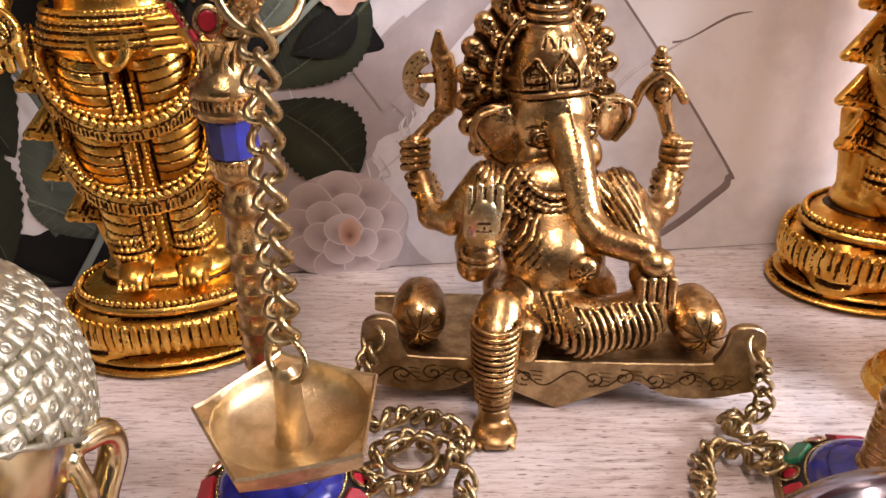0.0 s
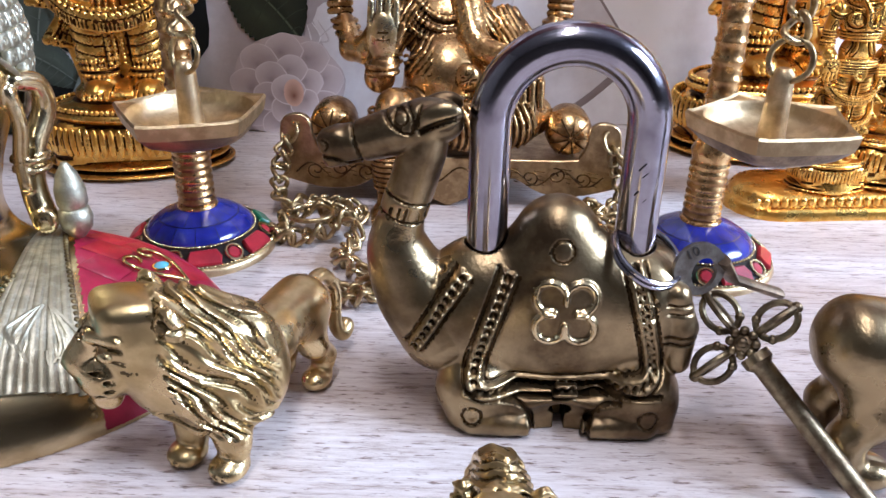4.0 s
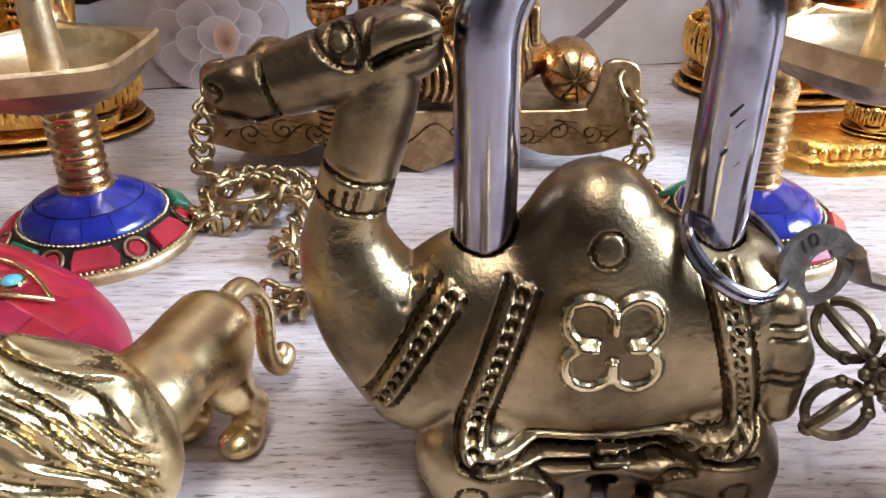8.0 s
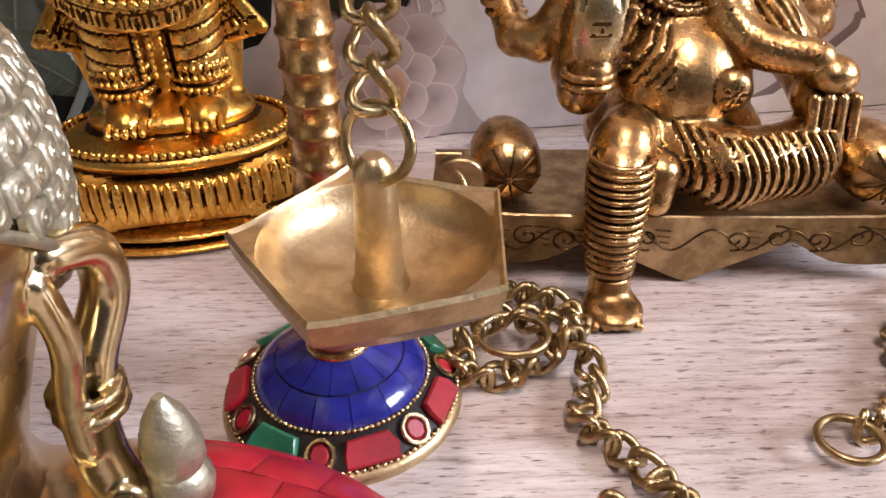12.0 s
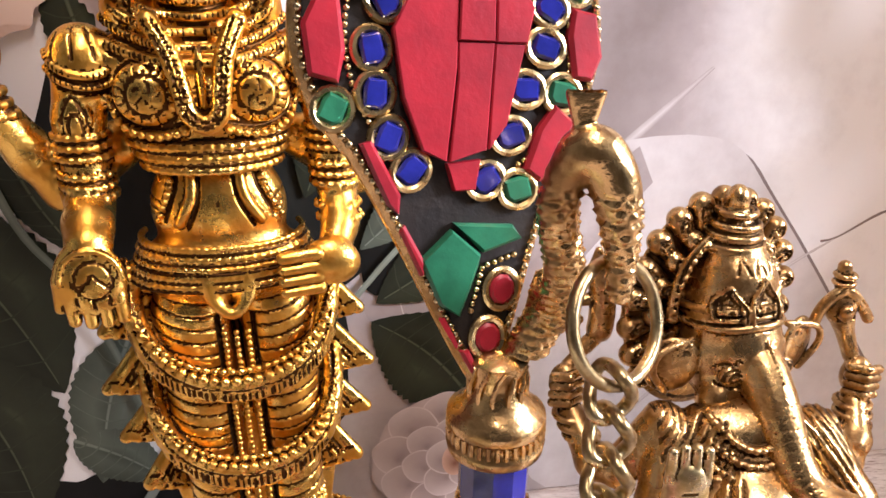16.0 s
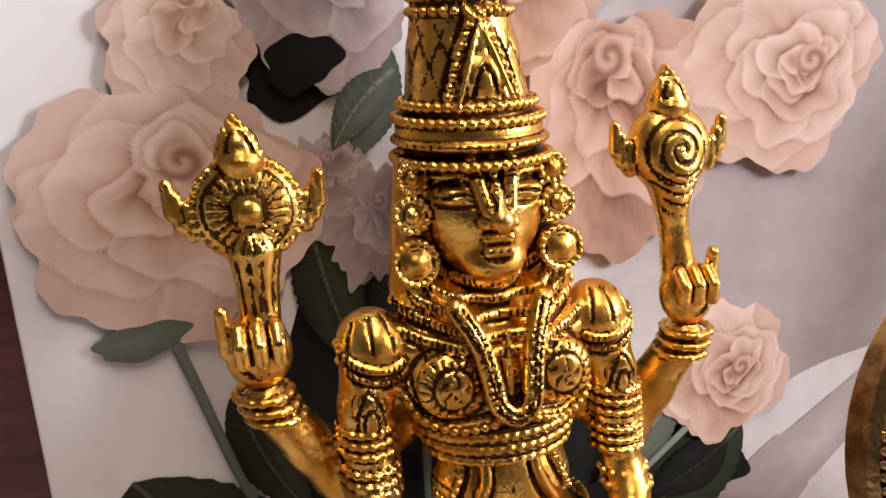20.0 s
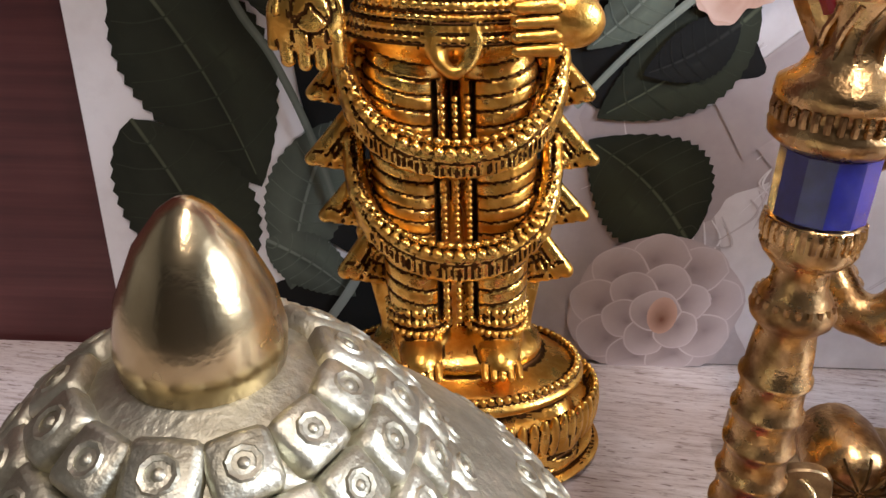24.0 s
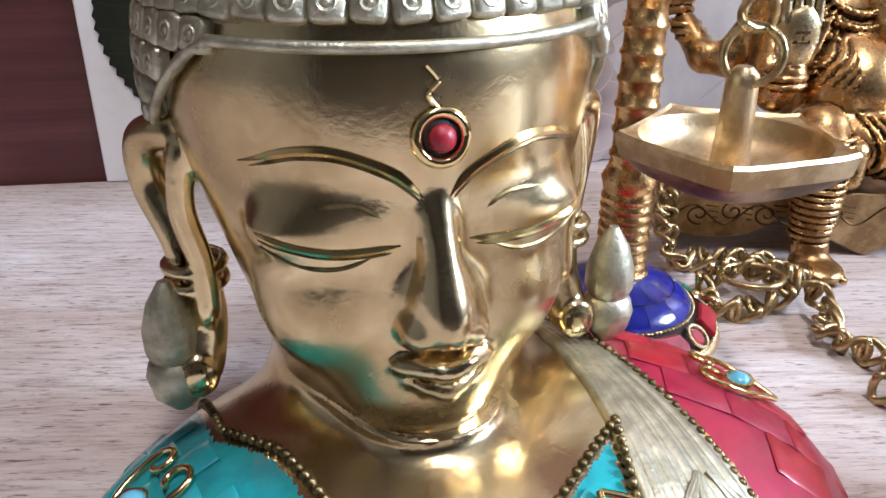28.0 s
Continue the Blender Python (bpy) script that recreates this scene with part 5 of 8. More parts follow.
    c.cap((0, -0.0150, 0.2110), (0, -0.0155, 0.1960), 0.0015, 0.0013, 0)
    # neck, hair falling to the shoulders
    c.cap((0, 0.001, 0.205), (0, 0.0, 0.235), 0.0105, 0.0095, 0, 0.003)
    for s in (-1, 1):
        c.cap((s * 0.0145, 0.003, 0.2540), (s * 0.0185, 0.002, 0.2210), 0.0062, 0.0075, 0, 0.003)
    # broad collar of ridged necklaces
    for j in range(5):
        w = 0.0150 + 0.0038 * j
        zb = 0.2235 - 0.0040 * j
        pts = np.array([(w * math.sin(t), zb + (0.0065 + 0.0010 * j) * (1 - math.cos(t))) for t in np.linspace(-1.45, 1.45, 25)])
        q = c.drawn(pts, 0.0003)
        c.line(q, 0.0014, 0)
        for r in even_path(q + V3(0, -0.0014, 0), 0.0016):
            c.cap(r + V3(0, 0, 0.0010), r - V3(0, 0, 0.0012), 0.0003, 0.0003, 1, cut=True)
        c.line(c.drawn(pts - np.array([0, 0.0021]), -0.0002), 0.00065, 1, cut=True)
    # head
    c.ell((0, -0.001, 0.2430), (0.0168, 0.0152, 0.0190), 0, 0.001)
    c.ell((0, -0.0105, 0.2300), (0.0085, 0.0055, 0.0050), 0, 0.003)
    c.ell((0, -0.0170, 0.2352), (0.0066, 0.0036, 0.0052), 1, 0.0006, cut=True)
    c.cap((0, -0.0150, 0.2500), (0, -0.0188, 0.2425), 0.0020, 0.0034, 0, 0.001)
    for s in (-1, 1):
        c.ell((s * 0.0034, -0.0168, 0.2415), (0.0022, 0.0022, 0.0018), 0, 0.0006)
        c.ell((s * 0.0016, -0.0198, 0.2402), 0.0007, 1, cut=True)
        c.ell((s * 0.0092, -0.0122, 0.2478), (0.0048, 0.0030, 0.0026), 0, 0.0004)
        c.cap((s * 0.0050, -0.0148, 0.2525), (s * 0.0140, -0.0100, 0.2528), 0.0013, 0.0009, 0)
        for dz, ww in ((0.0062, 0.0005), (0.0036, 0.0007), (0.0004, 0.0005), (-0.0026, 0.0006)):
            pts = smooth_path([(s * 0.0045, 0.2474 + dz * 0.7), (s * 0.0092, 0.2478 + dz * 1.15), (s * 0.0142, 0.2470 + dz * 0.7)], 5)
            c.line(c.drawn(pts), ww, 1, cut=True)
        # ear ornaments
        for z, r, x in ((0.2520, 0.0036, 0.0188), (0.2428, 0.0043, 0.0198), (0.2305, 0.0056, 0.0200)):
            q = V3(s * x, -0.0060, z)
            c.ell(q, (r + 0.0006, 0.0034, r + 0.0006), 0, 0.0006)
            n = int(r * 3400)
            for a in np.linspace(0, 2 * math.pi, n, endpoint=False):
                e = V3(math.cos(a), 0, math.sin(a))
                c.ell(q + e * r + V3(0, -0.0022, 0), 0.00095, 0)
                c.cap(q + e * (r - 0.0012) + V3(0, -0.0042, 0), q + e * (r - 0.0004) + V3(0, -0.0036, 0), 0.0003, 0.0003, 1, cut=True)
            ring = np.stack([q[0] + (r - 0.0016) * np.cos(np.linspace(0, 6.28, 16)), np.full(16, q[1] - 0.0032), q[2] + (r - 0.0016) * np.sin(np.linspace(0, 6.28, 16))], 1)
            c.line(ring, 0.0006, 1, cut=True)
            c.ell(q + V3(0, -0.0026, 0), (r * 0.45, 0.0014, r * 0.45), 0)
        side = smooth_path([(s * 0.0160, 0.2570), (s * 0.0162, 0.2450), (s * 0.0140, 0.2335), (s * 0.0105, 0.2265)], 6)
        c.line(c.drawn(side, -0.0002), 0.0006, 1, cut=True)
    # lips
    c.cap((-0.0032, -0.0158, 0.2372), (0.0032, -0.0158, 0.2372), 0.0012, 0.0012, 0)
    c.cap((-0.0028, -0.0160, 0.2338), (0.0028, -0.0160, 0.2338), 0.0015, 0.0015, 0)
    for x in (-0.0018, 0, 0.0018):
        c.cap((x, -0.0175, 0.2372), (x, -0.0178, 0.2338), 0.0003, 0.0003, 1, cut=True)
    # forehead mark running down the nose
    for s in (-1, 1):
        c.cap((s * 0.0052, -0.0138, 0.2560), (s * 0.0030, -0.0182, 0.2445), 0.0021, 0.0017, 0)
        for dx in (0.0, 0.0012, -0.0012):
            c.cap((s * (0.0052 + dx), -0.0160, 0.2560), (s * (0.0030 + dx), -0.0200, 0.2450), 0.0003, 0.0003, 1, cut=True)
        c.cap((s * 0.0024, -0.0155, 0.2560), (s * 0.0012, -0.0198, 0.2452), 0.0005, 0.0005, 1, cut=True)
    c.beads([(0, -0.0150, 0.2560), (0, -0.0192, 0.2450)], 0.0012, 0)
    # crown with ridged bands
    c.ell((0, 0.0010, 0.2625), (0.0196, 0.0180, 0.0090), 0)
    for z, r, rz in ((0.2555, 0.0208, 0.0024), (0.2600, 0.0212, 0.0034), (0.2655, 0.0196, 0.0024), (0.2692, 0.0180, 0.0020)):
        c.ell((0, 0.0010, z), (r, r * 0.92, rz), 0, 0.0005)
    for z, r, n in ((0.2555, 0.0206, 46), (0.2655, 0.0194, 44), (0.2692, 0.0178, 42)):
        c.beads(ring_points((0, 0.0010, z), r, r * 0.92, n), 0.0014, closed=True, step=0.0026)
        c.line(ring_points((0, 0.0010, z + 0.0019), r + 0.0006, (r + 0.0006) * 0.92, 40), 0.0006, 1, cut=True, closed=True)
    c.line(ring_points((0, 0.0010, 0.2532), 0.0195, 0.0180, 40), 0.0007, 1, cut=True, closed=True)
    for i in range(54):
        a = 2 * math.pi * i / 54
        p = V3(0.0213 * math.cos(a), 0.0010 + 0.0196 * math.sin(a), 0.26)
        c.cap(p - V3(0, 0, 0.0022), p + V3(0, 0, 0.0024), 0.0004, 0.0004, 1, cut=True)
    c.line([(0, 0.001, 0.268), (0, 0.001, 0.280), (0, 0.001, 0.292), (0, 0.001, 0.312)], [0.0165, 0.0148, 0.0125, 0.0090], 0)
    for z, r in ((0.2915, 0.0130), (0.2950, 0.0126), (0.2985, 0.0119), (0.3080, 0.0104), (0.3115, 0.0098)):
        c.beads(ring_points((0, 0.001, z), r, r, 30), 0.0013, closed=True)
        c.line(ring_points((0, 0.001, z + 0.0017), r, r, 30), 0.0005, 1, cut=True, closed=True)
    c.ell((0, 0.001, 0.316), (0.0082, 0.0082, 0.006), 0, 0.001)
    c.ell((0, 0.001, 0.325), (0.0035, 0.0035, 0.005), 0, 0.001)
    for i in range(14):
        a = 2 * math.pi * i / 14
        for da in (-0.62, 0.62):
            row = [(0.0168 - 0.0032 * t, a + da * t, 0.2715 + 0.0185 * t) for t in np.linspace(0, 1, 5)]
            c.line([(r * math.cos(b), 0.001 + r * math.sin(b), z) for r, b, z in row], 0.00055, 1, cut=True)
    c.ell((0, -0.0140, 0.2760), (0.0052, 0.0026, 0.0060), 0, 0.0008)
    c.ell((0, -0.0132, 0.2820), (0.0032, 0.0020, 0.0075), 0, 0.0008)
    tri = [(-0.0068, -0.0155, 0.2712), (-0.0032, -0.0152, 0.2810), (0, -0.0138, 0.2895), (0.0032, -0.0152, 0.2810), (0.0068, -0.0155, 0.2712)]
    c.line(tri, 0.0008, 0)
    for s in (-1, 1):
        out = c.drawn([(s * 0.0090, 0.2715), (s * 0.0052, 0.2815), (s * 0.0014, 0.2905)], 0.0004)
        c.beads(out, 0.0012, 0)
        c.line(c.drawn([(s * 0.0076, 0.2715), (s * 0.0040, 0.2815), (s * 0.0004, 0.2900)]), 0.0005, 1, cut=True)
        c.line(c.drawn([(s * 0.0106, 0.2715), (s * 0.0068, 0.2810), (s * 0.0032, 0.2905)]), 0.0006, 1, cut=True)
    c.line(c.drawn([(-0.0030, 0.2720), (-0.0018, 0.2765), (0, 0.2790), (0.0018, 0.2765), (0.0030, 0.2720)]), 0.0006, 1, cut=True)
    # front arms
    for s in (-1, 1):
        c.line([(s * 0.0320, 0.0, 0.2080), (s * 0.0365, 0.0, 0.190), (s * 0.0372, -0.001, 0.168)], [0.0090, 0.0072, 0.0066], 0, 0.002)
        # smooth shoulder petal with a ridged hem
        c.ell((s * 0.0330, 0.0000, 0.2070), (0.0092, 0.0076, 0.0100), 0, 0.002)
        for j, (z, w) in enumerate(((0.2010, 0.0088), (0.2040, 0.0082))):
            pts = np.array([(s * 0.0340 + w * math.sin(t), z - 0.0040 * math.cos(t) + 0.004 + 0.0018 * t * s) for t in np.linspace(-1.35, 1.35, 15)])
            q = c.drawn(pts, 0.0003)
            c.line(q, 0.0012, 0)
            for r in even_path(q + V3(0, -0.0012, 0), 0.0017):
                c.cap(r + V3(0, 0, 0.0010), r - V3(0, 0, 0.0011), 0.0003, 0.0003, 1, cut=True)
            c.line(c.drawn(pts - np.array([0, 0.0020])), 0.0007, 1, cut=True)
        for dx in (-0.0036, 0.0, 0.0036):
            c.line(c.drawn(smooth_path([(s * 0.0335 + dx, 0.2165), (s * 0.0338 + dx * 1.5, 0.2120), (s * 0.0340 + dx * 1.7, 0.2080)], 4)), 0.0005, 1, cut=True)
        for z in (0.1862, 0.1830, 0.1798, 0.1745, 0.1712, 0.1680):
            p = ring_points((s * 0.0368, -0.0005, z), 0.0074, 0.0074, 18, 165, 375)
            c.line(p, 0.0008, 0)
            c.beads(p, 0.0012, 0)
            c.line(p - V3(0, 0, 0.0016), 0.0005, 1, cut=True)
        c.ell((s * 0.0362, -0.0070, 0.1925), (0.0046, 0.0020, 0.0068), 0)
        for k in (1.0, 0.55):
            c.line(c.drawn(smooth_path([(s * 0.0362 - 0.0038 * k, 0.1880), (s * 0.0362 - 0.0030 * k, 0.1880 + 0.0055 * k), (s * 0.0362, 0.1880 + 0.0098 * k), (s * 0.0362 + 0.0030 * k, 0.1880 + 0.0055 * k), (s * 0.0362 + 0.0038 * k, 0.1880)], 4)), 0.0005, 1, cut=True)
    # blessing hand, a broad open palm held low
    c.line([(-0.0372, -0.001, 0.166), (-0.0375, -0.010, 0.1615), (-0.0372, -0.0165, 0.1580)], [0.0072, 0.0070, 0.0066], 0, 0.002)
    c.ell((-0.0380, -0.0200, 0.1480), (0.0100, 0.0044, 0.0125), 0, 0.001)
    c.line(c.drawn(np.stack([-0.0372 + 0.0084 * np.cos(np.linspace(0, math.pi, 14)), 0.1490 + 0.0094 * np.sin(np.linspace(0, math.pi, 14))], 1), 0.0004), 0.0008, 0)
    c.cap((-0.0462, -0.0195, 0.1490), (-0.0470, -0.0195, 0.1390), 0.0022, 0.0019, 0, 0.001)
    for j in range(4):
        x = -0.0440 + 0.0044 * j
        c.cap((x, -0.0205, 0.1430), (x + 0.0002, -0.0205, 0.1325 + 0.0012 * abs(j - 1.5)), 0.0022, 0.0019, 0)
    for j in range(3):
        c.cap((-0.0418 + 0.0044 * j, -0.0232, 0.1440), (-0.0418 + 0.0044 * j, -0.0228, 0.1320), 0.0005, 0.0005, 1, cut=True)
    c.line(c.drawn(np.stack([-0.0365 + 0.0052 * np.cos(np.linspace(0, 6.28, 15)), 0.1490 + 0.0062 * np.sin(np.linspace(0, 6.28, 15))], 1)), 0.0005, 1, cut=True)
    c.line(c.drawn([(-0.0405, 0.1465), (-0.0365, 0.1515), (-0.0325, 0.1465)]), 0.0005, 1, cut=True)
    # hand on the hip
    c.line([(0.0372, -0.001, 0.166), (0.0365, -0.008, 0.156), (0.0330, -0.0150, 0.1495)], [0.0066, 0.0058, 0.0052], 0, 0.002)
    c.ell((0.0315, -0.0178, 0.1465), (0.0092, 0.0052, 0.0084), 0, 0.001)
    for j in range(4):
        z = 0.1512 - 0.0042 * j
        c.cap((0.0270, -0.0205, z), (0.0165, -0.0215, z - 0.0006), 0.0023, 0.0019, 0)
        c.cap((0.0260, -0.0232, z - 0.0021), (0.0165, -0.0238, z - 0.0027), 0.0005, 0.0005, 1, cut=True)
    for z, y in ((0.1615, -0.0040), (0.1580, -0.0065)):
        c.beads(ring_points((0.0368, y, z), 0.0068, 0.0060, 14, 160, 380), 0.0013, 0)
    # rear arms with disc and conch
    for s in (-1, 1):
        c.line([(s * 0.028, 0.009, 0.180), (s * 0.0450, 0.009, 0.1680), (s * 0.0520, 0.006, 0.1790), (s * 0.0610, 0.000, 0.1960)], [0.0076, 0.0074, 0.0068, 0.0062], 0, 0.003)
        for z, x in ((0.1925, 0.0595), (0.1957, 0.0610), (0.1990, 0.0620)):
            p = ring_points((s * x, 0.0, z), 0.0071, 0.0068, 22)
            c.line(p, 0.0010, 0, closed=True)
            c.beads(p, 0.0013, closed=True)
            c.line(p + V3(0, 0, 0.0016), 0.0005, 1, cut=True, closed=True)
        c.ell((s * 0.0618, -0.001, 0.2105), (0.0086, 0.0056, 0.0100), 0, 0.001)
        for j in range(3):
            x = s * (0.0566 + 0.0046 * j)
            c.line([(x, -0.0060, 0.2180), (x, -0.0088, 0.2150), (x, -0.0078, 0.2105)], 0.0021, 0)
            c.cap((x + 0.0023, -0.0092, 0.2190), (x + 0.0023, -0.0085, 0.2110), 0.0005, 0.0005, 1, cut=True)
        c.line(c.drawn([(s * 0.0560, 0.2085), (s * 0.0600, 0.2060), (s * 0.0625, 0.2040), (s * 0.0660, 0.2080)]), 0.0006, 1, cut=True)
        c.cap((s * 0.0690, -0.002, 0.2120), (s * 0.0692, -0.004, 0.2225), 0.0024, 0.0018, 0, 0.001)
    # fluted stem and disc
    c.line([(-0.0600, 0.0, 0.2180), (-0.0595, 0.0, 0.2260), (-0.0590, 0.0, 0.2370)], [0.0052, 0.0052, 0.0070], 0, 0.001)
    for x in (-0.0635, -0.0610, -0.0585, -0.0560):
        c.line(c.drawn([(x, 0.2215), (x * 1.0, 0.2270), (-0.0590 + (x + 0.0597) * 1.3, 0.2345)]), 0.0005, 1, cut=True)
    q = V3(-0.0590, 0.0, 0.2470)
    c.ell(q, (0.0138, 0.0056, 0.0132), 0)
    ring = np.stack([q[0] + 0.0128 * np.cos(np.linspace(0, 2 * math.pi, 40, endpoint=False)), np.full(40, -0.0015), q[2] + 0.0122 * np.sin(np.linspace(0, 2 * math.pi, 40, endpoint=False))], 1)
    c.beads(ring, 0.0014, 0, 0.0024, closed=True)
    c.line(np.stack([q[0] + 0.0108 * np.cos(np.linspace(0, 6.28, 30)), np.full(30, -0.0040), q[2] + 0.0104 * np.sin(np.linspace(0, 6.28, 30))], 1), 0.0006, 1, cut=True)
    for a in np.linspace(0, 2 * math.pi, 24, endpoint=False):
        e = np.array([math.cos(a), math.sin(a)])
        c.line(c.drawn([q[[0, 2]] + e * t for t in (0.0042, 0.0060, 0.0080, 0.0100)]), 0.0003, 1, cut=True)
    c.ell(q + V3(0, -0.0046, 0), (0.0030, 0.0018, 0.0030), 0)
    c.line(np.stack([q[0] + 0.0020 * np.cos(np.linspace(0, 6.28, 10)), np.full(10, -0.0070), q[2] + 0.0020 * np.sin(np.linspace(0, 6.28, 10))], 1), 0.0004, 1, cut=True)
    # conch
    w = V3(0.0580, 0.0, 0.2530)
    c.line([(0.0600, 0.0, 0.2180), (0.0590, 0.0, 0.2290), (0.0578, 0.0, 0.2400)], [0.0052, 0.0042, 0.0050], 0, 0.001)
    c.ell(w, (0.0126, 0.0080, 0.0122), 0)
    c.cap(w + V3(0, 0, -0.006), w + V3(0.001, 0, -0.018), 0.0088, 0.0040, 0, 0.002)
    a = np.linspace(0, 5.4 * math.pi, 76)
    r = 0.0010 + 0.0092 * a / a[-1]
    c.line(c.drawn(np.stack([w[0] + r * np.cos(a), w[2] + r * np.sin(a)], 1)), 0.00055, 1, cut=True)
    for dz in (-0.0095, -0.0125, -0.0155, -0.0185):
        c.line(c.drawn(smooth_path([(w[0] - 0.008, w[2] + dz + 0.004), (w[0] + 0.001, w[2] + dz), (w[0] + 0.009, w[2] + dz + 0.005)], 4)), 0.0005, 1, cut=True)
    # side wings and flame of both emblems
    for o, wide in ((q, 0.0130), (w, 0.0118)):
        for s in (-1, 1):
            for k, (dx, dz) in enumerate(((0.0012, -0.0020), (0.0034, 0.0005), (0.0050, 0.0035))):
                c.cap(o + V3(s * (wide + dx - 0.0005), 0, dz - 0.0035), o + V3(s * (wide + dx), -0.001, dz + 0.0035), 0.0022, 0.0016, 0)
                c.cap(o + V3(s * (wide + dx + 0.0011), -0.0028, dz - 0.0035), o + V3(s * (wide + dx + 0.0011), -0.0028, dz + 0.0030), 0.0004, 0.0004, 1, cut=True)
        c.cap(o + V3(0, 0, 0.0120), o + V3(0, 0, 0.0150), 0.0062, 0.0050, 0)
        c.cap(o + V3(0, 0, 0.0150), o + V3(-0.0005, 0, 0.0218), 0.0050, 0.0012, 0)
        c.line(c.drawn([o[[0, 2]] + np.array(d) for d in ((-0.0035, 0.0140), (-0.0020, 0.0178), (-0.0004, 0.0205), (0.0015, 0.0178), (0.0032, 0.0140), (-0.0035, 0.0140))]), 0.0005, 1, cut=True)
        out = c.drawn([o[[0, 2]] + np.array(d) for d in ((-0.0054, 0.0135), (-0.0038, 0.0180), (-0.0006, 0.0222), (0.0030, 0.0180), (0.0048, 0.0135))])
        if len(out) > 2:
            c.beads(out, 0.0009, 0)
    c.darken_hollows(0.17)
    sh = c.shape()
    v = sh.v[0]
    v[:, 2] += np.interp(v[:, 2], [0.0, 0.0145, 0.0268, 0.030, 0.034, 0.05, 0.0715, 0.106, 0.130, 0.15], [0, -0.003, 0.004, 0.0055, 0.0065, 0.0075, 0.0090, 0.0045, 0.0030, 0.0])
    v[:, 0] *= np.interp(v[:, 2], [0.0, 0.036, 0.041], [1.10, 1.10, 1.0])
    return sh


def leant(sh, turn, back, left):
    """A copy turned on its base, the figure above the base leaning."""
    out = Shape().join(sh, turned(0, 0, turn))
    v = out.v[0]
    up = np.maximum(0, v[:, 2] - 0.034)
    v[:, 1] += up * math.tan(radians(back))
    v[:, 0] -= up * math.tan(radians(left))
    return out


DEITY = deity()
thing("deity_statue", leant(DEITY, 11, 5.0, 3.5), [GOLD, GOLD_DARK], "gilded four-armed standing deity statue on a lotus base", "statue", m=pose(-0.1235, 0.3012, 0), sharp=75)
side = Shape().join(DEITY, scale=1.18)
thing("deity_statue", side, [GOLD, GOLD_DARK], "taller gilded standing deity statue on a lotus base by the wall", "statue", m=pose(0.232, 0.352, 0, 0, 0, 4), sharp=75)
trio = Shape()
trio.slab([(x, y) for x, y in ring_points((0, 0, 0), 0.022, 0.022, 10, 90, 270)[:, :2]] + [(0.13 + x, y) for x, y in ring_points((0, 0, 0), 0.022, 0.022, 10, -90, 90)[:, :2]], 0.006, bevel=0.002)
trio.slab([(x, y) for x, y in ring_points((0, 0, 0), 0.0195, 0.0195, 10, 90, 270)[:, :2]] + [(0.13 + x, y) for x, y in ring_points((0, 0, 0), 0.0195, 0.0195, 10, -90, 90)[:, :2]], 0.006, at=(0, 0, 0.006), bevel=0.003)
for x in np.arange(-0.015, 0.15, 0.0045):
    trio.ball((x, -0.0198, 0.009), (0.0021, 0.0012, 0.0026), 0, 8, 5)
trio.join(DEITY, at=(0.062, 0.002, 0.012), scale=0.66)
for x in (0.024, 0.104):
    trio.lathe([(0.013, 0.0), (0.0135, 0.003), (0.010, 0.006), (0.011, 0.009), (0.0085, 0.012), (0.009, 0.015), (0.006, 0.018)], c=(x, -0.006, 0.012), n=24)
    trio.join(DEITY, at=(x, -0.006, 0.012), scale=0.40)
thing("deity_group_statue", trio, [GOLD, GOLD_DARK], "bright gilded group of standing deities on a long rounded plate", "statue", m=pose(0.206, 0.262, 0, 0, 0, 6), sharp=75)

# ---- brass bust with mosaic robe ----
BC, BR = V3(0.013, -0.028, -0.004), V3(0.085, 0.064, 0.042)


def bust_z(x, y):
    return BC[2] + BR[2] * math.sqrt(max(0.0, 1 - ((x - BC[0]) / BR[0]) ** 2 - ((y - BC[1]) / BR[1]) ** 2))


def on_bust(pts, lift=0.0):
    return np.array([(x, y, bust_z(x, y) + lift) for x, y in pts])


def robe_tiles(sh, inside, mats, size, turn, rnd, lift=0.0009):
    """Mosaic tiles laid over the robe wherever inside(x, y) holds."""
    ct, st = math.cos(radians(turn)), math.sin(radians(turn))
    for i in range(-24, 25):
        for j in range(-24, 25):
            off = 0.5 * (j % 2)
            cell = [((i + off + a) * size[0], (j + b) * size[1]) for a, b in ((0.008, 0.01), (0.992, 0.01), (0.992, 0.99), (0.008, 0.99))]
            cell = [(ct * x - st * y, st * x + ct * y) for x, y in cell]
            if sum(inside(x, y) for x, y in cell) < 4:
                continue
            g = []
            for b in (0.0, 0.06, 0.94, 1.0):
                for a in (0.0, 0.06, 0.94, 1.0):
                    p = (1 - a) * (1 - b) * np.array(cell[0]) + a * (1 - b) * np.array(cell[1]) + a * b * np.array(cell[2]) + (1 - a) * b * np.array(cell[3])
                    edge = a in (0, 1) or b in (0, 1)
                    g.append((p[0], p[1], bust_z(*p) + lift - (0.0005 if edge else 0.0)))
            f = [(r * 4 + q, r * 4 + q + 1, r * 4 + 5 + q, r * 4 + 4 + q) for r in range(3) for q in range(3)]
            sh.add(g, f, rnd.choice(mats))


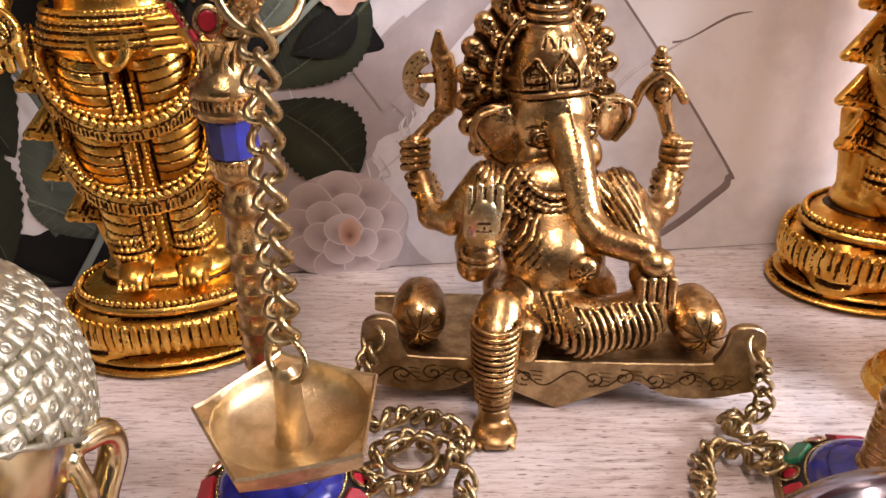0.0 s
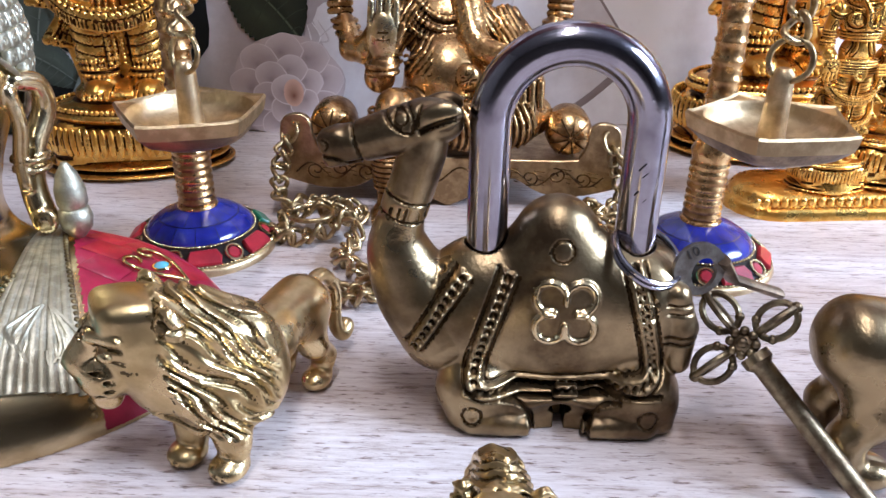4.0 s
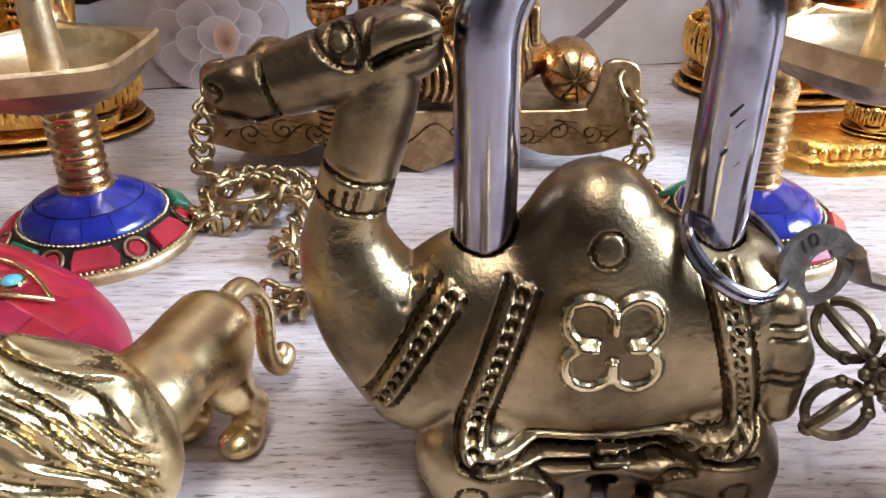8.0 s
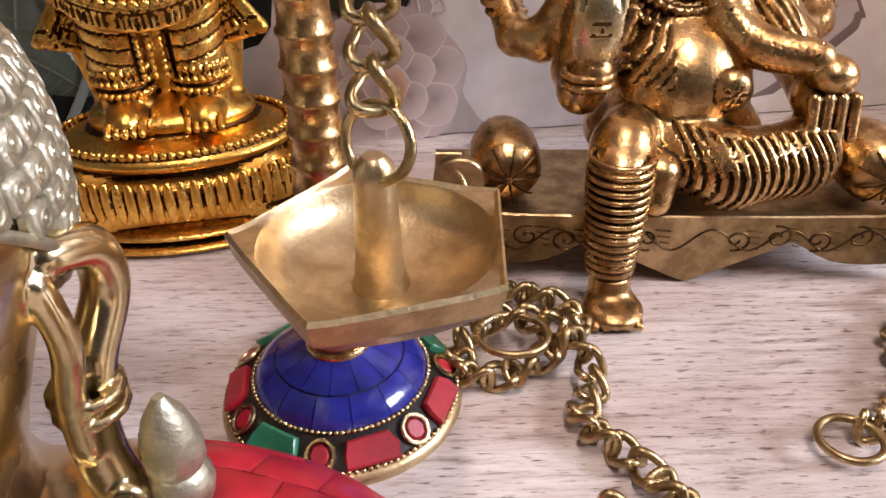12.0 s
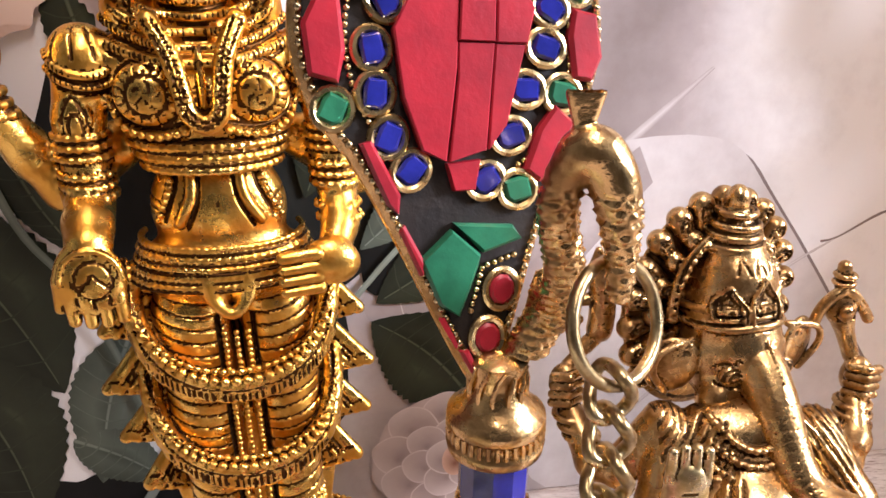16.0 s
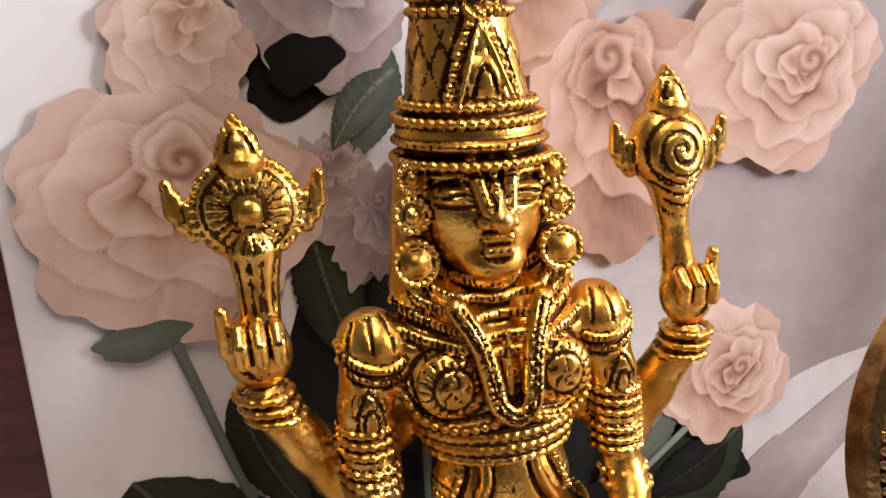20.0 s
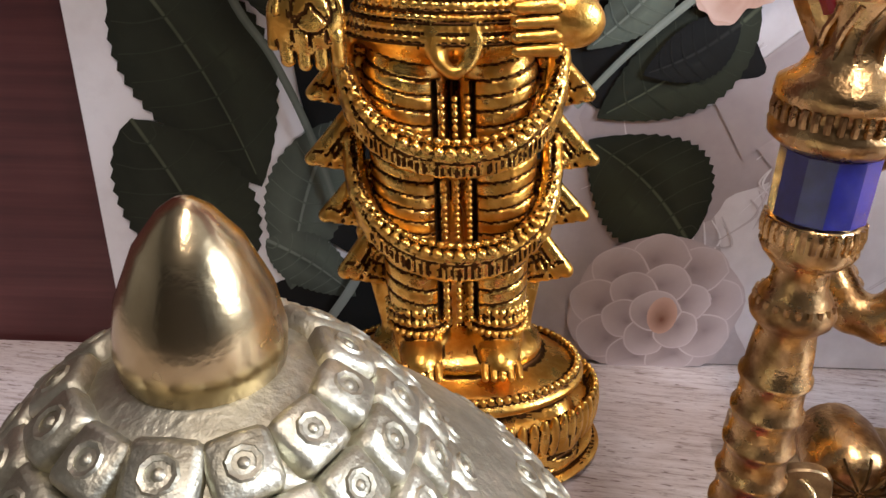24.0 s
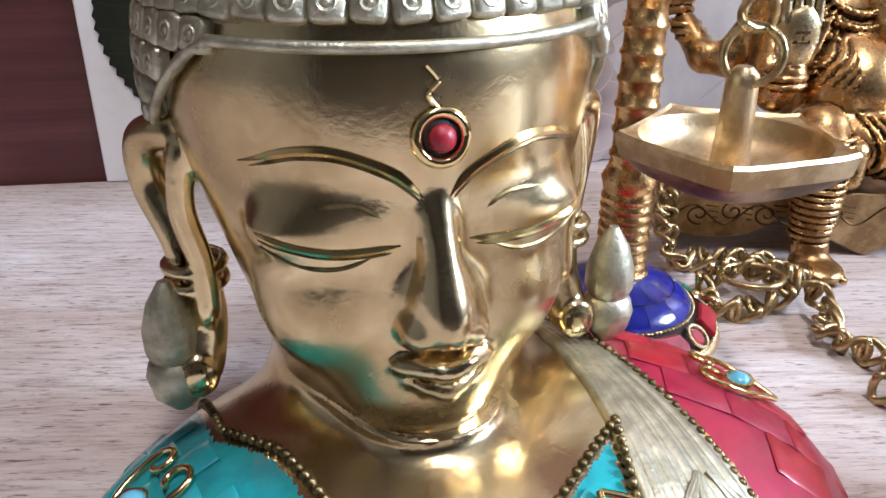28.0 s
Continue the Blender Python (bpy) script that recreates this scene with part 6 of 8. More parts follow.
def curl_shape(s):
    """One square hair curl, 2 s wide, with a raised ring."""
    sh = Shape()
    o = [(s * math.copysign(abs(math.cos(a)) ** 0.38, math.cos(a)), s * math.copysign(abs(math.sin(a)) ** 0.38, math.sin(a))) for a in np.linspace(0, 2 * math.pi, 16, endpoint=False)]
    sh.slab(o, 0.0026, bevel=0.0006, at=(0, 0, -0.0018))
    sh.tube(ring_points((0, 0, 0.0007), 0.46 * s, 0.46 * s, 9), 0.00036, n=5, closed=True)
    sh.ball((0, 0, 0.0007), (0.0006, 0.0006, 0.0004), 0, 7, 4)
    return sh


def bust():
    rnd = random.Random(5)
    c = Clay((-0.102, -0.096, -0.001), (0.102, 0.05, 0.145), 0.0007)
    c.ell(BC, BR, 0)
    c.block((0, -0.03, -0.05), (0.2, 0.2, 0.05), 0, cut=True, rnd=0.0001)
    c.line([(0, -0.004, 0.02), (0, -0.006, 0.055)], [0.0285, 0.0215], 0, 0.008)
    # head and face
    c.ell((0, -0.0030, 0.0980), (0.0392, 0.0415, 0.0380), 0)
    c.ell((0, -0.0120, 0.0740), (0.0305, 0.0315, 0.0360), 0, 0.010)
    c.ell((0.0005, -0.0215, 0.0545), (0.0205, 0.0215, 0.0195), 0, 0.008)
    c.ell((0.0008, -0.0345, 0.0460), (0.0090, 0.0078, 0.0075), 0, 0.013)
    for s in (-1, 1):
        c.ell((s * 0.0148, -0.0310, 0.0640), (0.0112, 0.0105, 0.0118), 0, 0.008)
    # brow relief, eyes, nose, mouth
    for s in (-1, 1):
        c.ell((s * 0.0170, -0.0480, 0.0862), (0.0110, 0.0034, 0.0026), 0, 0.005, cut=True)
        c.ell((s * 0.0160, -0.0350, 0.0788), (0.0110, 0.0060, 0.0048), 0, 0.006)
    c.line(smooth_path([(0, -0.0425, 0.0840), (0.0003, -0.0455, 0.0765), (0.0006, -0.0503, 0.0650)], 5), np.linspace(0.0009, 0.0027, 11), 0, 0.0030)
    c.ell((0.0006, -0.0440, 0.0665), (0.0060, 0.0060, 0.0070), 0, 0.004)
    for s in (-1, 1):
        c.ell((0.0006 + s * 0.0042, -0.0468, 0.0636), (0.0029, 0.0040, 0.0025), 0, 0.0025)
        c.ell((0.0006 + s * 0.0024, -0.0512, 0.0612), (0.0011, 0.0016, 0.0009), 1, 0.0008, cut=True)
    lips = V3(0.0010, -0.0004, 0.0020)
    c.line(smooth_path([(-0.0078, -0.0432, 0.0540), (-0.0033, -0.0466, 0.0547), (0, -0.0468, 0.0536), (0.0033, -0.0466, 0.0547), (0.0078, -0.0432, 0.0540)], 5) + lips, [0.0009] + [0.0015] * 19 + [0.0009], 0, 0.0008)
    c.line(smooth_path([(-0.0064, -0.0432, 0.0515), (0, -0.0464, 0.0500), (0.0064, -0.0432, 0.0515)], 5) + lips, [0.0010] * 3 + [0.0014] * 2 + [0.0021] + [0.0014] * 2 + [0.0010] * 3, 0, 0.0008)
    c.line(smooth_path([(-0.0086, -0.0448, 0.0533), (0, -0.0493, 0.0521), (0.0086, -0.0448, 0.0533)], 5) + lips, 0.00055, 1, cut=True)
    # hair cap
    c.ell((0, 0.0000, 0.1000), (0.0405, 0.0405, 0.0390), 2)
    c.cap((0, -0.0010, 0.118), (0, -0.0005, 0.132), 0.0200, 0.0120, 2, 0.006)
    # ears
    for s in (-1, 1):
        ear = smooth_path([(s * 0.0380, -0.010, 0.0885), (s * 0.0428, -0.004, 0.0855), (s * 0.0430, -0.002, 0.0765), (s * 0.0385, -0.007, 0.0655), (s * 0.0365, -0.0100, 0.0530), (s * 0.0385, -0.0125, 0.0420)], 5)
        c.line(ear, np.linspace(0.0030, 0.0042, len(ear)), 0, 0.001)
        inner = smooth_path([(s * 0.0365, -0.0130, 0.0860), (s * 0.0378, -0.0130, 0.0750), (s * 0.0358, -0.0130, 0.0640), (s * 0.0358, -0.0140, 0.0540)], 5)
        c.line(inner, 0.0022, 0, 0.001)
        c.line([(s * 0.0412, -0.0110, 0.0850), (s * 0.0405, -0.0100, 0.0730), (s * 0.0370, -0.0120, 0.0580)], 0.0009, 1, cut=True)
        for z in (0.0625, 0.0590):
            c.line(ring_points((s * 0.0372, -0.0085, z), 0.0052, 0.0055, 14), 0.0012, 0, closed=True)
        c.ell((s * 0.0392, -0.0155, 0.0420), (0.0042, 0.0026, 0.0048), 0)
        c.line(np.stack([s * 0.0392 + 0.0028 * np.cos(np.linspace(0, 6.28, 12)), np.full(12, -0.0178), 0.0420 + 0.0032 * np.sin(np.linspace(0, 6.28, 12))], 1), 0.0006, 1, cut=True)
    sh = c.shape()
    # drapery pleats down the right breast, ending in a scrolled tassel
    for k in range(11):
        t = k / 10
        p = smooth_path([(0.0345 + 0.0080 * t, 0.004), (0.0350 + 0.0085 * t, -0.016), (0.0345 + 0.0155 * t, -0.045), (0.0300 + 0.0265 * t, -0.081 + 0.004 * t)], 8)
        sh.tube(on_bust(p, 0.0002), np.interp(np.linspace(0, 1, len(p)), [0, 0.5, 1], [0.0009, 0.0013, 0.0020]) * (1 + 0.2 * (k % 2)), 2, 8, flat=0.8)
    for s in (-1, 1):
        for q in range(3):
            p = smooth_path([(0.0455 + s * 0.001, -0.056), (0.0455 + s * (0.003 + 0.002 * q), -0.062), (0.0455 + s * (0.0050 + 0.0022 * q), -0.069 + 0.002 * q), (0.0455 + s * (0.0025 + 0.0022 * q), -0.0735 + 0.002 * q), (0.0455 + s * (0.0015 + 0.0020 * q), -0.0700 + 0.002 * q)], 5)
            sh.tube(on_bust(p, 0.0016), 0.0007, 2, 6)
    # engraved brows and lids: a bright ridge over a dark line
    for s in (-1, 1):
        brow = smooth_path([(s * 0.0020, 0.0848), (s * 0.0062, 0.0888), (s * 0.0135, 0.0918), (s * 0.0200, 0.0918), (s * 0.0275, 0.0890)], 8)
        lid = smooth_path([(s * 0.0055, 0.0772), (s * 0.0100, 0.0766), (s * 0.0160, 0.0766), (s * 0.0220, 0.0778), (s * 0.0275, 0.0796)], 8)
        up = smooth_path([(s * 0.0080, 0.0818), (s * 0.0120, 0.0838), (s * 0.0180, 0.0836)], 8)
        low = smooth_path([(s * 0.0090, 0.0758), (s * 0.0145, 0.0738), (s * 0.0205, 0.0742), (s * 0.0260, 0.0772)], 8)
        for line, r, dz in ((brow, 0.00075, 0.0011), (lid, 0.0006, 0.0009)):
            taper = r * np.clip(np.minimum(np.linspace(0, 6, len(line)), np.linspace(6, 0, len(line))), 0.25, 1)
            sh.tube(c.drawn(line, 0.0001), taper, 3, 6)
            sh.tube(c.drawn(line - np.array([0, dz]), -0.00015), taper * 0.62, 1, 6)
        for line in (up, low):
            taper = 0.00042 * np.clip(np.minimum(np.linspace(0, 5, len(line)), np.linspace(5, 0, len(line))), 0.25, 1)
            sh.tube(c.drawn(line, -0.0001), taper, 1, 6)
    # square curls over the cap and the bump on top
    cur = curl_shape(0.0028)
    prof = smooth_path([(0.0068, 0.1462), (0.0112, 0.1442), (0.0158, 0.1402), (0.0194, 0.1352), (0.0222, 0.1308), (0.0258, 0.1276), (0.0306, 0.1242), (0.0352, 0.1195), (0.0386, 0.1130), (0.0408, 0.1040), (0.0411, 0.0950), (0.0396, 0.0850), (0.0362, 0.0745), (0.0320, 0.0660)], 6)
    HY = -0.0020
    sh.lathe([(r - 0.0004, z) for r, z in prof[::-1] if z > 0.1085], (0, HY, 0), 2, 48, cap=False)
    rows = even_path(prof, 0.0054)
    for k in range(1, len(rows) - 1):
        r, z = rows[k]
        d = rows[k + 1] - rows[k - 1]
        n = max(8, int(round(2 * math.pi * r / 0.0055)))
        for i in range(n):
            a = 2 * math.pi * (i + 0.5 * (k % 2)) / n
            p = V3(r * math.cos(a), HY + r * 1.02 * math.sin(a), z)
            if not (p[2] > 0.1085 - 0.85 * max(0.0, p[1] + 0.030) and p[2] > 0.064):
                continue
            nv = Vector((-d[1] * math.cos(a), -d[1] * math.sin(a), d[0])).normalized()
            x = Vector((0, 0, 1)).cross(nv).normalized()
            y = nv.cross(x)
            rot = np.array(Matrix((x, y, nv)).transposed()) @ turned(0, 0, rnd.uniform(-6, 6))
            sh.join(cur, rot, p + np.array(nv) * 0.0006, rnd.uniform(0.94, 1.05))
            sh.m[-len(cur.f):] = [2] * len(cur.f)
    # rolled hair edge
    a = np.radians(np.linspace(-200, 20, 46))
    edge = []
    for t in a:
        y = HY + 0.0420 * math.sin(t)
        z = 0.1066 - 0.85 * max(0.0, y + 0.030)
        if z < 0.062:
            continue
        w = float(np.interp(z, [0.062, 0.074, 0.083, 0.092, 0.102, 0.108], [0.031, 0.0360, 0.0392, 0.0408, 0.0412, 0.0405])) + 0.0004
        edge.append((w * math.cos(t), HY + 1.02 * w * math.sin(t), z))
    sh.tube(np.array(edge), 0.0009, 2, 8)
    sh.lathe([(0.0052, 0.1440), (0.0068, 0.1463), (0.0071, 0.1490), (0.0063, 0.1530), (0.0044, 0.1572), (0.0022, 0.1600), (0.0008, 0.1610), (0.0, 0.1612)], (0, HY, 0), 0, 28)
    # jewel on the brow with its curled stem
    q = V3(0.0005, c.front(0.0, 0.0940) - 0.0004, 0.0940)
    rot = turned(84, 0, 0)
    sh.tube(ring_points((0, 0, 0), 0.0037, 0.0037, 20) @ rot.T + q, 0.0009, 3, 8, closed=True)
    sh.ball(q + V3(0, 0.0008, 0), (0.0034, 0.0012, 0.0034), 4, 14, 8)
    sh.ball(q + V3(0, -0.0004, 0), (0.0021, 0.0018, 0.0021), 5, 14, 8)
    stem = c.drawn(smooth_path([(0.0002, 0.0982), (-0.0012, 0.1002), (0.0004, 0.1020), (-0.0012, 0.1042)], 5), 0.0001)
    sh.tube(stem, 0.0004, 3, 6)
    # bud earrings
    for s in (-1, 1):
        sh.lathe([(0.0020, 0.0350), (0.0050, 0.0385), (0.0058, 0.0425), (0.0050, 0.0455), (0.0042, 0.0462), (0.0052, 0.0480), (0.0052, 0.0525), (0.0036, 0.0580), (0.0010, 0.0622)], (0.0480 if s > 0 else -0.0430, -0.0125, -0.001), 2, 12)
    # mosaic robe
    def rim(x, y):
        return ((x - BC[0]) / BR[0]) ** 2 + ((y - BC[1]) / BR[1]) ** 2 < 0.985 and y < 0.030
    def pink_edge(y):
        return 0.0445 + 0.22 * (-0.017 - y)
    def turq_edge(y):
        return float(np.interp(y, [-0.085, -0.0465, -0.032, -0.020, 0.020], [-0.007, -0.020, -0.026, -0.036, -0.043]))
    def right(x, y):
        return x > pink_edge(y) + 0.0022 and rim(x, y)
    def left(x, y):
        return x < turq_edge(y) - 0.0022 and rim(x, y)
    def wedge2(x, y):
        return y < -0.0455 - 0.80 * (0.0340 - x) and x < 0.0335 + 0.20 * (y + 0.0445) - 0.0014 and x > turq_edge(y) + 0.004
    v, stop = sh.v[0], len(sh.v[0])
    for i, face in enumerate(sh.f):
        if face[0] >= stop:
            break
        x, y, z = v[face[0]]
        if z > 0.001 and abs(z - bust_z(x, y)) < 0.0012:
            sh.m[i] = 7 if right(x, y) else 8 if left(x, y) or wedge2(x, y) else sh.m[i]
    robe_tiles(sh, right, [6, 6, 6, 7], (0.0135, 0.0112), -24, rnd)
    robe_tiles(sh, left, [8], (0.0105, 0.0085), 14, rnd)
    robe_tiles(sh, lambda x, y: wedge2(x, y) and ((x - BC[0]) / BR[0]) ** 2 + ((y - BC[1]) / BR[1]) ** 2 < 0.95, [9, 9, 8], (0.0066, 0.0058), 38, rnd)
    ys = np.linspace(0.022, -0.080, 16)
    sh.beads(on_bust([(pink_edge(y), y) for y in ys], 0.0012), 0.0010, 1, 0.0023, seg=8, rows=5)
    sh.beads(on_bust([(turq_edge(y), y) for y in ys], 0.0012), 0.0010, 1, 0.0023, seg=8, rows=5)
    sh.beads(on_bust(smooth_path([(0.0345, -0.0440), (0.0305, -0.0600), (0.0265, -0.0800)], 6), 0.0012), 0.0010, 1, 0.0023)
    sh.beads(on_bust(smooth_path([(0.0345, -0.0435), (0.0160, -0.0585), (-0.0020, -0.0725)], 6), 0.0012), 0.0010, 1, 0.0023)
    # scroll ornaments with turquoise
    for ox, oy, turn, big in ((0.074, -0.026, -20, 1.0), (-0.052, -0.026, 200, 1.0), (0.0270, -0.0630, 120, 0.55), (0.0150, -0.0690, -40, 0.6)):
        ct, st = math.cos(radians(turn)), math.sin(radians(turn))
        for s in (-1, 1):
            a = np.linspace(0, 1.35 * math.pi, 16)
            r = 0.0012 + 0.0026 * a / a[-1]
            loop = [(-0.0055 + r[i] * math.cos(a[i]), s * (0.0042 + r[i] * math.sin(a[i]) * -1)) for i in range(16)]
            curve = loop + [(-0.004, s * 0.0082), (0.002, s * 0.0066), (0.0100, 0.0)]
            p = [(ox + big * (ct * x - st * y), oy + big * (st * x + ct * y)) for x, y in curve]
            sh.tube(on_bust(smooth_path(p, 3), 0.0020), 0.0007, 3, 7)
        q = on_bust([(ox + big * 0.0012 * ct, oy + big * 0.0012 * st)], 0.0018)[0]
        sh.ball(q, (0.0026 * big, 0.0026 * big, 0.0016), 9 if big == 1.0 else 7, 12, 7)
        sh.tube(ring_points(q, 0.0029 * big, 0.0029 * big, 14), 0.0006, 3, 6, closed=True)
    return sh


BRASS_HAIR = metal("silvery_brass", (0.58, 0.555, 0.43), (0.36, 0.335, 0.245), (0.42, 0.58), 160, 0.6, fine=700)
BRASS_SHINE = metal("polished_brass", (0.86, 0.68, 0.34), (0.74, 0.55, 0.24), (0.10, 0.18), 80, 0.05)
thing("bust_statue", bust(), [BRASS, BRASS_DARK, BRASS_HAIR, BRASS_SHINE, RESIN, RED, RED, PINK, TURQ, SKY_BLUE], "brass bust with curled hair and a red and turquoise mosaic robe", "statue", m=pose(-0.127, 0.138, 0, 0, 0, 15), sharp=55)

# ---- swing seat with the elephant-headed statue ----
def elephant_god():
    c = Clay((-0.034, 0.222, -0.004), (0.125, 0.35, 0.168), 0.00055)
    # belly, chest, hips
    c.ell((0.046, 0.283, 0.040), (0.029, 0.022, 0.015), 0)
    c.ell((0.046, 0.281, 0.056), (0.022, 0.020, 0.021), 0, 0.006)
    c.ell((0.045, 0.296, 0.078), (0.026, 0.0145, 0.0165), 0, 0.008)
    for z, r in ((0.0640, 0.0012), (0.0672, 0.0010)):
        c.beads(ring_points((0.045, 0.290, z), 0.0275, 0.0205, 30, 190, 350), r, 0)
        c.line(ring_points((0.045, 0.290, z - 0.0018), 0.0280, 0.0210, 30, 190, 350), 0.0005, 1, cut=True)
    # necklaces over the chest
    for j, (r, z) in enumerate(((0.0150, 0.0840), (0.0185, 0.0790), (0.0215, 0.0735))):
        a = np.radians(np.linspace(195, 345, 22))
        p = np.stack([0.045 + r * np.cos(a), 0.2960 + (0.0145 + 0.002 * j) * np.sin(a), z + 0.008 * np.cos(a) ** 2], 1)
        c.line(p, 0.0012, 0)
        c.beads(p + V3(0, -0.0008, 0), 0.0013, 0)
        c.line(p - V3(0, 0, 0.0022), 0.0007, 1, cut=True)
    # head, turned to one side
    k = Clay((-0.010, 0.230, 0.060), (0.105, 0.345, 0.168), 0.00052)
    k.ell((0.046, 0.309, 0.104), (0.0185, 0.0165, 0.0190), 0)
    k.cap((0.046, 0.305, 0.100), (0.046, 0.300, 0.080), 0.0130, 0.0120, 0, 0.004)
    k.ell((0.0475, 0.2985, 0.1090), (0.0125, 0.0080, 0.0105), 0, 0.005)
    for s in (-1, 1):
        k.ell((0.0475 + s * 0.0125, 0.2980, 0.0905), (0.0070, 0.0070, 0.0085), 0, 0.004)
        # eyes
        e = V3(0.0475 + s * 0.0108, 0.2945, 0.1022)
        k.ell(e, (0.0048, 0.0030, 0.0038), 0)
        for r in (0.0020, 0.0036, 0.0056):
            t = np.linspace(0, 6.28, 14)
            k.line(k.drawn(np.stack([e[0] + r * 1.15 * np.cos(t), e[2] + r * 0.85 * np.sin(t)], 1)), 0.00055, 1, cut=True)
        k.line(smooth_path([e + V3(-s * 0.004, -0.0015, 0.0050), e + V3(0, -0.0020, 0.0064), e + V3(s * 0.006, 0.0005, 0.0052)], 4), 0.0006, 1, cut=True)
        # ears
        ear = V3(0.0475 + s * 0.0275, 0.3060, 0.1030)
        k.ell(ear, (0.0098, 0.0024, 0.0112), 0, 0.001, rot=turned(0, -s * 20, s * 20))
        k.line([ear + V3(-s * 0.004, -0.0035, 0.006), ear + V3(s * 0.004, -0.0035, 0.004), ear + V3(s * 0.002, -0.0035, -0.006)], 0.0008, 1, cut=True)
        k.line(smooth_path([ear + V3(-s * 0.007, -0.001, 0.0095), ear + V3(s * 0.006, -0.002, 0.0070), ear + V3(s * 0.0085, -0.002, -0.0005), ear + V3(s * 0.0020, -0.001, -0.0100)], 5), 0.0013, 0)
        # tusk
        k.cap((0.0475 + s * 0.0095, 0.2900, 0.0875), (0.0475 + s * 0.0120, 0.2830, 0.0835), 0.0022, 0.0012, 0)
    # trunk
    tr = smooth_path([(0.0475, 0.2940, 0.1050), (0.0478, 0.2850, 0.0960), (0.0480, 0.2765, 0.0850), (0.0490, 0.2685, 0.0755), (0.0530, 0.2605, 0.0710), (0.0590, 0.2540, 0.0700), (0.0645, 0.2480, 0.0700)], 8)
    rad = np.interp(np.linspace(0, 1, len(tr)), [0, 0.3, 0.6, 1], [0.0080, 0.0068, 0.0056, 0.0044])
    k.line(tr, rad, 0, 0.002)
    for i in range(10, len(tr), 2):
        d = tr[i] - tr[i - 1]
        d /= np.linalg.norm(d)
        u = np.cross(d, V3(1, 0, 0)) if abs(d[0]) < 0.7 else np.cross(d, V3(0, 0, 1))
        u /= np.linalg.norm(u)
        w = np.cross(d, u)
        t = np.linspace(0, 6.28, 13)
        k.line(tr[i] + (rad[i] + 0.0001) * (np.outer(np.cos(t), u) + np.outer(np.sin(t), w)), 0.00045, 1, cut=True)
    # halo of two rows of radiating petals
    k.ell((0.0455, 0.3245, 0.1150), (0.0345, 0.0040, 0.0435), 0, 0.001)
    for row, (n, r0, r1, w0, w1, y) in enumerate(((17, 0.72, 1.06, 0.0026, 0.0046, 0.3225), (14, 0.52, 0.82, 0.0022, 0.0038, 0.3195))):
        for i in range(n):
            a = radians(-38 + 256 * (i + 0.0 * row) / (n - 1))
            e = V3(0.0315 * math.cos(a), 0, 0.0400 * math.sin(a))
            o = V3(0.0455, y, 0.1150)
            k.cap(o + e * r0, o + e * r1, w0, w1, 0, 0.0003)
            t = V3(-e[2], 0, e[0]) / np.linalg.norm(e)
            f = e / np.linalg.norm(e)
            tip = o + e * r1 + V3(0, -w1 * 0.8, 0)
            k.line(smooth_path([tip - f * 0.009 - t * 0.0006, tip - f * 0.003 - t * w1 * 0.55, tip + f * w1 * 0.35, tip - f * 0.003 + t * w1 * 0.55, tip - f * 0.009 + t * 0.0006], 4), 0.00055, 1, cut=True)
            k.cap(tip - f * 0.0045, tip - f * 0.0005, 0.0006, 0.0010, 1, cut=True)
            k.ell(tip - f * 0.0022 + V3(0, 0.0006, 0), (0.0010, 0.0010, 0.0010), 0)
            b = a + radians(128 / (n - 1))
            g = V3(0.0315 * math.cos(b), -0.0030, 0.0400 * math.sin(b))
            k.line([o + g * V3(r0, 1, r0), o + g * V3(r1, 1, r1)], 0.0007, 1, cut=True)
    band = [(0.0455 + 0.0212 * math.cos(u), 0.3150, 0.1210 + 0.0270 * math.sin(u)) for u in np.radians(np.linspace(-10, 190, 34))]
    k.line(band, 0.0020, 0)
    k.beads(np.array(band) + V3(0, -0.0014, 0), 0.0015, 0)
    k.line(np.array(band) * V3(1, 1, 1) + V3(0, -0.0016, 0.0024), 0.0006, 1, cut=True)
    # crown: arched brow bands, a leaf-covered cone and stacked rings
    k.line([(0.046, 0.311, 0.118), (0.046, 0.312, 0.130), (0.0455, 0.314, 0.142), (0.0455, 0.316, 0.152)], [0.0178, 0.0150, 0.0098, 0.0062], 0, 0.002)
    for j, dz in enumerate((0.0, 0.0030, 0.0058)):
        pts = [(0.0470 + 0.0195 * u, 0.1160 + dz + 0.0045 * (1 - u * u)) for u in np.linspace(-1, 1, 21)]
        q = k.drawn(pts, 0.0006)
        k.line(q, 0.0014 if j != 1 else 0.0010, 0)
        if j == 2:
            k.beads(q + V3(0, -0.0010, 0), 0.0011, 0)
        k.line(k.drawn([(x, z - 0.0016) for x, z in pts], -0.0001), 0.0006, 1, cut=True)
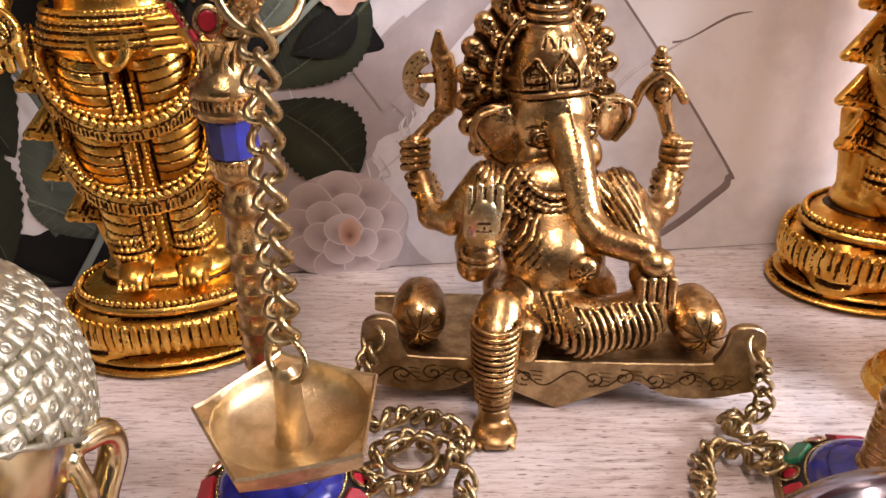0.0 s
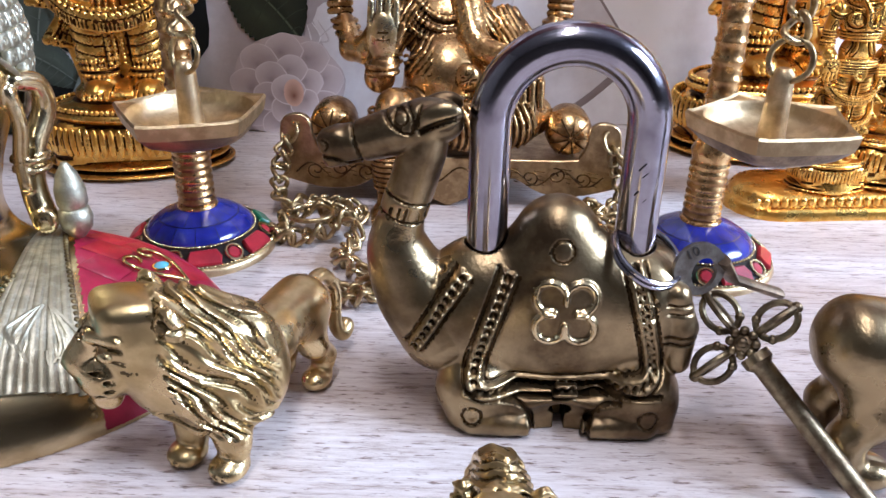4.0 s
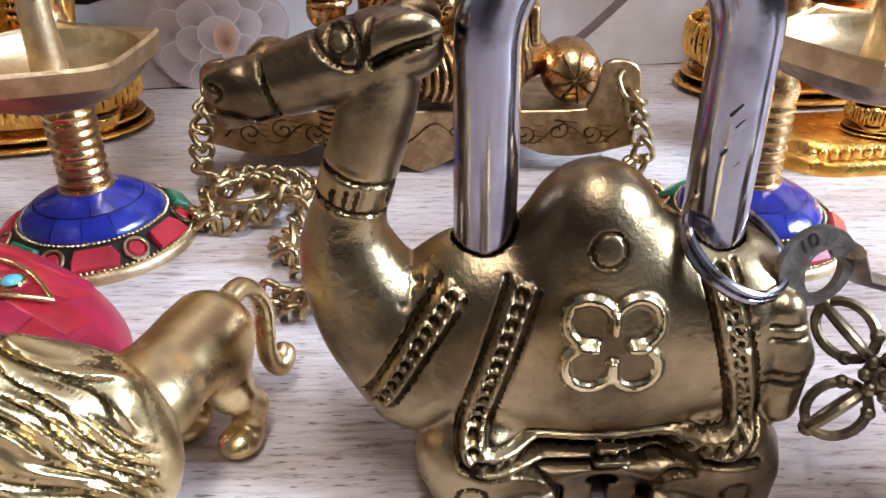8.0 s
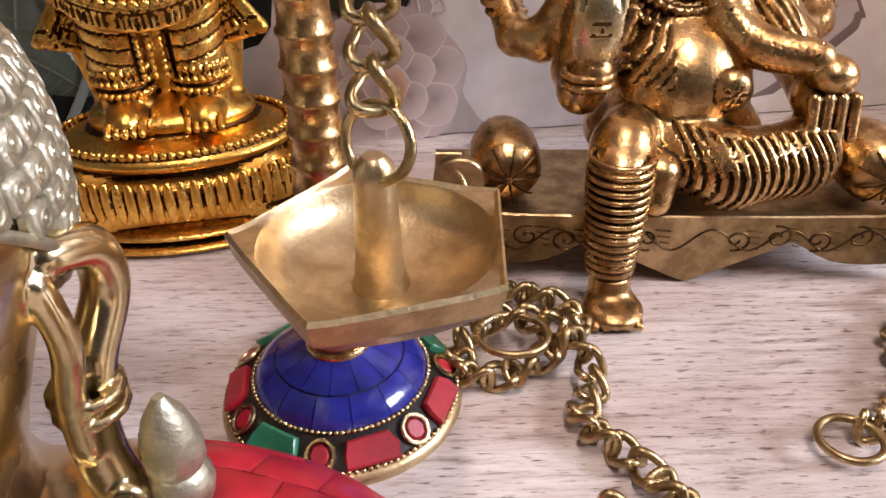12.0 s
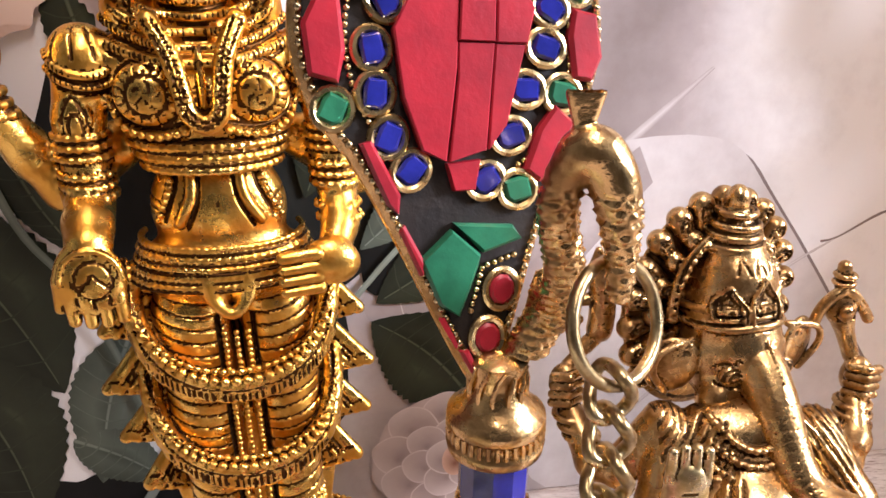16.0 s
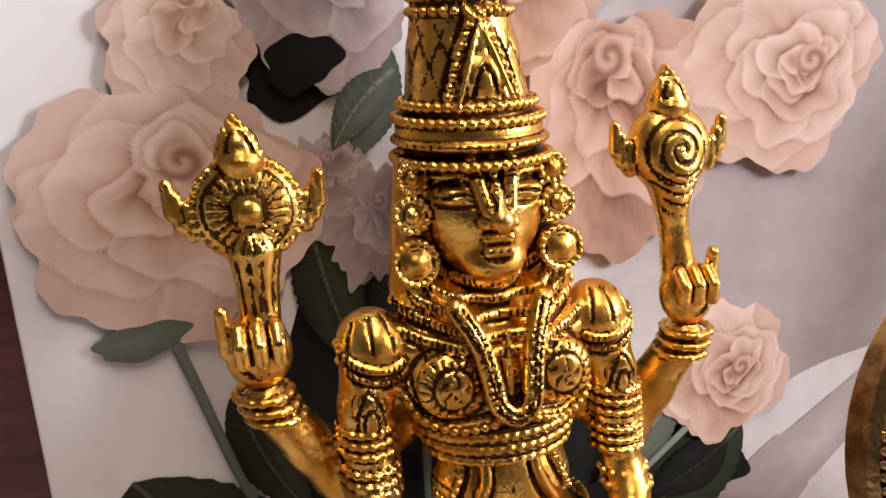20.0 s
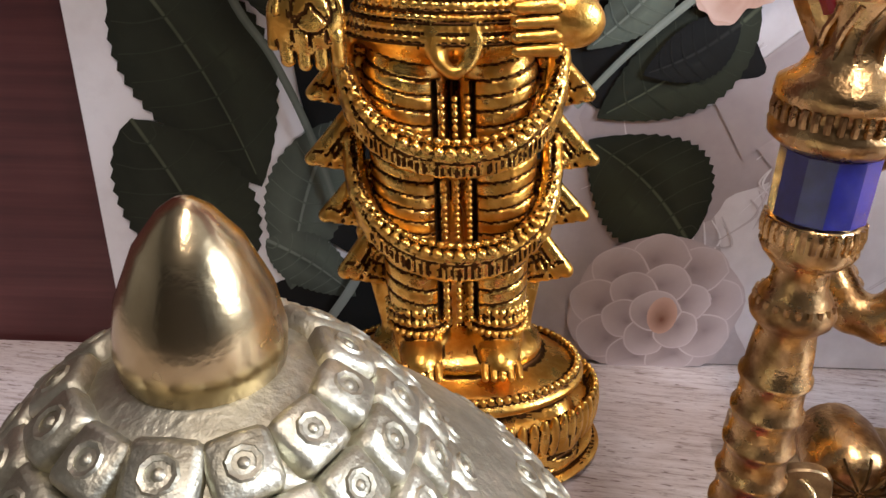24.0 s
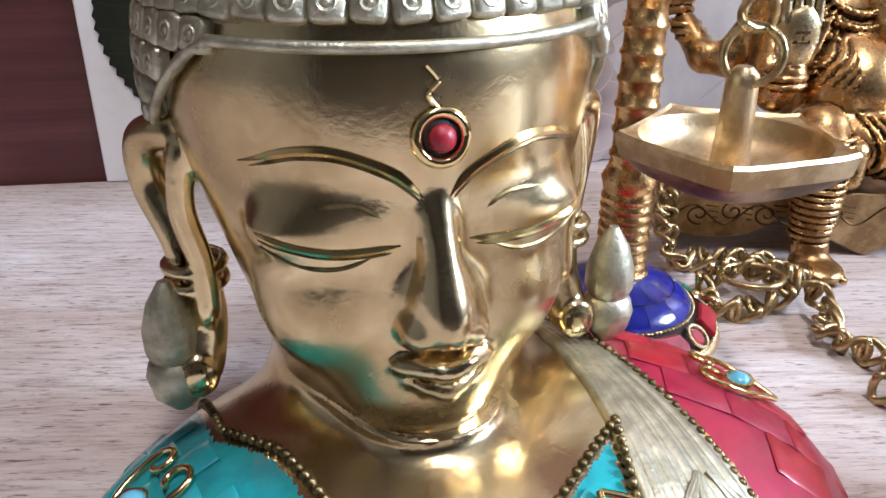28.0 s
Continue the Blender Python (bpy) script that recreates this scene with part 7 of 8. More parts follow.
    for cx, cz, g in ((0.0470, 0.1275, 1.0), (0.0355, 0.1260, 0.8), (0.0575, 0.1260, 0.8)):
        for w in (1.0, 0.6):
            leafp = [(cx - 0.0052 * g * w, cz - 0.0050 * g), (cx - 0.0050 * g * w, cz + 0.0010 * g), (cx - 0.0020 * g * w, cz + 0.0050 * g * w), (cx, cz + 0.0080 * g * w), (cx + 0.0020 * g * w, cz + 0.0050 * g * w), (cx + 0.0050 * g * w, cz + 0.0010 * g), (cx + 0.0052 * g * w, cz - 0.0050 * g)]
            q = k.drawn(smooth_path(leafp, 4), 0.0004)
            if w == 1.0:
                k.line(q, 0.0010, 0)
            k.line(k.drawn(smooth_path([(x * 0.9 + cx * 0.1, z) for x, z in leafp], 4), -0.0002), 0.0005, 1, cut=True)
        ang = np.linspace(0, 9, 22)
        k.line(k.drawn([(cx + 0.0003 * g * t * math.cos(t), cz - 0.001 + 0.0003 * g * t * math.sin(t)) for t in ang]), 0.0004, 1, cut=True)
    for x0 in (0.0405, 0.0465, 0.0525):
        k.line(k.drawn(smooth_path([(x0 - 0.002, 0.1370), (x0, 0.1420), (x0 + 0.002, 0.1370)], 4)), 0.0005, 1, cut=True)
    for z, r in ((0.1435, 0.0100), (0.1472, 0.0088), (0.1508, 0.0078), (0.1550, 0.0062)):
        p = ring_points((0.0455, 0.3150, z), r, r, 26)
        k.line(p, 0.0014, 0, closed=True)
        k.line(p + V3(0, 0, 0.0018), 0.0006, 1, cut=True, closed=True)
    k.ell((0.0455, 0.3155, 0.1590), (0.0042, 0.0042, 0.0055), 0, 0.001)
    # rear arms
    c.line([(0.018, 0.300, 0.083), (0.004, 0.300, 0.064), (-0.0045, 0.304, 0.064), (-0.0095, 0.318, 0.0745)], [0.0080, 0.0068, 0.0060, 0.0054], 0, 0.003)
    c.line([(0.074, 0.300, 0.080), (0.090, 0.302, 0.0630), (0.0985, 0.310, 0.0660), (0.1015, 0.320, 0.0760)], [0.0080, 0.0066, 0.0058, 0.0054], 0, 0.003)
    for q in ((-0.0070, 0.3130, 0.0700), (-0.0085, 0.3155, 0.0728), (-0.0100, 0.3185, 0.0755), (0.0995, 0.3150, 0.0705), (0.1005, 0.3175, 0.0735), (0.1015, 0.3200, 0.0762)):
        c.line(ring_points(q, 0.0064, 0.0060, 16), 0.0012, 0, closed=True)
    for s, hx in ((-1, -0.0120), (1, 0.1030)):
        hnd = V3(hx, 0.3240, 0.0860)
        c.ell(hnd, (0.0062, 0.0050, 0.0080), 0, 0.001)
        for j in range(4):
            c.line([hnd + V3(-s * 0.005, -0.0030, 0.0055 - 0.0037 * j), hnd + V3(s * 0.000, -0.0070, 0.0060 - 0.0037 * j), hnd + V3(s * 0.0055, -0.0045, 0.0050 - 0.0037 * j)], 0.0018, 0)
    # axe with a hooked back
    c.line(smooth_path([(-0.0110, 0.326, 0.0920), (-0.0040, 0.329, 0.0985), (0.0010, 0.330, 0.1050), (0.0010, 0.330, 0.1200), (-0.0015, 0.330, 0.1300)], 5), [0.0026] * 5 + [0.0032] * 5 + [0.0050] * 5 + [0.0052] * 3 + [0.0040] * 2 + [0.0036], 0)
    c.cap((-0.0018, 0.330, 0.1300), (-0.0020, 0.330, 0.1370), 0.0038, 0.0016, 0)
    for z in (0.1090, 0.1135, 0.1180, 0.1225):
        c.line([(-0.0045, 0.3248, z - 0.002), (0.0055, 0.3248, z + 0.002)], 0.0005, 1, cut=True)
    for rr, w in ((0.0120, 0.0013), (0.0098, 0.0016), (0.0078, 0.0018)):
        t = np.radians(np.linspace(112, 248, 12))
        c.line(np.stack([-0.0045 + rr * np.cos(t), np.full(12, 0.3290), 0.1175 + rr * 1.05 * np.sin(t)], 1), w, 2)
    c.cap((-0.0110, 0.3290, 0.1175), (0.0, 0.3300, 0.1180), 0.0022, 0.0026, 0)
    c.line(smooth_path([(0.0055, 0.330, 0.1180), (0.0095, 0.330, 0.1195), (0.0110, 0.330, 0.1120), (0.0100, 0.330, 0.1050)], 4), 0.0022, 0)
    # goad with a rounded bell top
    c.line([(0.1010, 0.327, 0.0930), (0.0985, 0.330, 0.1020), (0.0965, 0.331, 0.1080)], [0.0030, 0.0036, 0.0050], 0)
    c.ell((0.0955, 0.331, 0.1120), (0.0066, 0.0035, 0.0072), 0)
    c.line(smooth_path([(0.0850, 0.330, 0.1060), (0.0880, 0.330, 0.1140), (0.0950, 0.330, 0.1195), (0.1020, 0.330, 0.1140), (0.1065, 0.330, 0.1075)], 5), 0.0022, 0)
    c.ell((0.0955, 0.3270, 0.1115), (0.0030, 0.0020, 0.0030), 0)
    t = np.linspace(0, 6.28, 14)
    c.line(np.stack([0.0955 + 0.0042 * np.cos(t), np.full(14, 0.3272), 0.1115 + 0.0044 * np.sin(t)], 1), 0.0006, 1, cut=True)
    c.cap((0.0945, 0.331, 0.1200), (0.0940, 0.332, 0.1285), 0.0032, 0.0026, 0)
    for z in (0.1225, 0.1255):
        c.line(ring_points((0.0943, 0.331, z), 0.0036, 0.0036, 12), 0.0010, 0, closed=True)
    # blessing arm and palm
    c.line([(0.020, 0.296, 0.080), (0.0130, 0.283, 0.0600), (0.0130, 0.2735, 0.0570), (0.0155, 0.2700, 0.0640)], [0.0085, 0.0075, 0.0068, 0.0062], 0, 0.003)
    c.ell((0.0160, 0.2690, 0.0770), (0.0082, 0.0036, 0.0118), 2, 0.001)
    for j in range(4):
        x = 0.0100 + 0.0039 * j
        c.cap((x, 0.2690, 0.0820), (x + 0.0004, 0.2705, 0.0945 - 0.0012 * abs(j - 1.5)), 0.0020, 0.0017, 2)
    c.cap((0.0225, 0.2685, 0.0740), (0.0250, 0.2685, 0.0830), 0.0020, 0.0016, 0)
    for z in np.arange(0.068, 0.092, 0.0040):
        c.line([(0.0095, 0.2652, z), (0.0225, 0.2652, z)], 0.0005, 1, cut=True)
    for x in (0.0120, 0.0160, 0.0200):
        c.line([(x, 0.2650, 0.0680), (x, 0.2655, 0.0920)], 0.0004, 1, cut=True)
    for z in (0.0605, 0.0635):
        c.line(ring_points((0.0145, 0.2715, z), 0.0075, 0.0072, 16), 0.0012, 0, closed=True)
    # other front arm with a sweet, and small flower hand
    c.line([(0.0730, 0.296, 0.079), (0.0830, 0.283, 0.0620), (0.0830, 0.2700, 0.0565)], [0.0085, 0.0074, 0.0066], 0, 0.003)
    c.ell((0.0835, 0.2640, 0.0575), (0.0090, 0.0088, 0.0082), 0, 0.001)
    c.ell((0.0830, 0.2600, 0.0660), (0.0072, 0.0068, 0.0058), 0)
    for j in range(4):
        c.cap((0.0775 + 0.0040 * j, 0.2560, 0.0600), (0.0778 + 0.0040 * j, 0.2535, 0.0490), 0.0021, 0.0017, 0)
    c.ell((0.0560, 0.2640, 0.0600), (0.0065, 0.0045, 0.0065), 0)
    for a in np.linspace(0, 6.28, 8):
        c.line([(0.0560, 0.2590, 0.0600), (0.0560 + 0.0056 * math.cos(a), 0.2605, 0.0600 + 0.0056 * math.sin(a))], 0.0005, 1, cut=True)
    # folded leg with pleats
    c.line([(0.036, 0.268, 0.040), (0.056, 0.2535, 0.0400), (0.078, 0.2580, 0.0405), (0.088, 0.272, 0.040)], [0.0110, 0.0115, 0.0110, 0.0100], 0, 0.003)
    for i in range(15):
        x = 0.0405 + 0.0031 * i
        u = np.linspace(-1, 1, 9)
        p = c.drawn(np.stack([x + 0.0030 * (1 - u * u) - 0.0012 * u, 0.0405 + 0.0105 * u], 1))
        c.line(p, 0.0007, 1, cut=True)
        c.line(c.drawn(np.stack([x + 0.0015 + 0.0030 * (1 - u * u) - 0.0012 * u, 0.0405 + 0.0105 * u], 1), 0.0002), 0.0008, 0)
    c.line([(0.0300, 0.262, 0.0400), (0.0340, 0.2500, 0.0400), (0.0330, 0.2460, 0.0330)], [0.0060, 0.0060, 0.0045], 0, 0.001)
    # hanging leg with rings
    c.line([(0.0300, 0.272, 0.044), (0.0225, 0.2520, 0.0480), (0.0205, 0.2440, 0.0430), (0.0200, 0.2410, 0.0250), (0.0205, 0.2400, 0.0100), (0.0205, 0.2385, 0.0055)], [0.0088, 0.0092, 0.0088, 0.0076, 0.0060, 0.0062], 0, 0.002)
    for i in range(15):
        z = 0.0500 - 0.0026 * i
        r = np.interp(z, [0.010, 0.025, 0.045, 0.051], [0.0065, 0.0080, 0.0092, 0.0088])
        c.line(ring_points((0.0202, 0.2412 + 0.06 * max(0, z - 0.03), z), r, r, 18, 150, 390), 0.0009, 0)
        c.line(ring_points((0.0202, 0.2412 + 0.06 * max(0, z - 0.03), z - 0.0013), r + 0.0005, r + 0.0005, 18, 150, 390), 0.0005, 1, cut=True)
    c.ell((0.0207, 0.2330, 0.0034), (0.0092, 0.0100, 0.0036), 0, 0.003)
    for j in range(5):
        c.cap((0.0143 + 0.0032 * j, 0.2280, 0.0028), (0.0141 + 0.0033 * j, 0.2252, 0.0022), 0.0016, 0.0014, 0)
    # engraved cloth over the shoulders, chest, belly and arms
    def cloth(x, y, z):
        dx = np.abs(x - 0.0475)
        m = ((z > 0.060) & (z < 0.091) & (y < 0.3105) & (dx < 0.034) & (dx > 0.0085 + 0.25 * np.maximum(0, z - 0.078))).astype(float)
        m *= ~((np.abs(x - 0.016) < 0.0095) & (y < 0.2745)) & ~((np.abs(x - 0.083) < 0.0095) & (y < 0.2700)) & ~((z < 0.0785) & (y < 0.2700) & (x > 0.04))
        u = 1500 * z + 2100 * dx + 0.8 * np.sin(420 * x + 300 * y)
        return m * (np.sin(u) * 0.85 + 0.25 * np.sin(0.5 * u + 700 * z))
    c.grain(cloth, 0.00042)
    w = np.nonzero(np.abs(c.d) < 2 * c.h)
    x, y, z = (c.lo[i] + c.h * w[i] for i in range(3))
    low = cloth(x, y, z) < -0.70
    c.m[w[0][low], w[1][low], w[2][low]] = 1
    k.beads(k.drawn([(0.0475, 0.1150), (0.0475, 0.1100), (0.0476, 0.1050)], 0.0003), 0.0008, 0)
    c.block((0.046, 0.28, -0.02), (0.2, 0.2, 0.0203), 0, cut=True, rnd=0.0001)
    c.darken_hollows(0.15)
    k.darken_hollows(0.17)
    sh, head, axis = c.shape(), k.shape(), V3(0.0460, 0.3050, 0.0)
    head.v = [(v - axis) @ turned(0, 0, 15).T + axis + V3(0, 0.007, 0) for v in head.v]
    return sh.join(head)


PALM = metal("rubbed_bronze", (0.80, 0.66, 0.40), (0.52, 0.40, 0.20), (0.22, 0.36), 200, 0.3)
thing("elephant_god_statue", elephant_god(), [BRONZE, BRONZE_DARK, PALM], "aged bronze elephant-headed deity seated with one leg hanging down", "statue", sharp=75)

swing = thing("swing_seat", None, [], "engraved brass swing seat with long chains lying on the table", "swing")
SW = turned(0, 0, -2.5)
SC = V3(0.0475, 0.2530, 0.0)


def fascia(depth, y, tabs=True):
    """The scalloped front or back board, with a raised tab at either end."""
    low = [(-0.080, 0.012), (-0.062, 0.0075), (-0.045, 0.0085), (-0.032, 0.0155), (-0.026, 0.0125), (-0.013, 0.0062), (-0.0030, 0.0014), (0.0, 0.0003), (0.0030, 0.0014), (0.013, 0.0062), (0.026, 0.0125), (0.032, 0.0155), (0.045, 0.0085), (0.062, 0.0075), (0.080, 0.012)]
    up = [(0.081, 0.030), (0.080, 0.040), (0.076, 0.0435), (0.070, 0.0440), (0.066, 0.041), (0.065, 0.034), (0.062, 0.0275), (0.055, 0.0255), (0.0, 0.0250), (-0.055, 0.0255), (-0.062, 0.0275), (-0.065, 0.034), (-0.066, 0.041), (-0.070, 0.0440), (-0.076, 0.0435), (-0.080, 0.040), (-0.081, 0.030)]
    if not tabs:
        up = [(0.0795, 0.0205), (-0.0795, 0.0205)]
    o = np.vstack([smooth_path(low, 3), smooth_path(up, 2)])
    return Shape().slab(o, depth, rot=SW @ turned(90, 0, 0), at=SC + V3(0, y, 0), bevel=0.0005)


BRASS_OLD = metal("dull_engraved_brass", (0.52, 0.38, 0.20), (0.30, 0.20, 0.10), (0.28, 0.44), 130, 0.35)
part("front_board", fascia(0.0032, 0.0), BRASS_OLD, swing)
part("back_board", fascia(0.0032, 0.052, False), BRASS_OLD, swing)
sh = Shape().box((-0.072, 0.0, 0.0180), (0.072, 0.048, 0.0225), 0, 0.001)
sh.v = [v @ SW.T + SC for v in sh.v]
part("seat_board", sh, BRASS_OLD, swing)
eng = Shape()
for s in (-1, 1):
    for k in range(5):
        cx = s * (0.014 + 0.0125 * k)
        cz = 0.0165 + 0.0012 * (k % 2)
        a = np.linspace(0, 2.6 * math.pi, 24)
        r = 0.0008 + 0.0040 * a / a[-1]
        p = np.stack([cx + s * r * np.cos(a), np.full(24, -0.0031), cz + (1 if k % 2 else -1) * 0.85 * r * np.sin(a)], 1)
        eng.tube(p @ SW.T + SC, 0.0005, 0, 5)
        for j in range(4):
            q = np.array([(cx + 0.0052 - 0.001 * j, -0.0031, cz - 0.003 + 0.0022 * j), (cx + 0.0072, -0.0032, cz - 0.0035 + 0.0022 * j)])
            eng.tube(q @ SW.T + SC, 0.0003, 0, 5)
wave = np.array([(x, -0.0031, 0.0165 + 0.0038 * math.sin(x * 260)) for x in np.linspace(-0.074, 0.074, 120)])
eng.tube(wave @ SW.T + SC, 0.00045, 0, 5)
part("engraving", eng, BRONZE_DARK, swing, "dark engraved scroll lines")
for s in (-1, 1):
    b = Shape()
    prof = [(0.0, -0.0010), (0.0040, -0.0004), (0.0085, 0.0018), (0.0108, 0.0060), (0.0114, 0.0130), (0.0112, 0.0200), (0.0096, 0.0258), (0.0050, 0.0288), (0.0, 0.0295)]
    b.lathe(prof, (SC + SW @ V3(s * 0.0575, 0.002, 0.0353)), 0, 24, rot=turned(-90, 0, 0))
    bol = part("bolster", b, BRONZE, swing, "round bolster with a flower end")
    fl = Shape()
    for a in np.linspace(0, 2 * math.pi, 9, endpoint=False):
        q = np.array([(s * 0.0575 + r * math.cos(a), 0.0019 + (0.0018 if r > 0.006 else 0.0002) - 0.0006 + max(0, r - 0.0085) * 1.6 - 0.0012, 0.0353 + r * math.sin(a)) for r in (0.0012, 0.0040, 0.0075, 0.0098)])
        fl.tube(q @ SW.T + SC, 0.0004, 0, 5)
    part("flower", fl, BRONZE_DARK, bol)
hookL, hookR = SC + SW @ V3(-0.0735, -0.002, 0.0375), SC + SW @ V3(0.0735, -0.002, 0.0375)
for hk, tw in ((hookL, -40), (hookR, 50)):
    part("hook_ring", Shape().tube(ring_points((0, 0, 0), 0.0052, 0.0052, 20) @ turned(60, 0, tw).T + hk + V3(0.002 if tw > 0 else -0.002, -0.003, -0.0020), 0.0009, n=10, closed=True), CHAIN, swing, sharp=80)
# left chain: down to a heap, then out over the table
chain(swing, [hookL + V3(-0.003, -0.006, -0.004), (-0.032, 0.243, 0.020), (-0.030, 0.234, 0.007), (-0.016, 0.241, 0.005), (0.001, 0.236, 0.005), (0.008, 0.226, 0.005), (0.004, 0.215, 0.009), (-0.012, 0.222, 0.010), (-0.026, 0.217, 0.006), (-0.024, 0.203, 0.004), (-0.008, 0.205, 0.005), (0.004, 0.211, 0.011), (0.009, 0.200, 0.005), (0.004, 0.187, 0.004), (0.010, 0.178, 0.004), (0.018, 0.168, 0.004), (0.023, 0.158, 0.004), (0.021, 0.151, 0.007), (0.012, 0.154, 0.004), (0.004, 0.160, 0.004)], 0.0066, True, 11)
part("hook_ring", Shape().tube(ring_points((-0.012, 0.211, 0.012), 0.0098, 0.0085, 26) @ turned(0, 0, 0).T, 0.0011, n=10, closed=True), CHAIN, swing, sharp=80)
# right chain
chain(swing, [hookR + V3(0.004, -0.006, -0.005), (0.128, 0.246, 0.022), (0.130, 0.240, 0.008), (0.118, 0.238, 0.005), (0.112, 0.230, 0.010), (0.124, 0.226, 0.006), (0.130, 0.216, 0.004), (0.120, 0.210, 0.009), (0.112, 0.219, 0.006), (0.104, 0.224, 0.004), (0.098, 0.214, 0.004), (0.096, 0.203, 0.004), (0.088, 0.192, 0.004), (0.080, 0.184, 0.004), (0.072, 0.181, 0.005)], 0.0066, True, 12)
part("hook_ring", Shape().tube(ring_points((0.068, 0.178, 0.0045), 0.0078, 0.0072, 26) @ turned(0, 0, 0).T, 0.0011, n=10, closed=True), CHAIN, swing, sharp=80)

# ---- camel padlock, keys, lions ----
def camel_body():
    c = Clay((0.012, 0.076, 0.0), (0.134, 0.126, 0.1), 0.00046)
    Y = 0.1005
    c.ell((0.088, Y, 0.032), (0.0345, 0.0165, 0.0275), 0)
    c.ell((0.0615, Y, 0.032), (0.0165, 0.0150, 0.0230), 0, 0.008)
    c.ell((0.112, Y, 0.034), (0.0135, 0.0150, 0.0200), 0, 0.008)
    c.block((0.088, Y, 0.0065), (0.0335, 0.0190, 0.0065), 0, 0.004, rnd=0.004)
    for x in (0.0620, 0.1110):
        c.ell((x, Y - 0.0115, 0.0120), (0.0115, 0.0095, 0.0115), 0, 0.003)
    for x, s in ((0.0720, 1), (0.1020, -1)):
        c.cap((x - s * 0.010, Y - 0.0175, 0.0040), (x + s * 0.005, Y - 0.0185, 0.0036), 0.0040, 0.0034, 0, 0.002)
    c.ell((0.0845, Y, 0.0530), (0.0135, 0.0120, 0.0162), 0, 0.005)
    # neck and head
    neck = smooth_path([(0.0530, Y, 0.0270), (0.0450, Y, 0.0370), (0.0400, Y, 0.0480), (0.0389, Y, 0.0550), (0.0405, Y, 0.0624), (0.0426, Y, 0.0690), (0.0462, Y, 0.0810), (0.0475, Y, 0.0870)], 7)
    c.line(neck, np.interp(np.linspace(0, 1, len(neck)), [0, 0.143, 0.286, 0.429, 0.571, 0.714, 0.857, 1], [0.0150, 0.0126, 0.0100, 0.0080, 0.0063, 0.0066, 0.0066, 0.0060]), 0)
    c.ell((0.0560, Y, 0.0320), (0.0150, 0.0140, 0.0150), 0, 0.006)
    c.line(smooth_path([(0.0405, Y, 0.0628), (0.0424, Y, 0.0686)], 4), 0.0068, 0)
    head = smooth_path([(0.0520, Y, 0.0898), (0.0470, Y, 0.0893), (0.0390, Y, 0.0868), (0.0300, Y, 0.0840), (0.0238, Y, 0.0826)], 6)
    c.line(head, np.interp(np.linspace(0, 1, len(head)), [0, 0.25, 0.5, 0.75, 1], [0.0054, 0.0068, 0.0066, 0.0058, 0.0050]), 0)
    c.block((0.0222, Y, 0.0822), (0.0036, 0.0042, 0.0049), 0, 0.002, rot=turned(0, -17, 0), rnd=0.0018)
    for s in (-1, 1):
        c.ell((0.0510, Y + s * 0.0052, 0.0925), (0.0062, 0.0022, 0.0038), 0, 0.0008, rot=turned(0, -14, 0))
    c.ell((0.0875, 0.0790, 0.0030), (0.0140, 0.0062, 0.0105), 0, 0.001, cut=True)
    for x, q in ((0.0720, 1), (0.1020, -1)):
        c.cap((x - q * 0.010, Y - 0.0175, 0.0040), (x + q * 0.005, Y - 0.0185, 0.0036), 0.0040, 0.0034, 0, 0.001)
    c.block((0.0875, 0.078, 0.0042), (0.0016, 0.014, 0.0040), 1, cut=True, rnd=0.0005)
    c.ell((0.0875, 0.083, 0.0078), (0.0032, 0.014, 0.0024), 1, cut=True)
    c.block((0.0885, 0.0836, 0.0145), (0.0030, 0.0012, 0.0022), 0, rnd=0.0006)
    F0, F1 = 0.07, Y + 0.002
    def ribbed(p, w, step):
        """A band with raised rims, dark lines and cross ribs."""
        p = smooth_path(p, 8)
        d = np.gradient(p, axis=0)
        n = np.stack([-d[:, 1], d[:, 0]], 1)
        n /= np.linalg.norm(n, axis=1, keepdims=True)
        for o, amp, mat, ww in ((w, 0.0008, 0, 0.0008), (-w, 0.0008, 0, 0.0008), (w * 1.9, -0.0006, 1, 0.0006), (-w * 1.9, -0.0006, 1, 0.0006), (0.0, -0.0004, 1, w * 0.7)):
            c.start_line().trace(p + n * o, ww, amp, mat, F0, F1)
        q, m = even_path(p, step), len(p)
        qn = even_path(p + n * 0.001, step)
        k = min(len(q), len(qn))
        c.start_line()
        for i in range(k):
            e = (qn[i] - q[i])
            e /= max(np.linalg.norm(e), 1e-9)
            c.trace([q[i] - e * w * 0.7, q[i] + e * w * 0.7], 0.0007, 0.0009, 0, F0, F1)
    ribbed([(0.0708, 0.0500), (0.0668, 0.0390), (0.0630, 0.0265), (0.0618, 0.0190), (0.0650, 0.0158), (0.0740, 0.0155), (0.0900, 0.0160), (0.1060, 0.0176), (0.1120, 0.0205), (0.1125, 0.0250), (0.1095, 0.0370), (0.1055, 0.0520)], 0.0016, 0.0026)
    ribbed([(0.0585, 0.0490), (0.0515, 0.0390), (0.0440, 0.0262)], 0.0014, 0.0024)
    for x, z in ((0.0, 0.0), (0.0016, 0.0056)):
        c.start_line().trace([(0.0335 + x, 0.0655 + z), (0.0400 + x, 0.0628 + z), (0.0480 + x, 0.0608 + z)], 0.0006, -0.0007, 1, F0, 0.13)
    for x in (0.0370, 0.0392, 0.0412, 0.0468, 0.0482):
        c.start_line().trace([(x, 0.0632), (x + 0.0012, 0.0668)], 0.0004, -0.0004, 1, F0, F1)
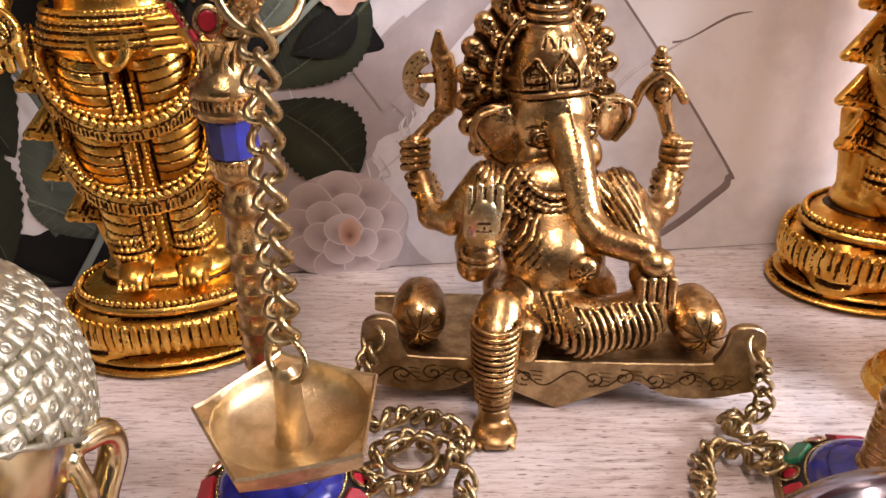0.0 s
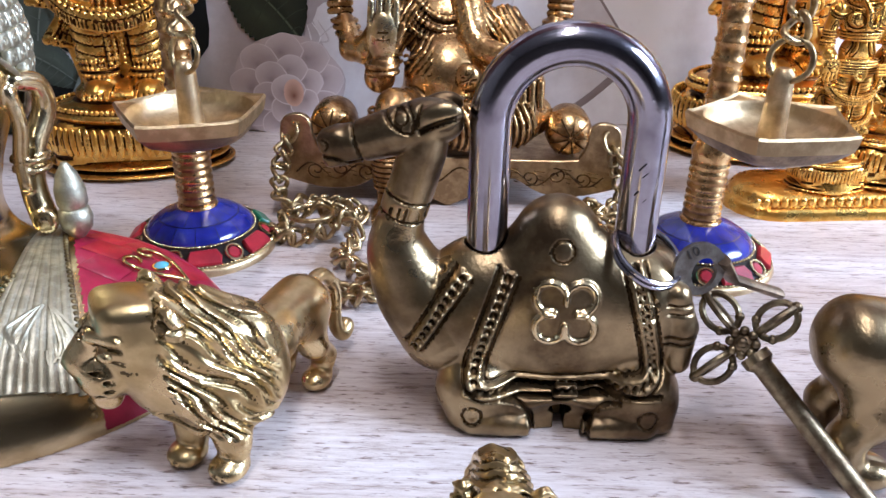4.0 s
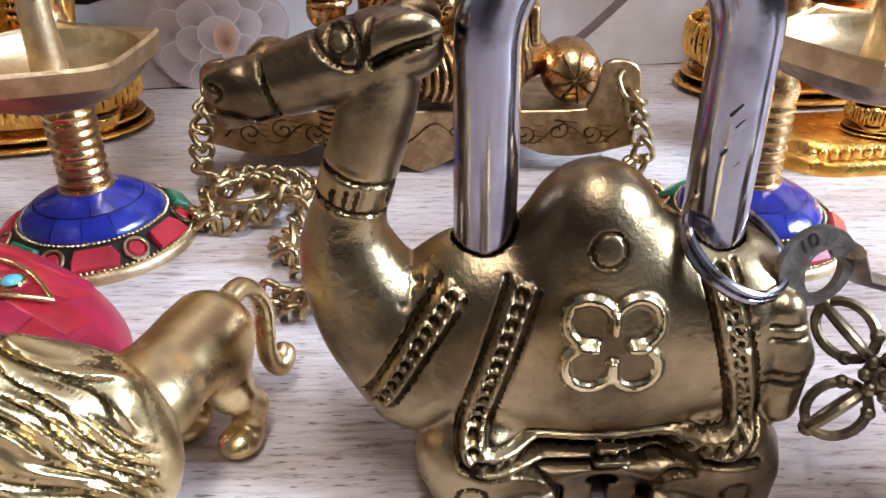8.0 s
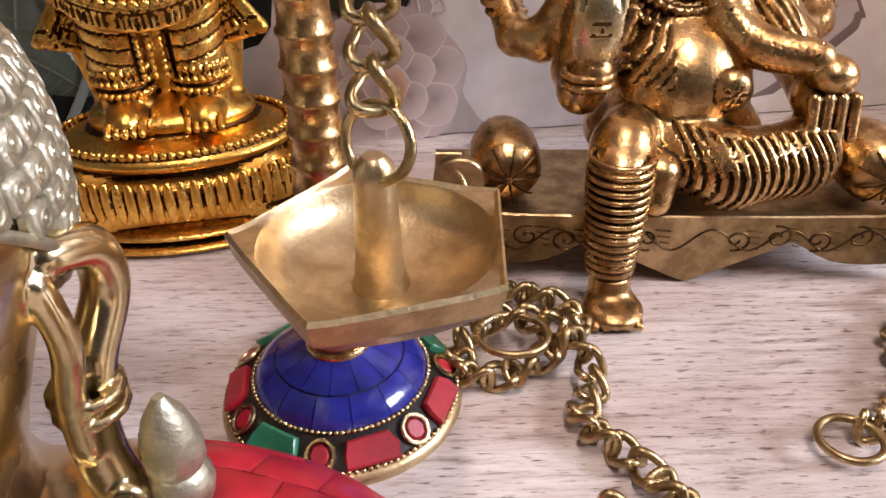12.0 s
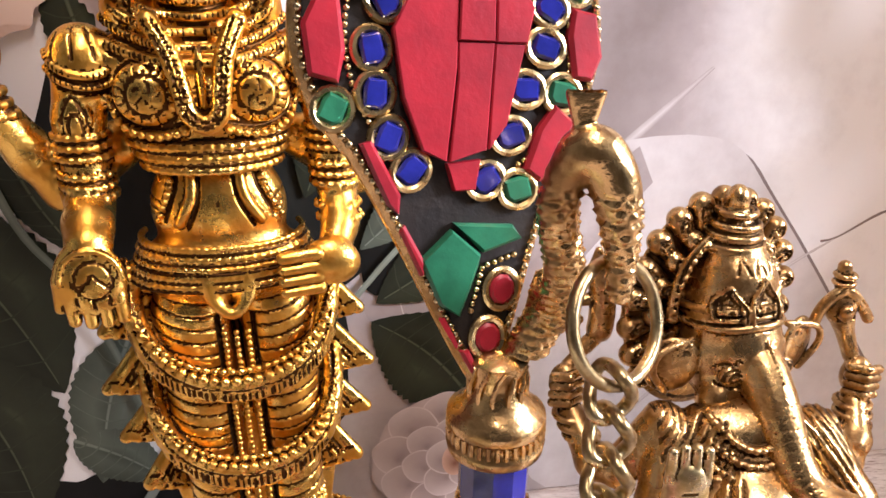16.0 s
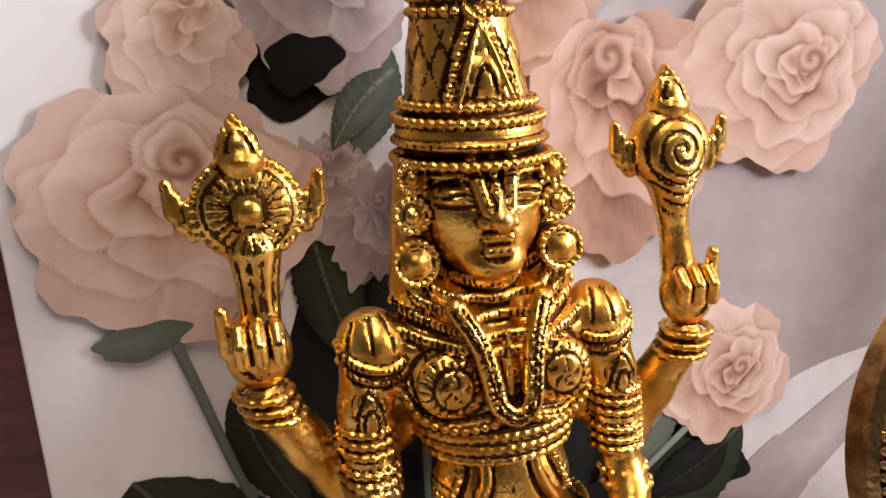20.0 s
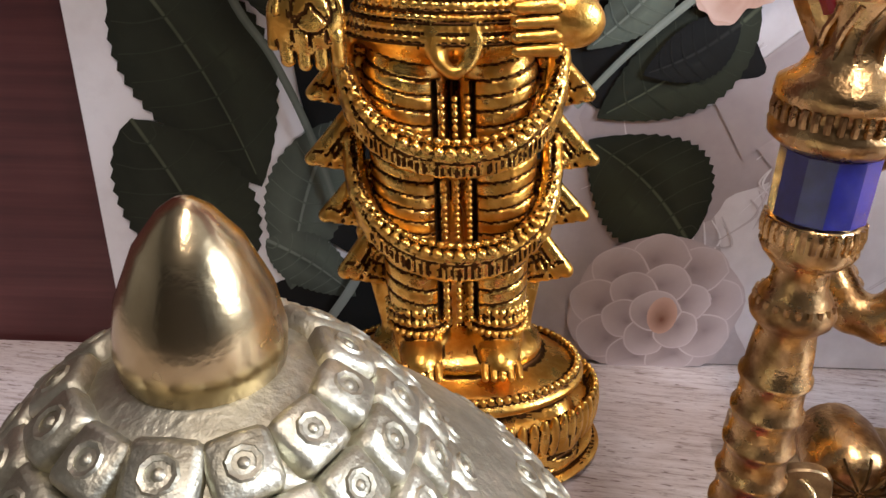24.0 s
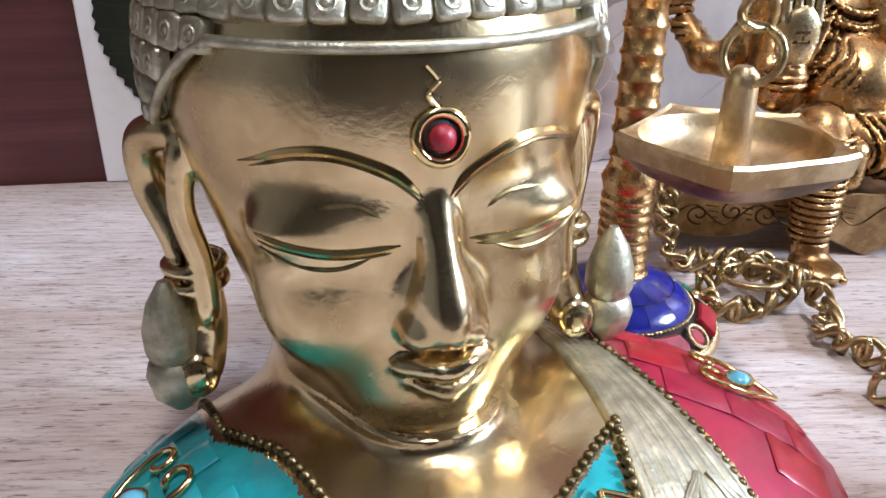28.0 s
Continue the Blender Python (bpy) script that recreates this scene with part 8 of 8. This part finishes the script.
    c.start_line().trace(smooth_path([(0.0272, 0.0900), (0.0285, 0.0850), (0.0305, 0.0790), (0.0312, 0.0770)], 4), 0.0006, -0.0007, 1, F0, 0.13)
    c.start_line().trace(smooth_path([(0.0190, 0.0806), (0.0235, 0.0800), (0.0262, 0.0788), (0.0296, 0.0796)], 4), 0.0006, -0.0007, 1, F0, F1)
    c.start_line().trace(smooth_path([(0.0196, 0.0850), (0.0212, 0.0838), (0.0202, 0.0826)], 4), 0.0005, -0.0006, 1, F0, F1)
    # eye, a drop between two lines, and the slit ear
    t = np.linspace(0, 6.28, 18)
    drop = smooth_path([(0.0362, 0.0930), (0.0385, 0.0955), (0.0420, 0.0950), (0.0442, 0.0915), (0.0434, 0.0880), (0.0395, 0.0893)], 4, True)
    c.start_line().trace(drop, 0.0006, -0.0007, 1, F0, F1, closed=True)
    c.start_line().trace(np.stack([0.0408 + 0.0018 * np.cos(t), 0.0918 + 0.0018 * np.sin(t)], 1), 0.0005, -0.0005, 1, F0, F1)
    c.start_line().trace(smooth_path([(0.0462, 0.0888), (0.0505, 0.0910), (0.0560, 0.0925)], 4), 0.0010, -0.0016, 1, F0, F1)
    c.start_line().trace(smooth_path([(0.0460, 0.0945), (0.0452, 0.0915), (0.0458, 0.0880)], 4), 0.0005, -0.0006, 1, F0, F1)
    # four-lobed knot and ring stamp
    for i in range(4):
        a = math.pi / 4 + i * math.pi / 2
        lobe = [(0.0866 + 0.0060 * math.cos(a) + 0.0042 * math.cos(u), 0.0402 + 0.0062 * math.sin(a) + 0.0042 * math.sin(u)) for u in np.linspace(a - 2.6, a + 2.6, 18)]
        c.start_line().trace(np.array(lobe), 0.0012, 0.0011, 2, F0, F1)
    c.start_line().trace(np.stack([0.0852 + 0.0030 * np.cos(t), 0.0572 + 0.0030 * np.sin(t)], 1), 0.0005, -0.0005, 1, F0, F1)
    for x in (0.0615, 0.1125):
        c.start_line().trace(np.stack([x + 0.0028 * np.cos(t), 0.0080 + 0.0028 * np.sin(t)], 1), 0.0005, -0.0005, 1, F0, F1)
    c.start_line().trace(smooth_path([(0.0700, 0.0125), (0.0760, 0.0105), (0.0790, 0.0060), (0.0790, 0.0010)], 5), 0.0009, -0.0010, 1, F0, F1)
    c.start_line().trace(smooth_path([(0.1040, 0.0125), (0.0985, 0.0105), (0.0955, 0.0060), (0.0955, 0.0010)], 5), 0.0009, -0.0010, 1, F0, F1)
    c.start_line().trace([(0.0600, 0.0155), (0.1150, 0.0155)], 0.0012, -0.0014, 1, F0, F1)
    # tail
    c.line([(0.1180, Y - 0.010, 0.0440), (0.1205, Y - 0.011, 0.0340), (0.1205, Y - 0.011, 0.0230)], [0.0040, 0.0046, 0.0040], 0, 0.001)
    for z in (0.0425, 0.0400, 0.0330, 0.0305):
        c.start_line().trace([(0.1150, z), (0.1250, z)], 0.0005, -0.0005, 1, F0, F1)
    # sockets
    for x in (0.0645, 0.1065):
        c.cap((x, Y, 0.040), (x, Y, 0.075), 0.0063, 0.0063, 1, cut=True)
    # small dents of long use
    rnd = random.Random(8)
    for _ in range(24):
        x, z = rnd.uniform(0.045, 0.115), rnd.uniform(0.016, 0.064)
        y = c.front(x, z)
        if y is not None and y < Y:
            r = rnd.uniform(0.0008, 0.0016)
            c.ell((x, y - 0.8 * r, z), r, 0, 0.0004, cut=True)
    return c.shape()


lock = thing("camel_padlock", None, [], "dark brass camel-shaped padlock with a thick polished steel shackle", "padlock", m=pose(-0.0022, 0, 0))
part("body", camel_body(), [CAMEL, CAMEL_DARK, BRASS], lock, "sitting camel with a saddle cloth", sharp=75)
pts = [(0.0645, 0.1005, z) for z in np.linspace(0.043, 0.088, 6)] + [(0.0855 - 0.021 * math.cos(a), 0.1005, 0.090 + 0.021 * math.sin(a)) for a in np.linspace(0, math.pi, 25)] + [(0.1065, 0.1005, z) for z in np.linspace(0.088, 0.043, 6)]
part("shackle", Shape().tube(np.array(pts), 0.0058, n=24, up=(0, 1, 0)), STEEL, lock, "polished steel shackle with scratches")
nick = Shape()
for x, z, l in ((0.1040, 0.0790, 0.0030), (0.1052, 0.0770, 0.0022), (0.1035, 0.0720, 0.0016), (0.1060, 0.0700, 0.0014)):
    nick.tube([(x, 0.0950, z), (x + 0.6 * l, 0.0949, z + l * 0.7)], 0.00028, 0, 5)
part("scratches", nick, RESIN, lock)

thing("key_ring", Shape().tube(ring_points((0, 0, 0), 0.0105, 0.0105, 36), 0.0009, n=8, closed=True).tube(ring_points((0, 0, 0.0016), 0.0104, 0.0104, 36), 0.0008, n=8, closed=True), STEEL, "split steel key ring round the padlock shackle", "key ring", m=pose(0.1070, 0.0960, 0.0530, 22, 24, 0))


def ornate_key():
    root = thing("key", None, [], "dull brass key with an ornate looped bow leaning on the table", "key")
    eye, end = V3(0.1345, 0.0840, 0.0330), V3(0.1640, 0.0460, 0.0034)
    d = (end - eye) / np.linalg.norm(end - eye)
    part("shaft", Shape().tube([eye + d * 0.004, eye + d * 0.0065, eye + d * 0.008, end], [0.0042, 0.0042, 0.0029, 0.0027], n=14), KEY, root)
    up = -d
    side = np.cross(up, V3(0, -1, 0))
    side /= np.linalg.norm(side)
    nrm = np.cross(side, up)
    def at(a, b, h=0.0):
        return eye + a * side + b * up + h * nrm
    bow = Shape()
    for ang in (0, 90, 180):
        ca, sa = math.cos(radians(ang)), math.sin(radians(ang))
        cx, cy = 0.0105 * ca, 0.0105 * sa
        for tw in (0, 90):
            t = np.linspace(0, 2 * math.pi, 20, endpoint=False)
            loop = []
            for u in t:
                l, w = 0.0058 * math.cos(u), 0.0046 * math.sin(u)
                hh = w if tw else 0.0
                ww = 0.0 if tw else w
                loop.append(at(cx + l * ca - ww * sa, cy + l * sa + ww * ca, hh))
            bow.tube(np.array(loop), 0.0010, 0, 7, closed=True)
        bow.ball(at(cx + 0.0062 * ca, cy + 0.0062 * sa), 0.0017, 0, 10, 7)
        for s in (-1, 1):
            bow.ball(at(cx - 0.004 * ca - s * 0.0034 * sa, cy - 0.004 * sa + s * 0.0034 * ca), 0.0014, 0, 8, 6)
    bow.ball(at(0, 0), (0.0042, 0.0042, 0.0034), 0, 16, 10)
    for k in range(8):
        a = k * math.pi / 4
        bow.ball(at(0.0034 * math.cos(a), 0.0034 * math.sin(a), 0.0026), 0.0014, 0, 8, 6)
    bow.ball(at(0, 0, 0.0034), 0.0016, 0, 10, 7)
    part("bow", bow, KEY, root, "three crossed wire loops round a flower knob")
    bit = Shape().box((-0.0012, -0.0035, 0.0), (0.0012, 0.0035, 0.0030), 0, 0.0003)
    bit.v = [v @ turned(0, 0, 40).T + end - d * 0.004 + V3(0.002, 0.002, -0.003) for v in bit.v]
    part("bit", bit, KEY, root)
    return root


ornate_key()
key2 = thing("key", None, [], "dark flat key with a round stamped bow on the key ring", "key")
tagm = turned(84, 4, 12)
tagc = V3(0.1215, 0.0935, 0.0510)
rim = Shape()
outer, inner = ring_points((0, 0, 0), 0.0078, 0.0078, 28), ring_points((0.0015, -0.0012, 0), 0.0038, 0.0046, 28)
rim.loft([outer + V3(0, 0, -0.0008), outer + V3(0, 0, 0.0008), inner + V3(0, 0, 0.0008), inner + V3(0, 0, -0.0008)], closed=True)
rim.v = [v @ tagm.T + tagc for v in rim.v]
KEY_GREY = metal("grey_worn_metal", (0.26, 0.24, 0.21), (0.14, 0.12, 0.10), (0.42, 0.55), 150, 0.6)
part("bow", rim, KEY_GREY, key2, "round grey bow stamped with a number")
part("shaft", Shape().tube([tagc + tagm @ V3(0.006, 0.003, 0), (0.1330, 0.0985, 0.0455), (0.1500, 0.1060, 0.0370)], [0.0036, 0.0030, 0.0034], n=12, flat=0.5), TARNISH, key2, "dark flat shaft")
txt = bpy.data.curves.new("stamp", "FONT")
txt.body, txt.size, txt.extrude, txt.align_x, txt.align_y = "10", 0.0042, 0.0001, "CENTER", "CENTER"
txt.materials.append(RESIN)
stamp = new("stamp", txt)
stamp.parent = key2
stamp.matrix_local = Matrix.Translation(Vector(tagc)) @ Matrix(tagm.tolist()).to_4x4() @ pose(-0.0030, 0.0048, 0.0009, 0, 0, 32)


def lion_shape(turn, tail=True, h=0.0005):
    c = Clay((-0.045, -0.058, -0.002), (0.045, 0.068, 0.064), h)
    c.line([(0, 0.040, 0.0275), (0, 0.015, 0.0262), (0, -0.006, 0.0265)], [0.0088, 0.0084, 0.0100], 0, 0.004)
    c.ell((0, -0.013, 0.0235), (0.0096, 0.0125, 0.0130), 0, 0.004)
    for s in (-1, 1):
        c.line([(s * 0.0052, -0.013, 0.020), (s * 0.0062, -0.0155, 0.011), (s * 0.0064, -0.0165, 0.004)], [0.0056, 0.0044, 0.0042], 0, 0.003)
        c.ell((s * 0.0064, -0.0195, 0.0034), (0.0048, 0.0066, 0.0034), 0, 0.001)
        for j in (-1, 0, 1):
            c.cap((s * 0.0064 + j * 0.0018, -0.0262, 0.0040), (s * 0.0064 + j * 0.0018, -0.0245, 0.0015), 0.0004, 0.0004, 1, cut=True)
        c.ell((s * 0.0046, 0.0350, 0.0215), (0.0044, 0.0078, 0.0100), 0, 0.003)
        c.line([(s * 0.0058, 0.0350, 0.0150), (s * 0.0062, 0.0400, 0.0100), (s * 0.0062, 0.0370, 0.0040)], [0.0044, 0.0032, 0.0034], 0, 0.003)
        c.ell((s * 0.0062, 0.0338, 0.0033), (0.0042, 0.0062, 0.0033), 0, 0.001)
    if tail:
        p = smooth_path([(0, 0.0445, 0.0305), (0, 0.0545, 0.0310), (0.001, 0.0600, 0.0235), (0.002, 0.0575, 0.0120), (0.003, 0.0595, 0.0070), (0.003, 0.0635, 0.0085)], 5)
        c.line(p, [0.0021] * 20 + [0.0026] * (len(p) - 20), 0, 0.001)
    c.block((0, 0, -0.02), (0.2, 0.2, 0.0202), 0, cut=True, rnd=0.0001)
    R = turned(0, 0, turn)
    piv = V3(0, -0.010, 0)
    def at(x, y, z):
        return piv + R @ (V3(x, y, z) - piv)
    c.ell(at(0, -0.0175, 0.0345), (0.0118, 0.0180, 0.0212), 0, 0.002, rot=R)
    c.ell(at(0, -0.0050, 0.0300), (0.0112, 0.0150, 0.0205), 0, 0.004, rot=R)
    c.ell(at(0, -0.0295, 0.0400), (0.0112, 0.0092, 0.0148), 0, 0.002, rot=R)
    c.block(at(0, -0.0300, 0.0478), (0.0092, 0.0078, 0.0066), 0, 0.004, rot=R, rnd=0.004)
    c.ell(at(0, -0.0385, 0.0325), (0.0088, 0.0072, 0.0072), 0, 0.002, rot=R)
    c.cap(at(0, -0.0372, 0.0462), at(0, -0.0432, 0.0362), 0.0034, 0.0044, 0, 0.001)
    for x in (-0.0022, 0.0, 0.0022):
        c.line([at(x * 1.4, -0.0380, 0.0535), at(x, -0.0402, 0.0480), at(x * 0.8, -0.0420, 0.0440)], 0.0006, 1, cut=True)
    c.ell(at(0, -0.0385, 0.0262), (0.0060, 0.0046, 0.0046), 0, 0.001, rot=R)
    c.ell(at(0, -0.0450, 0.0352), (0.0038, 0.0016, 0.0020), 0)
    c.line([at(-0.0074, -0.0400, 0.0290), at(0, -0.0444, 0.0300), at(0.0074, -0.0400, 0.0290)], 0.0008, 1, cut=True)
    c.line([at(0, -0.0455, 0.0340), at(0, -0.0444, 0.0300)], 0.0006, 1, cut=True)
    for s in (-1, 1):
        c.ell(at(s * 0.0066, -0.0372, 0.0412), (0.0032, 0.0022, 0.0018), 0, rot=R)
        c.cap(at(s * 0.0034, -0.0395, 0.0452), at(s * 0.0100, -0.0345, 0.0462), 0.0020, 0.0013, 0, 0.0005)
        for dz, w in ((0.0025, 0.0005), (-0.0022, 0.0005)):
            c.line([at(s * 0.0034, -0.0388, 0.0412 + dz * 0.9), at(s * 0.0066, -0.0382, 0.0414 + dz * 1.1), at(s * 0.0100, -0.0340, 0.0414 + dz * 0.8)], w * 1.5, 1, cut=True)
        for k in range(3):
            c.line([at(s * 0.0044, -0.0428, 0.0352 - 0.0020 * k), at(s * 0.0082, -0.0385, 0.0362 - 0.0026 * k), at(s * 0.0112, -0.0310, 0.0368 - 0.0032 * k)], 0.0007, 1, cut=True)
        c.ell(at(s * 0.0112, -0.0215, 0.0500), (0.0034, 0.0036, 0.0048), 0, 0.0008, rot=R)
        c.ell(at(s * 0.0132, -0.0245, 0.0500), (0.0020, 0.0022, 0.0030), 1, cut=True)
    def hair(x, y, z):
        q = (np.stack([x, y, z], 1) - piv) @ R
        x, y, z = q[:, 0], q[:, 1] + piv[1], q[:, 2]
        face = (y < -0.0255 + 0.12 * np.abs(z - 0.04)) & (z > 0.021)
        m = ((y < 0.005) & (z > 0.013) & ~face).astype(float) * np.clip((0.006 - y) / 0.004, 0, 1)
        u = np.arctan2(z - 0.036, np.abs(x))
        flow = 1000 * z + 1250 * y + 2.4 * np.sin(300 * y + 200 * z) + 1.8 * np.sin(380 * z) + 0.9 * np.sin(900 * x)
        return m * (np.sin(flow) * 0.62 + np.sin(flow * 2.1 + 900 * z) * 0.30)
    c.grain(hair, 0.00105)
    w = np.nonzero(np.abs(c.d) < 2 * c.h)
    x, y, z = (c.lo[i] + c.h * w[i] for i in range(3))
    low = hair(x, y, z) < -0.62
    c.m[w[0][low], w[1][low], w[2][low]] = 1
    c.darken_hollows(0.10)
    sh = c.shape()
    sh.v[0][:, 1] *= 0.84
    return sh


LION = metal("golden_brass", (0.74, 0.57, 0.30), (0.50, 0.37, 0.17), (0.22, 0.38), 60, 0.12)
first = lion_shape(-44)
first.v[0][:, 0] *= 1.12
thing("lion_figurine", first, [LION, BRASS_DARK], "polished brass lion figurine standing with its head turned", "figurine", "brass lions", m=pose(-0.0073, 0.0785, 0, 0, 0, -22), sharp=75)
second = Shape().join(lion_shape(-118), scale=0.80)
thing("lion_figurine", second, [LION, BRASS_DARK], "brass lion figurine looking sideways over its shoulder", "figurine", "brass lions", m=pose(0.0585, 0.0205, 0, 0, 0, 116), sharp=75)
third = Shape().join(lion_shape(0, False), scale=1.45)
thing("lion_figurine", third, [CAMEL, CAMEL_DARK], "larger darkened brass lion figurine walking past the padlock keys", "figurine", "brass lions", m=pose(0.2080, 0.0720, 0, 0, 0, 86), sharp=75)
